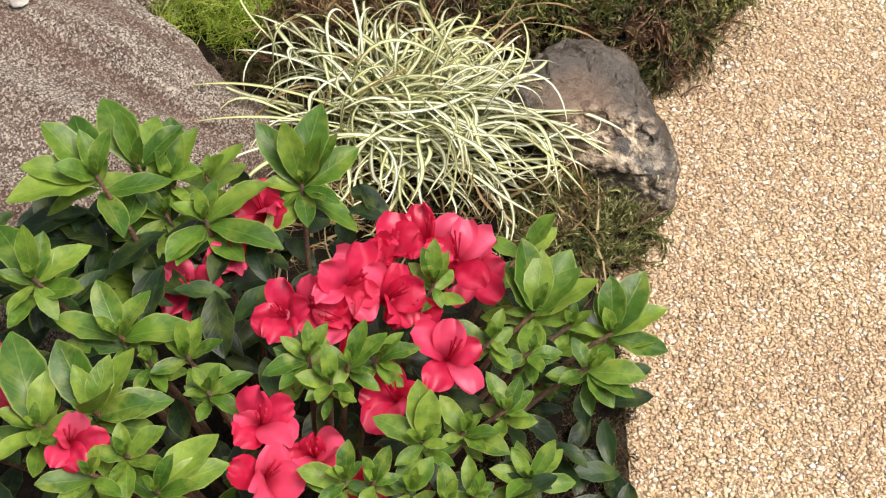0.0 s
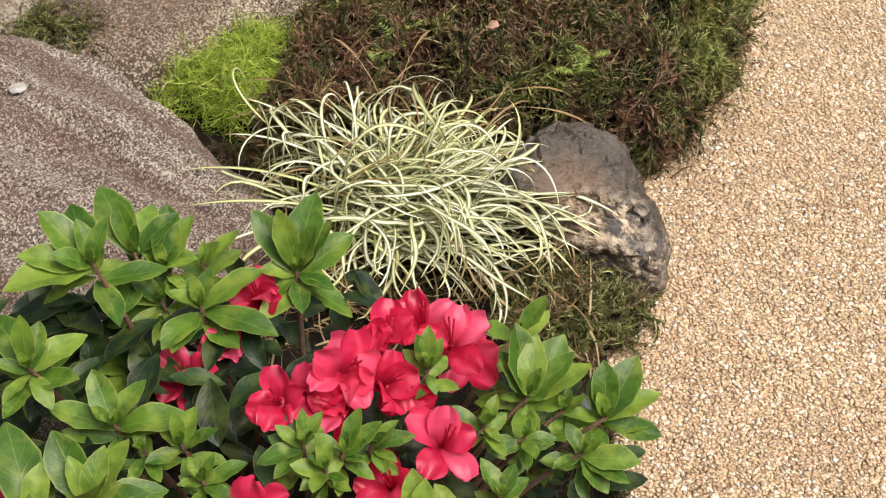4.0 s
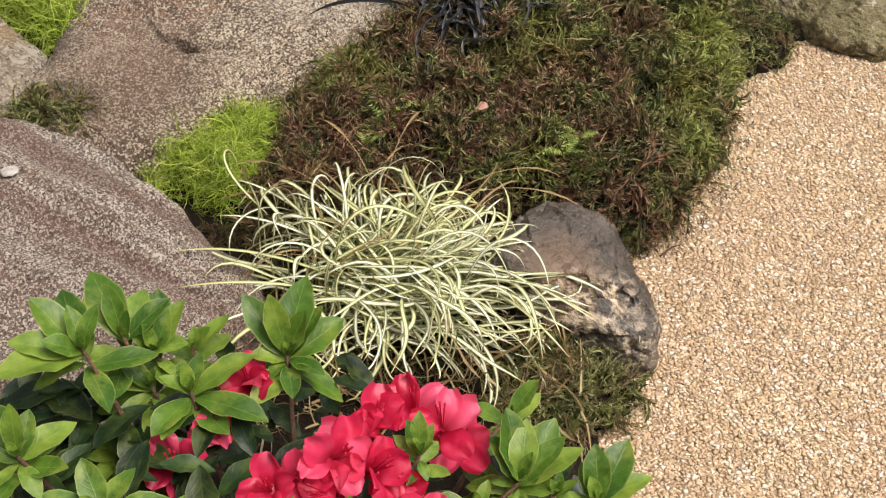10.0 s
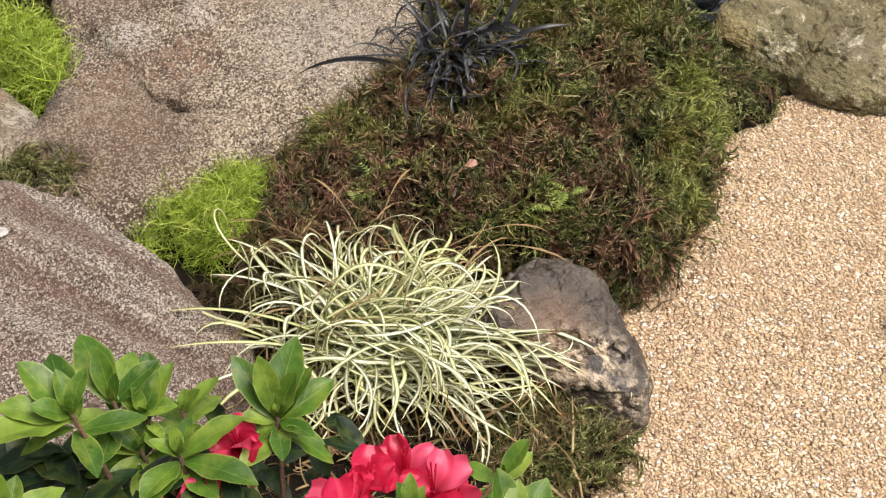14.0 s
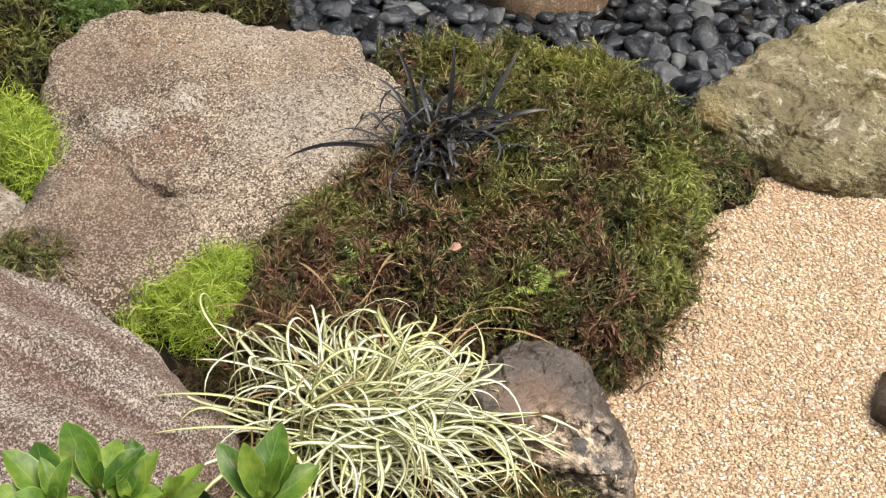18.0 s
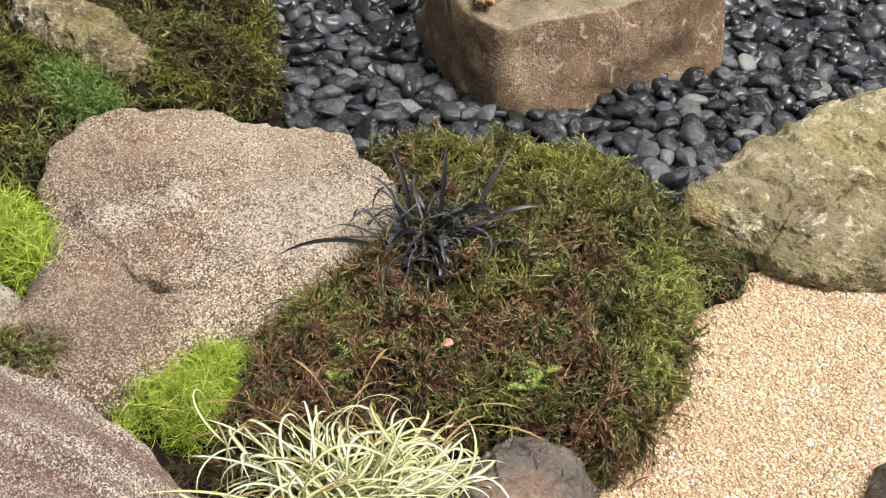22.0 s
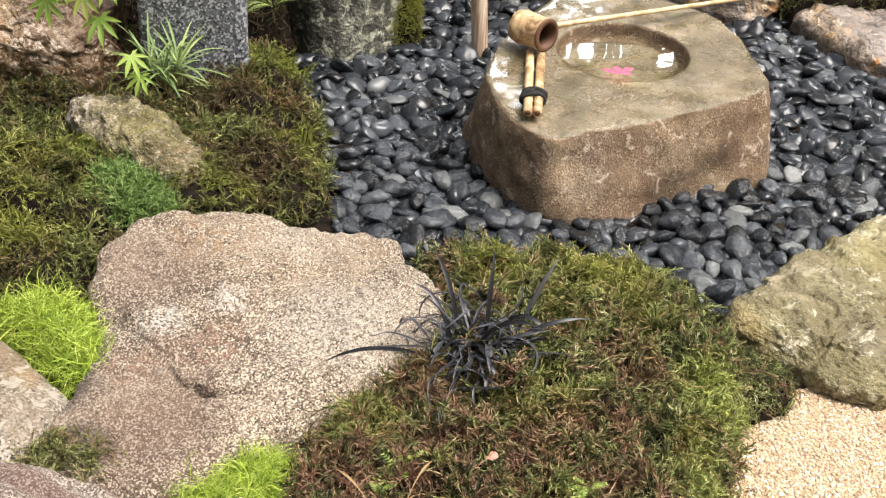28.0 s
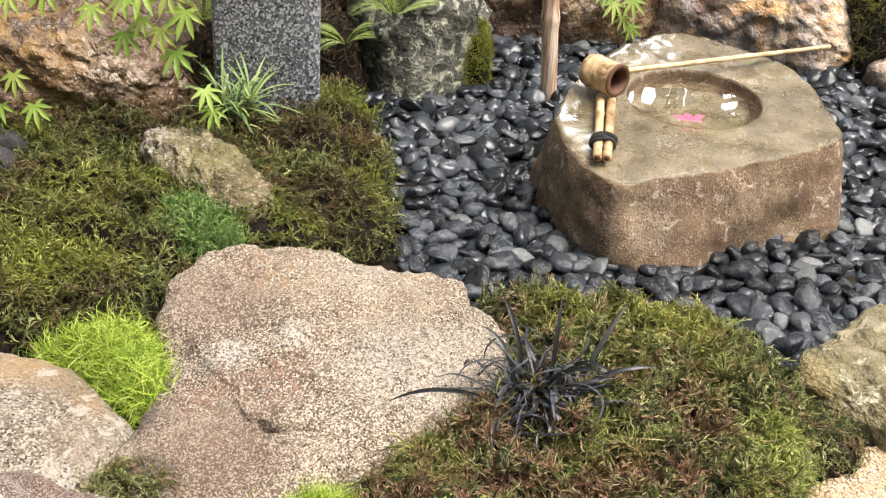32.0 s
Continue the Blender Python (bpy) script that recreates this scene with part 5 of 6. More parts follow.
rest_thing = thing("ladle_rest", 0.21, 2.05, 0.2, "two short bamboo canes lashed with black cord, lying on the basin", "ladle rest")
for dx, lean in ((-0.0080, 0.0), (0.0090, 0.004)):
    q0, q1 = Vector((0.205 + dx, 1.945, 0.200)), Vector((0.222 + dx + lean, 2.165, 0.212))
    pts, rad = [], []
    for k in range(25):
        pts.append(q0.lerp(q1, k / 24))
        rad.append(0.0080 + (0.0012 if k in (5, 17) else 0))
    under(part("cane", tube(pts, rad, 16), BAMBOO), rest_thing)
    # the cane is solid: a dark disc paints the shade of a hollow end
    bm = tube([q0 + Vector((0, -0.0006, 0)), q0 + Vector((0, 0.004, 0))], 0.0052, 14)
    under(part("cane_end", bm, BAMBOO_INSIDE, None, "dark disc on the solid cane end, painted as a shaded hollow"), rest_thing)
for k in range(5):
    yy = 1.990 + k * 0.0052
    pts = [(0.2085 + 0.001 * k + math.cos(t) * 0.021, yy + 0.002 * math.sin(t * 2 + k), 0.2025 + math.sin(t) * 0.0118) for t in np.linspace(0, 6.28319, 25)]
    under(part("cord", tube(pts, 0.0037, 8, False), ROPE), rest_thing)
for sx in (-1, 1):
    pts = [(0.211 + sx * (0.004 + 0.016 * u), 1.999 + 0.004 * sx - 0.004 * u, 0.2165 + 0.004 * math.sin(u * 3.1) - 0.009 * u) for u in np.linspace(0, 1, 8)]
    under(part("cord_knot", tube(pts, 0.0042, 8), ROPE), rest_thing)

cane = thing("upright_cane", 0.152, 2.575, 0.0, "upright weathered bamboo cane standing in the pebbles", "bamboo post")
pts, rad = [], []
for k in range(61):
    u = k / 60
    pts.append((0.152 - 0.062 * u, 2.575 - 0.01 * u, -0.05 + 0.75 * u))
    rad.append(0.0182 + (0.003 if k in (20, 40) else 0.0015 if k in (19, 21, 39, 41) else 0))
under(part("stem", tube(pts, rad, 20), CANE), cane)

# fallen petals on the water
bm = bmesh.new()
gg = np.random.default_rng(5)
for k in range(5):
    a = k * 1.257 + 0.4
    ctr = Vector((0.376, 2.116, 0.2015))
    tip = ctr + Vector((math.cos(a) * 0.031, math.sin(a) * 0.023, gg.uniform(0.002, 0.009)))
    side = Vector((-math.sin(a), math.cos(a), 0)) * 0.009
    mid = ctr.lerp(tip, 0.6)
    va, vb, vc, vd, ve = (bm.verts.new(q) for q in (ctr, mid - side + Vector((0, 0, gg.uniform(0, 0.004))), tip, mid + side + Vector((0, 0, gg.uniform(0, 0.004))), mid))
    for f in ((va, vb, ve), (vb, vc, ve), (vc, vd, ve), (vd, va, ve)):
        bm.faces.new(f)
tagged(part("fallen_petal", bm, PETAL_PALE), "crumpled pink azalea petal floating on the water", "petal")

# ---- azalea ----


def leaf_mesh(length, width, curl, seed):
    g = np.random.default_rng(seed)
    bm = bmesh.new()
    uv = bm.loops.layers.uv.new("UVMap")
    rows = []
    for k in range(9):
        u = k / 8
        w = width * (math.sin(math.pi * u ** 1.12) ** 0.75 if 0 < u < 1 else 0) + 0.012
        z = -curl * length * u * u + 0.12 * length * u
        rows.append([bm.verts.new((s * w * (1 + 0.05 * math.sin(u * 17 + seed)), u * length, z + abs(s) * w * (0.30 + 0.14 * math.sin(u * 9 + seed)) + 0.03 * w * math.sin(u * 22 + seed) * abs(s))) for s in (-1, -0.5, 0, 0.5, 1)])
    for k in range(8):
        for j in range(4):
            f = bm.faces.new((rows[k][j], rows[k][j + 1], rows[k + 1][j + 1], rows[k + 1][j]))
            for lp, a, b in zip(f.loops, (j / 4, (j + 1) / 4, (j + 1) / 4, j / 4), (k / 8, k / 8, (k + 1) / 8, (k + 1) / 8)):
                lp[uv].uv = (a, b)
    me = bpy.data.meshes.new("leaf")
    bm.to_mesh(me)
    bm.free()
    return me


YOUNG = [leaf_mesh(1.0, w, c, k) for k, (w, c) in enumerate(((0.215, 0.12), (0.195, 0.26), (0.235, 0.18), (0.18, 0.02), (0.225, 0.36)))]
OLD = [leaf_mesh(1.0, w, c, 10 + k) for k, (w, c) in enumerate(((0.21, 0.1), (0.19, 0.25), (0.23, 0.18)))]


def petal_mesh(seed):
    g = np.random.default_rng(seed)
    ph = g.uniform(0, 6.28, 3)
    bm = bmesh.new()
    rows = []
    for k in range(9):
        u = k / 8
        w = 0.050 + 0.33 * math.sin(min(u * 1.12, 1.0) * math.pi * 0.56) ** 1.3
        if u > 0.75:
            w *= math.sqrt(max(1 - ((u - 0.75) / 0.29) ** 2, 0.02))
        out, up = u * 0.85 * (0.38 + 0.62 * u), 0.85 * u - 0.33 * u ** 3
        row = []
        for s in np.linspace(-1, 1, 9):
            ruffle = 0.13 * u * u * math.sin(s * 6 + ph[0]) * abs(s) + 0.06 * u * u * math.sin(u * 9 + ph[1] + s * 4)
            row.append(bm.verts.new((s * w, out - 0.04 * abs(s) * u, up + ruffle + 0.10 * s * s * u - 0.02)))
        rows.append(row)
    for k in range(8):
        for j in range(8):
            bm.faces.new((rows[k][j], rows[k][j + 1], rows[k + 1][j + 1], rows[k + 1][j]))
    me = bpy.data.meshes.new("petal")
    bm.to_mesh(me)
    bm.free()
    return me


PETALS = [petal_mesh(k) for k in range(7)]
rg = random.Random(77)
azalea = thing("azalea_bush", -0.05, 0.50, 0.0, "low azalea bush with bright green shoots and ruffled red flowers", "azalea")


def aim(at, azimuth, lift, roll=0.0):
    """A frame at a place whose y axis points along azimuth and lift (degrees)."""
    return Matrix.Translation(at) @ Matrix.Rotation(radians(azimuth - 90), 4, "Z") @ Matrix.Rotation(radians(lift), 4, "X") @ Matrix.Rotation(radians(roll), 4, "Y")


leaf_count = [0, 0]


def add_leaf(at, azimuth, lift, size, old=False, roll=0.0):
    pool = OLD if old else YOUNG
    me = pool[rg.randrange(len(pool))]
    o = obj("old_leaf" if old else "leaf", me, LEAF_OLD if old else LEAF_YOUNG)
    place(o, azalea, aim(at, azimuth, lift, roll) @ Matrix.Diagonal((size, size, size, 1)))
    leaf_count[old] += 1


def stem_from(base):
    """The stem below a tip, down to the heart of the bush."""
    x, y, z = base
    root = Vector((-0.06 + 0.45 * (x + 0.06), 0.46 + 0.5 * (y - 0.46), 0.02))
    pts = [base.lerp(root, t) + Vector((0, 0, 0.035 * math.sin(t * 3.14))) for t in np.linspace(0, 1, 8)]
    under(part("stem", tube(pts, [0.0016 + 0.003 * t for t in np.linspace(0, 1, 8)], 7), BARK), azalea)


def leafy_tip(at, leaves):
    """A stem tip and its leaves: azimuth and lift in degrees, length in millimetres."""
    base = Vector(at)
    for azimuth, lift, length in leaves:
        add_leaf(base - Vector((0, 0, 0.010 * (1 - lift / 70))), azimuth, lift, length / 1040, False, rg.uniform(-16, 16))
    turn, mean = rg.uniform(0, 360), sum(q[2] for q in leaves) / len(leaves) / 1000
    for k in range(4):
        add_leaf(base - Vector((0, 0, rg.uniform(0.014, 0.024))), turn + k * 97, rg.uniform(-5, 22), mean * rg.uniform(0.8, 1.1), False, rg.uniform(-20, 20))
    for k in range(3):
        add_leaf(base, turn + k * 125, rg.uniform(62, 80), rg.uniform(0.012, 0.02), False, rg.uniform(-20, 20))
    stem_from(base)


for at, leaves in (
    ((-0.243, 0.629, 0.330), ((206, 12, 75), (180, 20, 62), (142, 25, 66), (116, 25, 64), (114, 50, 41), (72, 55, 40), (192, 40, 38),)),
    ((-0.220, 0.665, 0.300), ((122, 30, 73), (114, 45, 52), (76, 25, 53), (42, 30, 54), (70, 60, 29),)),
    ((-0.195, 0.662, 0.285), ((140, 35, 44), (134, 60, 31), (68, 50, 41), (62, 40, 54), (94, 20, 64), (314, 10, 28),)),
    ((-0.166, 0.672, 0.280), ((40, 20, 46), (18, 55, 30),)),
    ((-0.160, 0.618, 0.290), ((34, 22, 65), (342, 8, 71), (238, 10, 52), (80, 45, 36), (170, 50, 31), (116, 60, 30),)),
    ((-0.196, 0.634, 0.275), ((158, 15, 62), (232, 5, 41), (152, 45, 37), (186, -10, 55), (310, 0, 31),)),
    ((-0.270, 0.522, 0.340), ((40, 20, 50), (98, 55, 46), (82, 30, 40), (126, 15, 66), (170, 15, 29), (232, 0, 31), (308, 0, 33),)),
    ((-0.084, 0.662, 0.285), ((132, 25, 70), (80, 40, 74), (116, 50, 60), (48, 30, 56), (36, 15, 62), (340, 15, 31), (180, 15, 35), (280, 0, 41), (224, 5, 27), (326, 20, 42), (46, 60, 49),))):
    leafy_tip(at, leaves)
for at, leaves in (
    ((-0.205, 0.487, 0.320), ((118, 30, 49), (62, 35, 42), (8, 18, 60), (166, 10, 55), (164, 50, 26), (20, 55, 22),)),
    ((-0.247, 0.404, 0.335), ((110, 30, 74), (82, 35, 41), (162, 20, 32), (228, 10, 36), (280, 40, 23), (34, 45, 23), (312, 25, 34),)),
    ((-0.209, 0.415, 0.335), ((124, 30, 62), (120, 50, 39), (72, 50, 43), (52, 30, 57), (10, 15, 44), (16, 12, 55), (166, 35, 22), (312, 60, 78),)),
    ((-0.204, 0.368, 0.335), ((328, 10, 28), (242, 10, 20), (192, 10, 39), (80, 40, 23), (232, 5, 34),)),
    ((-0.184, 0.385, 0.330), ((338, 15, 38), (106, 40, 26), (186, 35, 28), (278, 10, 34), (36, 25, 36), (254, 20, 25),)),
    ((-0.160, 0.359, 0.330), ((50, 22, 58), (24, 20, 53), (0, 25, 36), (254, 10, 20), (58, 50, 31),)),
    ((-0.155, 0.474, 0.315), ((70, 35, 33), (14, 25, 34), (152, 30, 22), (210, 10, 30), (110, 55, 31),)),
    ((-0.137, 0.447, 0.310), ((26, 20, 37), (330, 15, 30), (60, 50, 24), (130, 40, 24), (192, 25, 20),)),
    ((-0.183, 0.471, 0.310), ((302, 5, 30), (252, 5, 27), (114, 40, 20),))):
    leafy_tip(at, leaves)
for at, leaves in (
    ((-0.066, 0.479, 0.310), ((152, 25, 29), (96, 35, 30), (58, 40, 31), (202, 15, 37), (236, 5, 36),)),
    ((-0.048, 0.455, 0.315), ((102, 50, 29), (178, 25, 29), (330, 20, 20), (156, 50, 20), (218, 10, 24), (250, 30, 28),)),
    ((-0.036, 0.469, 0.315), ((148, 30, 28), (66, 30, 40), (72, 60, 20), (34, 25, 41), (342, 15, 20),)),
    ((-0.015, 0.482, 0.305), ((46, 30, 30), (16, 25, 35), (330, 15, 24), (298, 10, 22), (12, 55, 20),)),
    ((0.028, 0.561, 0.290), ((122, 50, 34), (94, 55, 38), (60, 50, 30), (144, 25, 29), (180, 15, 25), (290, 10, 20), (158, 70, 21), (6, 70, 20),)),
    ((0.020, 0.411, 0.310), ((154, 20, 42), (98, 40, 48), (80, 50, 41), (40, 55, 20), (222, 10, 27), (348, 20, 20), (182, 50, 21),)),
    ((-0.034, 0.373, 0.325), ((170, 15, 36), (86, 40, 30), (182, 50, 20), (224, 10, 27), (36, 45, 20),)),
    ((-0.014, 0.374, 0.320), ((126, 50, 23), (64, 35, 30), (14, 25, 20), (242, 10, 20),)),
    ((0.011, 0.370, 0.315), ((54, 30, 31), (162, 30, 20), (234, 15, 20), (66, 55, 22),)),
    ((0.037, 0.363, 0.310), ((98, 40, 32), (60, 50, 22), (176, 20, 20),)),
    ((0.056, 0.373, 0.300), ((102, 40, 32), (70, 50, 25), (32, 30, 20), (180, 25, 20),)),
    ((0.051, 0.429, 0.290), ((130, 30, 36), (40, 45, 21), (354, 25, 28), (314, 20, 24), (200, 15, 20), (334, 12, 39), (68, 60, 20),))):
    leafy_tip(at, leaves)
for at, leaves in (
    ((0.115, 0.577, 0.225), ((124, 30, 51), (104, 40, 69), (82, 50, 56), (56, 30, 68), (38, 25, 60), (22, 18, 66), (20, 25, 41), (60, 60, 31), (170, 15, 24), (278, -5, 38),)),
    ((0.076, 0.537, 0.245), ((164, 15, 42), (66, 40, 30), (104, 60, 20), (314, 25, 20), (302, 5, 33),)),
    ((0.117, 0.683, 0.170), ((44, 35, 47),)),
    ((0.110, 0.535, 0.230), ((6, 15, 28), (340, 10, 21), (274, 0, 27), (212, 15, 29), (284, 30, 32),)),
    ((0.183, 0.565, 0.215), ((96, 45, 53), (60, 30, 65), (26, 20, 56), (342, 5, 51), (170, 12, 40), (114, 30, 40), (126, 55, 27),)),
    ((0.160, 0.530, 0.215), ((206, 15, 31), (348, 15, 51), (322, 5, 48), (302, 0, 39), (120, 35, 31), (16, 50, 26),)),
    ((0.087, 0.475, 0.240), ((118, 40, 36), (64, 35, 32), (34, 20, 30), (346, 20, 20), (140, 60, 21),)),
    ((0.147, 0.571, 0.215), ((18, 40, 27), (76, 50, 23),))):
    leafy_tip(at, leaves)
for at in ((-0.30, 0.58, 0.24), (-0.22, 0.60, 0.23), (-0.33, 0.50, 0.25), (-0.33, 0.42, 0.27), (-0.10, 0.40, 0.24), (0.10, 0.60, 0.17), (0.13, 0.56, 0.16), (0.11, 0.44, 0.19), (0.10, 0.38, 0.19), (0.05, 0.36, 0.24)):
    leafy_tip(at, [(rg.uniform(0, 360), rg.uniform(5, 45), rg.uniform(28, 46)) for k in range(7)])
# old leaves low in the bush, their near-black standing in for inner shade
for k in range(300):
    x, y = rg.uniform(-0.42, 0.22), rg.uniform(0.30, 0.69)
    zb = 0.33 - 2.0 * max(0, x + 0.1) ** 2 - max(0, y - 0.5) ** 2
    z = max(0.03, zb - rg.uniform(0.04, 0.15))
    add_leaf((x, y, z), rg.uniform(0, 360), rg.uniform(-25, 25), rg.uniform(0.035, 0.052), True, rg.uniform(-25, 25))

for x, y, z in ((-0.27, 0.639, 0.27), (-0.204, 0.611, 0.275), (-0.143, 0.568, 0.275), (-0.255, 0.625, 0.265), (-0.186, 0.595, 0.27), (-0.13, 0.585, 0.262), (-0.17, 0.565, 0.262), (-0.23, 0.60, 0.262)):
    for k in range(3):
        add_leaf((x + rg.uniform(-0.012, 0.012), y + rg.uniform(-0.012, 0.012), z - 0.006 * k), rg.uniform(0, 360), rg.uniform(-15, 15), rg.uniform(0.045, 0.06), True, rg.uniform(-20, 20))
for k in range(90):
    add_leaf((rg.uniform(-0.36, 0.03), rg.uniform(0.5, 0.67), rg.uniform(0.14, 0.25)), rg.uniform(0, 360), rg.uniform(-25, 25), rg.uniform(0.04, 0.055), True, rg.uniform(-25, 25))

FLOWERS = [(-0.008, 0.600, 0.280, 271, 16), (-0.036, 0.546, 0.305, 274, 22), (0.048, 0.613, 0.260, 262, 11), (-0.005, 0.546, 0.290, 271, 24), (-0.090, 0.529, 0.285, 281, 24), (-0.118, 0.644, 0.270, 287, 12), (-0.137, 0.602, 0.260, 288, 16), (0.042, 0.500, 0.280, 264, 22), (0.013, 0.549, 0.270, 268, 19), (-0.096, 0.420, 0.315, 284, 24), (-0.088, 0.380, 0.310, 284, 22)]
FLOWERS += [(-0.058, 0.405, 0.295, 281, 14), (-0.023, 0.384, 0.280, 275, 13), (-0.219, 0.387, 0.345, 300, 28), (-0.001, 0.464, 0.275, 270, 16), (-0.172, 0.573, 0.255, 299, 11), (-0.293, 0.460, 0.300, 306, 25), (-0.064, 0.537, 0.285, 279, 19), (0.068, 0.621, 0.220, 259, 10), (-0.024, 0.583, 0.280, 273, 15), (0.025, 0.631, 0.255, 264, 5), (-0.046, 0.525, 0.285, 275, 28)]
for k, (x, y, z, az, tip) in enumerate(FLOWERS):
    size = 0.029 if k == 13 else 0.039
    if k not in (9, 13):
        az, tip = az + rg.uniform(-60, 60), tip + rg.uniform(-5, 25)
    face = (Vector((math.cos(radians(az)), math.sin(radians(az)), 0)) * math.sin(radians(tip)) + Vector((0, 0, math.cos(radians(tip))))).normalized()
    q = Matrix.Translation(Vector((x, y, z)) - face * 0.02) @ Vector((0, 0, 1)).rotation_difference(face).to_matrix().to_4x4()
    throat = part("flower", tube([(0, 0, -0.022), (0, 0, -0.008), (0, 0, 0.004)], [0.002, 0.003, 0.006], 10, False), PETAL, None, "ruffled red azalea flower")
    place(throat, azalea, q)
    closed = rg.uniform(6, 26)
    for j in range(5):
        o = obj("petal", PETALS[rg.randrange(7)], PETAL, throat)
        s = size * rg.uniform(0.85, 1.12)
        o.matrix_basis = Matrix.Rotation(radians(j * 72 + rg.uniform(-14, 14)), 4, "Z") @ Matrix.Rotation(radians(closed + rg.uniform(-16, 16)), 4, "X") @ Matrix.Rotation(radians(rg.uniform(-20, 20)), 4, "Y") @ Matrix.Diagonal((s * rg.uniform(0.8, 1.0), s, s, 1))
    for j in range(5):
        a = radians(j * 72 + 30)
        pts = [(math.cos(a) * 0.004 * u, math.sin(a) * 0.004 * u + 0.006 * u * u, 0.004 + 0.034 * u) for u in np.linspace(0, 1, 5)]
        part("stamen", tube(pts, [0.0005, 0.0005, 0.0005, 0.0006, 0.0011], 5), PETAL, throat)

# ---- variegated sedge ----
sedge = thing("variegated_sedge", 0.0, 1.0, 0.03, "arching clump of cream and green striped sedge", "sedge")
rg = random.Random(5)


def arch(base, azimuth, lift, length, droop, floor, curl=0.0, steps=14, wave=0.0):
    """Points of a blade that rises and falls over under its weight."""
    p, e, a = Vector(base), radians(lift), radians(azimuth)
    pts = [p.copy()]
    for k in range(steps):
        u = (k + 1) / steps
        e2 = e - droop * u ** 1.4
        a2 = a + curl * u * u + wave * math.sin(u * 6.3 + azimuth)
        e2 += 0.6 * wave * math.sin(u * 8.1 + lift)
        p = p + Vector((math.cos(e2) * math.cos(a2), math.cos(e2) * math.sin(a2), math.sin(e2))) * (length / steps)
        if p.z < floor:
            p.z = floor + rg.uniform(0, 0.004)
        pts.append(p.copy())
    return pts


# how many, azimuth and its spread, length, lift, droop, curl, foot
GROUPS = ((62, 100, 30, 0.13, 0.22, 66, 88, 2.6, 4.6, -2.6, -0.03, 0.965), (56, 45, 28, 0.12, 0.21, 50, 82, 2.2, 3.8, -2.2, 0.0, 0.955), (95, 8, 22, 0.12, 0.21, 24, 64, 1.2, 2.8, 2.0, -0.01, 0.94), (80, -22, 22, 0.12, 0.20, 12, 50, 0.9, 2.2, 2.2, -0.01, 0.92),
          (36, 160, 34, 0.10, 0.19, 36, 78, 1.6, 3.2, 2.2, -0.05, 0.96), (26, -100, 25, 0.09, 0.15, 18, 44, 0.8, 1.8, 1.5, -0.03, 0.915))
for count, az0, spread, l0, l1, e0, e1, d0, d1, curl, bx, by in GROUPS:
    for k in range(count):
        base = (bx + rg.gauss(0.0, 0.045), by + rg.gauss(0, 0.022), 0.035)
        bend = rg.uniform(0.2, 1.2) * curl * (1 if rg.random() < 0.66 else -1)
        pts = arch(base, rg.gauss(az0, spread), rg.uniform(e0, e1), rg.uniform(l0, l1), rg.uniform(d0, d1), rg.uniform(0.03, 0.10), bend, 16, rg.uniform(0.05, 0.5))
        w = rg.uniform(0.0013, 0.0026)
        widths = [w * (0.75 + 0.4 * math.sin(u * 2.6)) * (1 - u ** 4 * 0.92) for u in np.linspace(0, 1, 17)]
        under(part("blade", ribbon(pts, widths, (rg.uniform(-0.9, 0.9), rg.uniform(-0.9, 0.9), 1), 0.3), SEDGE), sedge)
# matted blades that lie across one another
under_mat = bmesh.new()
for k in range(260):
    u, v2 = rg.uniform(0, 6.28), math.sqrt(rg.uniform(0, 1))
    x, y = 0.02 + math.cos(u) * 0.10 * v2, 0.94 + math.sin(u) * 0.08 * v2
    z = 0.045 + 0.05 * (1 - v2) + rg.uniform(0, 0.02)
    pts = arch((x, y, z), rg.gauss(-10, 22) + rg.choice((0, 0, 0, 0, 180)), rg.uniform(5, 35), rg.uniform(0.08, 0.17), rg.uniform(0.5, 1.3), rg.uniform(0.035, 0.075), rg.uniform(-1.4, 1.4), 14, rg.uniform(0, 0.3))
    w = rg.uniform(0.0013, 0.0026)
    widths = [w * (0.7 + 0.5 * math.sin(u * 2.6)) * (1 - u ** 5 * 0.9) for u in np.linspace(0, 1, 15)]
    bm = ribbon(pts, widths, (rg.uniform(-0.5, 0.5), rg.uniform(-0.5, 0.5), 1), 0.3)
    if k < 110:
        under(part("blade", bm, SEDGE), sedge)
    else:
        tmp = bpy.data.meshes.new("tmp")
        bm.to_mesh(tmp)
        bm.free()
        tmp.transform(Matrix.Translation((0, 0, -0.012)))
        under_mat.from_mesh(tmp)
        bpy.data.meshes.remove(tmp)
under(tagged(part("thatch", under_mat, SEDGE), kind="stuff"), sedge)
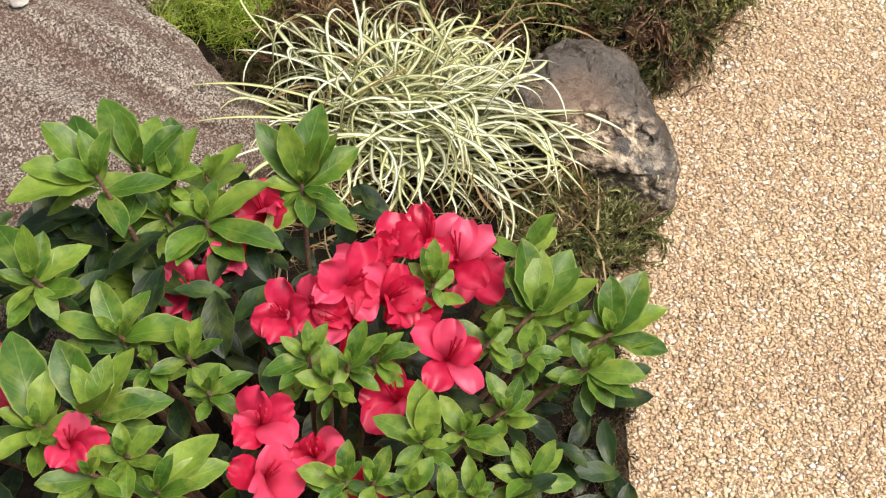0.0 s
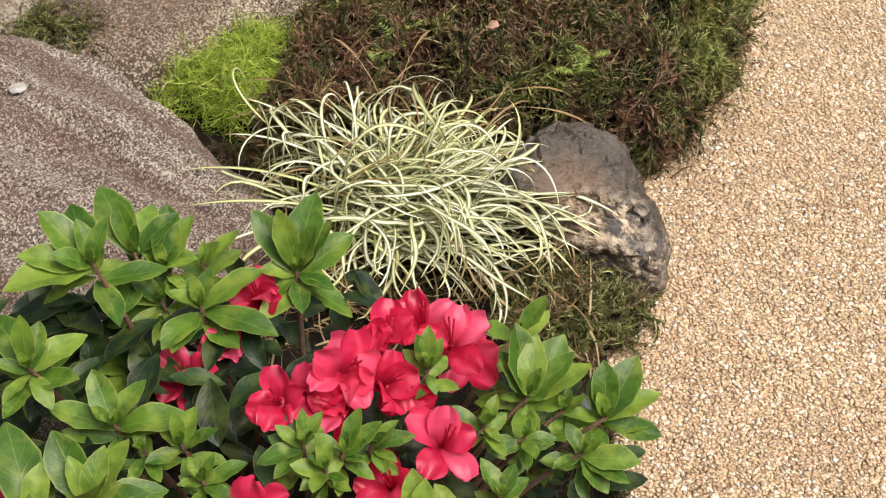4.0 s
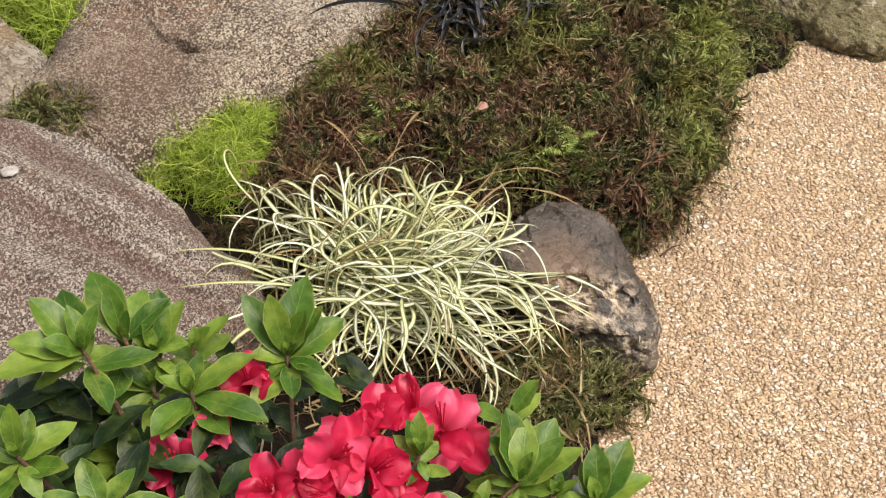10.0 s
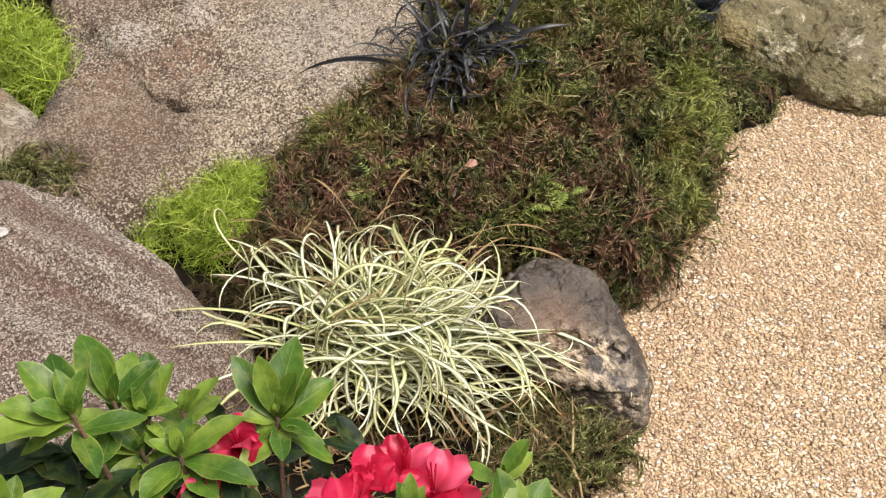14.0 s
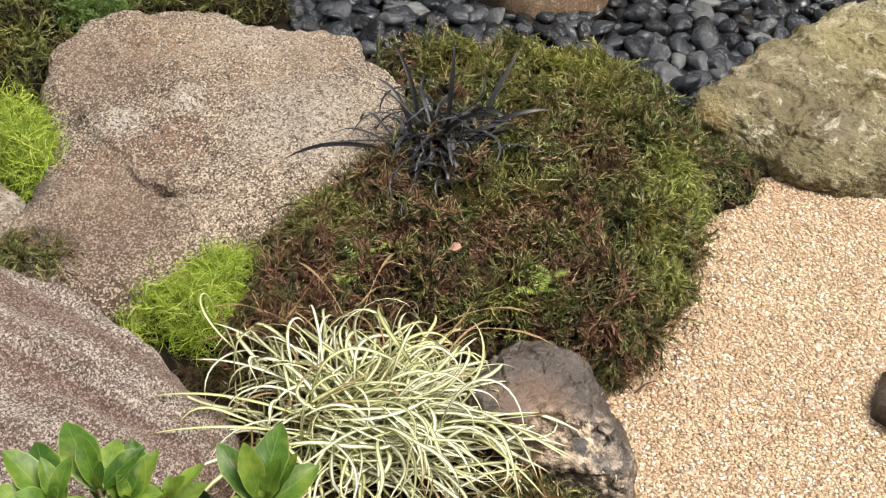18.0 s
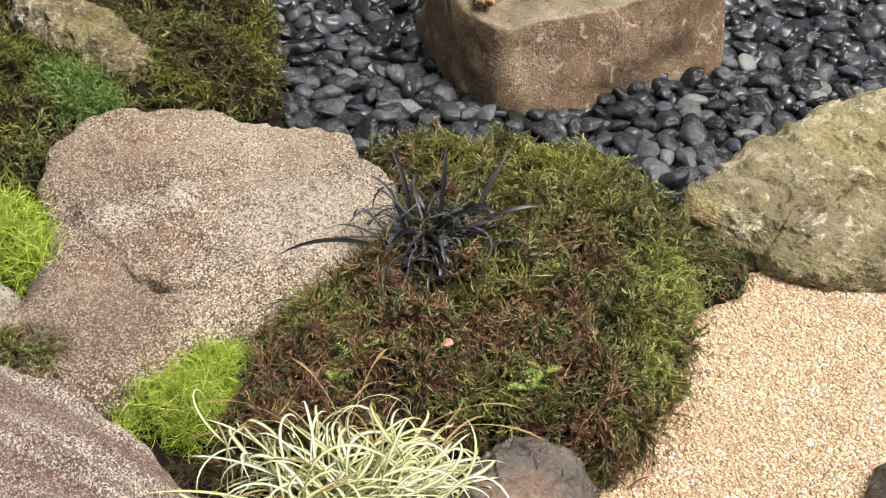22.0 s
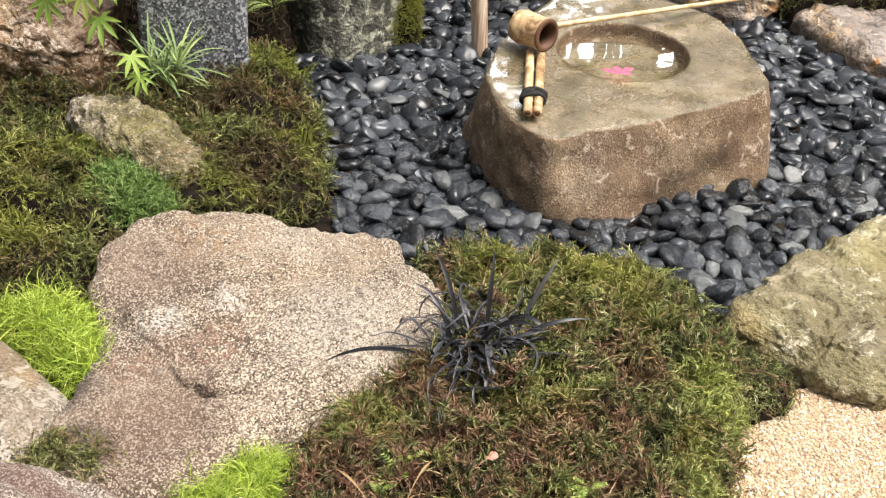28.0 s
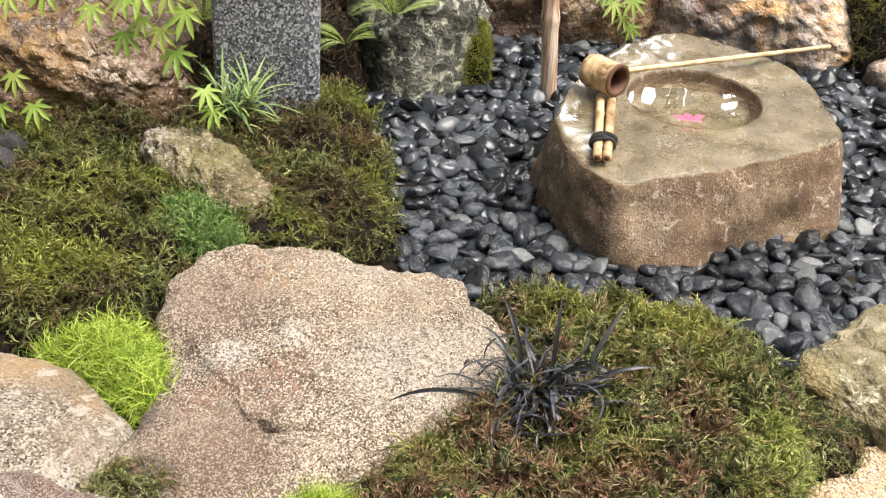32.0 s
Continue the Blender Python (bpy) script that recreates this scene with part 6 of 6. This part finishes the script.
# a few pale blades that sprawl over the stone
for x, y, az, ln in ((-0.06, 0.99, 150, 0.15), (-0.05, 0.93, 178, 0.20), (-0.06, 0.91, 192, 0.18), (-0.04, 0.96, 165, 0.17), (-0.08, 0.89, 205, 0.15), (0.10, 0.93, -55, 0.16), (0.12, 0.95, -48, 0.15)):
    pts = arch((x, y, 0.07), az, 32, ln, 0.9, 0.06, rg.uniform(-0.4, 0.4))
    under(part("blade", ribbon(pts, [0.0022 * (1 - u ** 5 * 0.9) for u in np.linspace(0, 1, 15)], (0, 0, 1), 0.3), SEDGE), sedge)
for k in range(26):
    az = rg.gauss(110, 70)
    pts = arch((rg.gauss(0.0, 0.05), 0.97 + rg.gauss(0, 0.03), 0.04), az, rg.uniform(45, 85), rg.uniform(0.13, 0.23), rg.uniform(1.8, 3.6), 0.06, rg.uniform(-2.0, 2.0))
    under(part("dry_blade", ribbon(pts, [0.0012 * (1 - u ** 5 * 0.9) for u in np.linspace(0, 1, 15)], (rg.uniform(-0.5, 0.5), rg.uniform(-0.5, 0.5), 1), 0.3), STRAW, None, "withered tan blade"), sedge)
# dry tan seed stalks
for az, ln, lf in ((28, 0.24, 50), (8, 0.27, 55), (160, 0.21, 40), (120, 0.19, 70), (75, 0.2, 65), (-60, 0.26, 35), (150, 0.24, 45)):
    pts = arch((rg.gauss(0, 0.02), 0.99, 0.04), az, lf, ln, 1.5, 0.07, rg.uniform(-0.3, 0.3))
    w = [0.0005] * 11 + [0.0009, 0.0018, 0.0016, 0.0003]
    under(part("seed_stalk", ribbon(pts, w, (0, 0, 1), 0.3), STRAW, None, "dry tan seed stalk"), sedge)

# ---- black grass ----
black = thing("black_grass", 0.09, 1.375, 0.08, "tuft of nearly black strap-leaved grass in the moss", "grass tuft")
rg = random.Random(9)
for k in range(135):
    az = rg.uniform(0, 360)
    ln = rg.uniform(0.08, 0.18)
    base = (0.094 + rg.gauss(0, 0.022), 1.390 + rg.gauss(0, 0.034), 0.085)
    pts = arch(base, az, rg.uniform(45, 86), ln, rg.uniform(1.6, 4.2), 0.105, rg.uniform(-2.4, 2.4), 14, rg.uniform(0, 0.35))
    w = rg.uniform(0.0012, 0.0030)
    widths = [w * (0.6 + 0.6 * math.sin(u * 2.4)) * (1 - u ** 4 * 0.85) for u in np.linspace(0, 1, 15)]
    under(part("blade", ribbon(pts, widths, (0, 0.2, 1), 0.35), BLACKGRASS), black)

for k in range(8):
    pts = arch((0.100 + rg.gauss(0, 0.022), 1.395 + rg.gauss(0, 0.03), 0.088), rg.gauss(20, 75), rg.uniform(48, 84), rg.uniform(0.10, 0.16), rg.uniform(1.0, 2.6), 0.108, rg.uniform(-1.0, 1.0))
    widths = [rg.uniform(0.0024, 0.0034) * (0.7 + 0.45 * math.sin(u * 2.4)) * (1 - u ** 5 * 0.9) for u in np.linspace(0, 1, 15)]
    under(part("blade", ribbon(pts, widths, (0, -0.6, 0.8), 0.3), BLACKGRASS), black)
# broad upright black blades that stand over the tuft
for (x, y), az, lf, ln, dr in (((0.11, 1.40), 80, 84, 0.15, 0.6), ((0.15, 1.42), 45, 62, 0.14, 0.5), ((0.075, 1.42), 115, 75, 0.14, 0.9), ((0.12, 1.38), 10, 45, 0.13, 1.5), ((0.06, 1.36), 185, 35, 0.18, 1.1)):
    pts = arch((x, y, 0.09), az, lf, ln, dr, 0.11, 0.1)
    widths = [0.0028 * (0.7 + 0.5 * math.sin(u * 2.4)) * (1 - u ** 5 * 0.85) for u in np.linspace(0, 1, 15)]
    under(part("blade", ribbon(pts, widths, (0, -1, 0.4), 0.3), BLACKGRASS), black)

# ---- dry litter under the sedge and on the moss ----
g = np.random.default_rng(91)
STRAWS = [thread(200 + k, 5, 0.9, 0.02) for k in range(8)]
n = 520
lit = np.c_[g.uniform(-0.16, 0.22, n), g.uniform(0.74, 0.94, n), g.uniform(0.025, 0.055, n)]
strewn("dry_litter", STRAWS, lit, g.normal(0, 1, (n, 3)) * (1, 1, 0.15), g.uniform(0.03, 0.09, n), 92, STRAW, 0.1, "dry tan leaf litter under the sedge", "leaf litter")
at, up = MAIN_MOSS.spots(330, 93)
up = g.normal(0, 1, at.shape) * (1, 1, 0.12)
strewn("dry_needles", STRAWS, at + (0, 0, 0.022), up, g.uniform(0.02, 0.06, len(at)), 94, STRAW, 0.1, "dry tan needles lying on the moss", "leaf litter")

# ---- maple ----
m2 = bpy.data.meshes.new("leaf")
bm = bmesh.new()
bm.loops.layers.uv.new("UVMap")
mid = bm.verts.new((0, 0, 0))
ring = []
for lobe, reach in ((-115, 0.42), (-70, 0.72), (-33, 0.92), (0, 1.0), (33, 0.92), (70, 0.72), (115, 0.42)):
    for off, r in ((-17, 0.26), (-10, 0.60), (0, 1.0), (10, 0.60)):
        a = radians(lobe + off)
        rr_ = reach * r if r != 0.26 else 0.24
        ring.append(bm.verts.new((math.sin(a) * rr_, math.cos(a) * rr_, -0.22 * rr_ * rr_ + (0.03 if r < 1 else 0))))
for a, b in zip(ring, ring[1:]):
    bm.faces.new((mid, b, a))
bm.to_mesh(m2)
bm.free()


def maple(name_label, twigs, leaves, size, depth_turn):
    top = thing("maple_branch", *twigs[0][0], name_label, "maple")
    for path in twigs:
        under(part("twig", tube([Vector(path[0]).lerp(Vector(path[1]), u) + Vector((0, 0, 0.02 * math.sin(u * 3.1))) for u in np.linspace(0, 1, 8)], [0.0028 - 0.0016 * u for u in np.linspace(0, 1, 8)], 7), BARK), top)
    rr2 = random.Random(len(leaves))
    for x, y, z in leaves:
        o = obj("leaf", m2, MAPLE)
        s = size * rr2.uniform(0.8, 1.15)
        # blades hang, facing forward and up
        m = Matrix.Translation((x, y, z + 0.02)) @ Matrix.Rotation(radians(rr2.uniform(-35, 35)), 4, "Z") @ Matrix.Rotation(radians(180), 4, "Z") @ Matrix.Rotation(radians(-depth_turn + rr2.uniform(-14, 14)), 4, "X") @ Matrix.Rotation(radians(rr2.uniform(-22, 22)), 4, "Z")
        place(o, top, m @ Matrix.Diagonal((s, s, s, 1)))
    return top


maple("fresh green maple twigs hanging before the brown rock", [((-0.95, 2.10, 0.48), (-0.60, 2.06, 0.35)), ((-0.8, 2.08, 0.44), (-0.50, 2.06, 0.20)), ((-1.05, 2.08, 0.42), (-0.82, 2.06, 0.18))],
      [(-0.693, 2.05, 0.343), (-0.64, 2.05, 0.298), (-0.605, 2.05, 0.329), (-0.551, 2.05, 0.27), (-0.503, 2.05, 0.201), (-0.488, 2.05, 0.163), (-0.846, 2.05, 0.203), (-0.816, 2.05, 0.144),
       (-0.877, 2.05, 0.139), (-0.53, 2.05, 0.348), (-0.575, 2.05, 0.311), (-0.632, 2.05, 0.369), (-0.606, 2.05, 0.381), (-0.56, 2.05, 0.385), (-0.838, 2.05, 0.354), (-0.773, 2.05, 0.372)], 0.053, 48)
maple("fresh green maple twig hanging over the cane", [((0.1, 2.85, 0.32), (0.34, 2.84, 0.12))],
      [(0.293, 2.84, 0.125), (0.318, 2.84, 0.09), (0.340, 2.84, 0.068), (0.338, 2.84, 0.135), (0.272, 2.84, 0.145), (0.25, 2.85, 0.165)], 0.048, 50)

# ---- whorled plant before the pillar ----
whorl = thing("whorled_plant", -0.46, 2.18, 0.08, "small plant with whorls of narrow grey-green leaves", "plant")
rg = random.Random(31)
for (x, y, z), n, ln in (((-0.500, 2.185, 0.135), 20, 0.105), ((-0.475, 2.185, 0.120), 24, 0.125), ((-0.445, 2.18, 0.145), 20, 0.105), ((-0.465, 2.175, 0.095), 14, 0.085)):
    under(part("stem", tube([(-0.472, 2.185, 0.06), ((x - 0.472) / 2, 2.184, (z + 0.06) / 2), (x, y, z)], 0.0016, 7), SPIKY), whorl)
    for k in range(n):
        pts = arch((x, y, z + rg.uniform(-0.014, 0.004)), k * 360 / n + rg.uniform(-14, 14), rg.uniform(8, 72), ln * rg.uniform(0.7, 1.2), rg.uniform(0.3, 1.2), 0.03, 0.0, 8)
        widths = [0.0024 * math.sin(0.25 + u * 2.8) for u in np.linspace(0, 1, 9)]
        under(part("leaf", ribbon(pts, widths, (0, 0, 1), 0.3), SPIKY), whorl)

# ---- ferns and evergreen sprays at the back ----


def fern(x, y, z, fronds, reach, label):
    top = thing("fern", x, y, z, label, "fern")
    for k in range(fronds):
        az = rg.uniform(0, 360)
        pts = arch((x, y, z), az, rg.uniform(35, 75), reach * rg.uniform(0.8, 1.2), rg.uniform(0.8, 1.6), 0.02, 0.2, 31)
        bm = bmesh.new()
        for i in range(3, 31):
            p = pts[i]
            d = (pts[i] - pts[i - 1]).normalized()
            s = d.cross(Vector((0, 0, 1))).normalized()
            w = reach * 0.24 * math.sin(0.25 + 2.75 * i / 31)
            for sg in (-1, 1):
                for j in range(1, 6):
                    q = p + (s * sg + d * 0.45) * (w * j / 5)
                    ln = w * 0.22 * (1.1 - j / 6)
                    for lean in (-1, 1):
                        out = (s * sg * 0.8 + d * lean).normalized()
                        bm.faces.new((bm.verts.new(q - out.orthogonal().normalized() * ln * 0.22), bm.verts.new(q + out * ln), bm.verts.new(q + out.orthogonal().normalized() * ln * 0.22)))
        under(part("frond", bm, FERN, None, "", False), top)
    return top


fern(-0.30, 2.50, 0.13, 9, 0.10, "light green fern between pillar and rock")
fern(-0.20, 2.50, 0.20, 9, 0.12, "light green fern on top of the rock")
fern(-0.60, 2.48, 0.17, 9, 0.11, "yellow-green fern beside the pillar")
fern(-1.05, 2.80, 0.22, 9, 0.14, "light green fern behind the brown rock")

# ---- unseen walls that close the place and darken reflections; openings in the far one ----
m, nt, b = material("dark_unseen_wall", 0.9, 0.2)
join(nt, ramp(nt, cloud(nt, coords(nt), 1.2, 5), [(0.3, (0.035, 0.04, 0.03)), (0.7, (0.075, 0.08, 0.06))]), b.inputs["Base Color"])
UNSEEN_WALL = m
bm = bmesh.new()


def block(bm, x0, x1, y0, y1, z0, z1):
    r = bmesh.ops.create_cube(bm, size=1)
    for v in r["verts"]:
        v.co = Vector(((x0 + x1) / 2 + v.co.x * (x1 - x0), (y0 + y1) / 2 + v.co.y * (y1 - y0), (z0 + z1) / 2 + v.co.z * (z1 - z0)))


block(bm, -12, 14, 9.0, 9.2, -0.05, 3.24)
block(bm, -12, 14, 9.0, 9.2, 3.47, 3.85)
# tall gap left open so the wet basin rim mirrors the glowing panel
block(bm, -12, 0.0, 9.0, 9.2, 3.85, 6.0)
block(bm, 1.5, 14, 9.0, 9.2, 3.85, 6.0)
block(bm, -12, 14, 9.0, 9.2, 6.0, 8.0)
# the wide first opening is added for glints on the wet rim
LIGHTS = [(0.20, 1.10), (1.24, 1.30), (1.34, 1.47), (1.54, 1.58), (1.61, 1.65), (1.665, 1.715), (1.74, 1.78), (1.97, 2.13), (2.19, 2.24)]
left = -12.0
for a, b2 in LIGHTS + [(14.0, 14.0)]:
    block(bm, left, a, 9.0, 9.2, 3.24, 3.47)
    left = b2
tagged(part("wall_north", bm, UNSEEN_WALL, smooth=False), "unseen dark wall far behind the garden, with openings cut for glints", "wall", kind="structure")
# three more unseen walls, added to darken what the wet pebbles mirror
for nm, box in (("wall_south", (-12, 14, -8.2, -8.0)), ("wall_west", (-12.2, -12.0, -8.2, 9.2)), ("wall_east", (14.0, 14.2, -8.2, 9.2))):
    bm = bmesh.new()
    block(bm, *box, -0.05, 8.0)
    tagged(part(nm, bm, UNSEEN_WALL, smooth=False), "unseen dark wall far from the garden, added to darken reflections", "wall", kind="structure")
# pale glowing panel, added behind the openings to brighten glints on water and rim
m, nt, b = material("glint_panel", 1.0, 0.0)
b.inputs["Emission Color"].default_value, b.inputs["Emission Strength"].default_value = (0.95, 0.98, 1.0, 1), 7.0
bm = bmesh.new()
block(bm, -0.2, 2.5, 9.6, 9.65, 2.9, 6.8)
tagged(part("backdrop", bm, m, smooth=False), "unseen glowing panel behind the wall openings, added for the basin glints", "backdrop", kind="structure")

# ---- small finds ----
bm = bmesh.new()
bmesh.ops.create_icosphere(bm, subdivisions=3, radius=1)
for v in bm.verts:
    v.co = Vector((v.co.x * 0.010, v.co.y * 0.009, v.co.z * 0.0018)) * (1 + 0.35 * noise.noise(v.co * 2.3))
m, nt, b = material("white_quartz", 0.5, 0.5)
join(nt, ramp(nt, cloud(nt, coords(nt), 160, 4), [(0.3, (0.20, 0.185, 0.17)), (0.7, (0.42, 0.40, 0.37))]), b.inputs["Base Color"])
QUARTZ = m
tagged(part("quartz_spot", bm, QUARTZ), "white quartz lump set in the grey granite", "quartz").location = (-0.412, 0.992, 0.1685)

bm = bmesh.new()
vs = [bm.verts.new((math.cos(a) * 0.008 * r, math.sin(a) * 0.006 * r, 0.002 * math.sin(a * 2))) for a, r in zip(np.linspace(0, 6.28, 9, endpoint=False), (1, 0.9, 1.1, 0.8, 1.2, 0.9, 1, 0.8, 1.1))]
bm.faces.new(vs)
r = bmesh.ops.extrude_face_region(bm, geom=bm.faces[:])
for v in r["geom"]:
    if isinstance(v, bmesh.types.BMVert):
        v.co.z += 0.0012
m, nt, b = material("dead_leaf", 0.6, 0.3)
join(nt, ramp(nt, cloud(nt, coords(nt), 300, 3), [(0.3, (0.22, 0.10, 0.07)), (0.7, (0.36, 0.21, 0.15))]), b.inputs["Base Color"])
tagged(part("dead_leaf", bm, m, smooth=False), "small pinkish dead leaf lying on the moss", "leaf").matrix_world = pose(0.111, 1.163, 0.128, 12, -10, 30)

rock("slate_stone", [(-0.93, 1.93), (-0.86, 1.93), (-0.82, 1.96), (-0.84, 2.0), (-0.9, 2.01), (-0.95, 1.98)], 0.108, SLATE, "dark slate stone lying on the moss bank", base=0.05, edge=3, rough=0.008, scale=20, seed=61, n=60, rings=18)
rock("slate_stone", [(-0.96, 1.99), (-0.88, 2.0), (-0.83, 2.02), (-0.85, 2.06), (-0.93, 2.07), (-0.98, 2.03)], 0.118, SLATE, "dark slate stone lying on the moss bank", base=0.05, edge=3, rough=0.008, scale=20, seed=62, n=60, rings=18)

# little fern-like sprigs in the moss
rg = random.Random(71)
for x, y in ((-0.004, 1.139), (-0.03, 1.11), (0.015, 1.17), (0.21, 1.10), (0.23, 1.13)):
    top = thing("fern_sprig", x, y, 0.10, "small pale green fern sprig in the moss", "fern")
    for k in range(5):
        pts = arch((x, y, 0.105), rg.uniform(0, 360), rg.uniform(30, 70), rg.uniform(0.025, 0.045), 1.0, 0.11, 0.2, 10)
        bm = bmesh.new()
        for i in range(1, 10):
            d = (pts[i] - pts[i - 1]).normalized()
            sd = d.cross(Vector((0, 0, 1))).normalized()
            w = 0.007 * math.sin(0.4 + 2.5 * i / 10)
            for sg in (-1, 1):
                bm.faces.new((bm.verts.new(pts[i] - d * 0.0014), bm.verts.new(pts[i] + sd * sg * w + d * 0.002), bm.verts.new(pts[i] + d * 0.0014)))
        under(part("frond", bm, FERN, None, "", False), top)

# thin dark twigs at the moss edge
for k, (a, c) in enumerate((((0.335, 1.035, 0.005), (0.365, 1.055, 0.006)), ((0.34, 1.13, 0.105), (0.30, 1.10, 0.12)), ((0.52, 1.42, 0.05), (0.545, 1.385, 0.055)), ((0.50, 1.435, 0.06), (0.545, 1.43, 0.055)), ((-0.36, 1.13, 0.11), (-0.335, 1.105, 0.112)))):
    mid3 = (Vector(a) + Vector(c)) / 2 + Vector((0, 0, 0.006))
    tagged(part("twig", tube([a, mid3, c], [0.0010, 0.0012, 0.0006], 6), BARK), "thin dry brown twig lying on the moss", "twig")

# dry grass tuft beyond the pebbles
tuft = thing("dry_grass_tuft", 1.10, 2.55, 0.02, "tuft of dry tan grass among the pebbles", "grass tuft")
for k in range(26):
    pts = arch((1.10 + rg.gauss(0, 0.012), 2.55 + rg.gauss(0, 0.012), 0.01), rg.uniform(0, 360), rg.uniform(30, 80), rg.uniform(0.06, 0.13), rg.uniform(0.8, 2.0), 0.02, 0.3, 8)
    under(part("blade", ribbon(pts, [0.0015 * (1 - u ** 3) + 0.0002 for u in np.linspace(0, 1, 9)], (0, 0, 1), 0.3), STRAW), tuft)

# kinds that repeat
for o in list(scene.objects):
    if o.parent is None:
        kind_name = o.name.split(".")[0]
        if kind_name in ("lime_cushion", "fern", "fern_sprig", "twig", "slate_stone", "maple_branch"):
            tagged(o, group=kind_name.replace("_", " ") + " group")
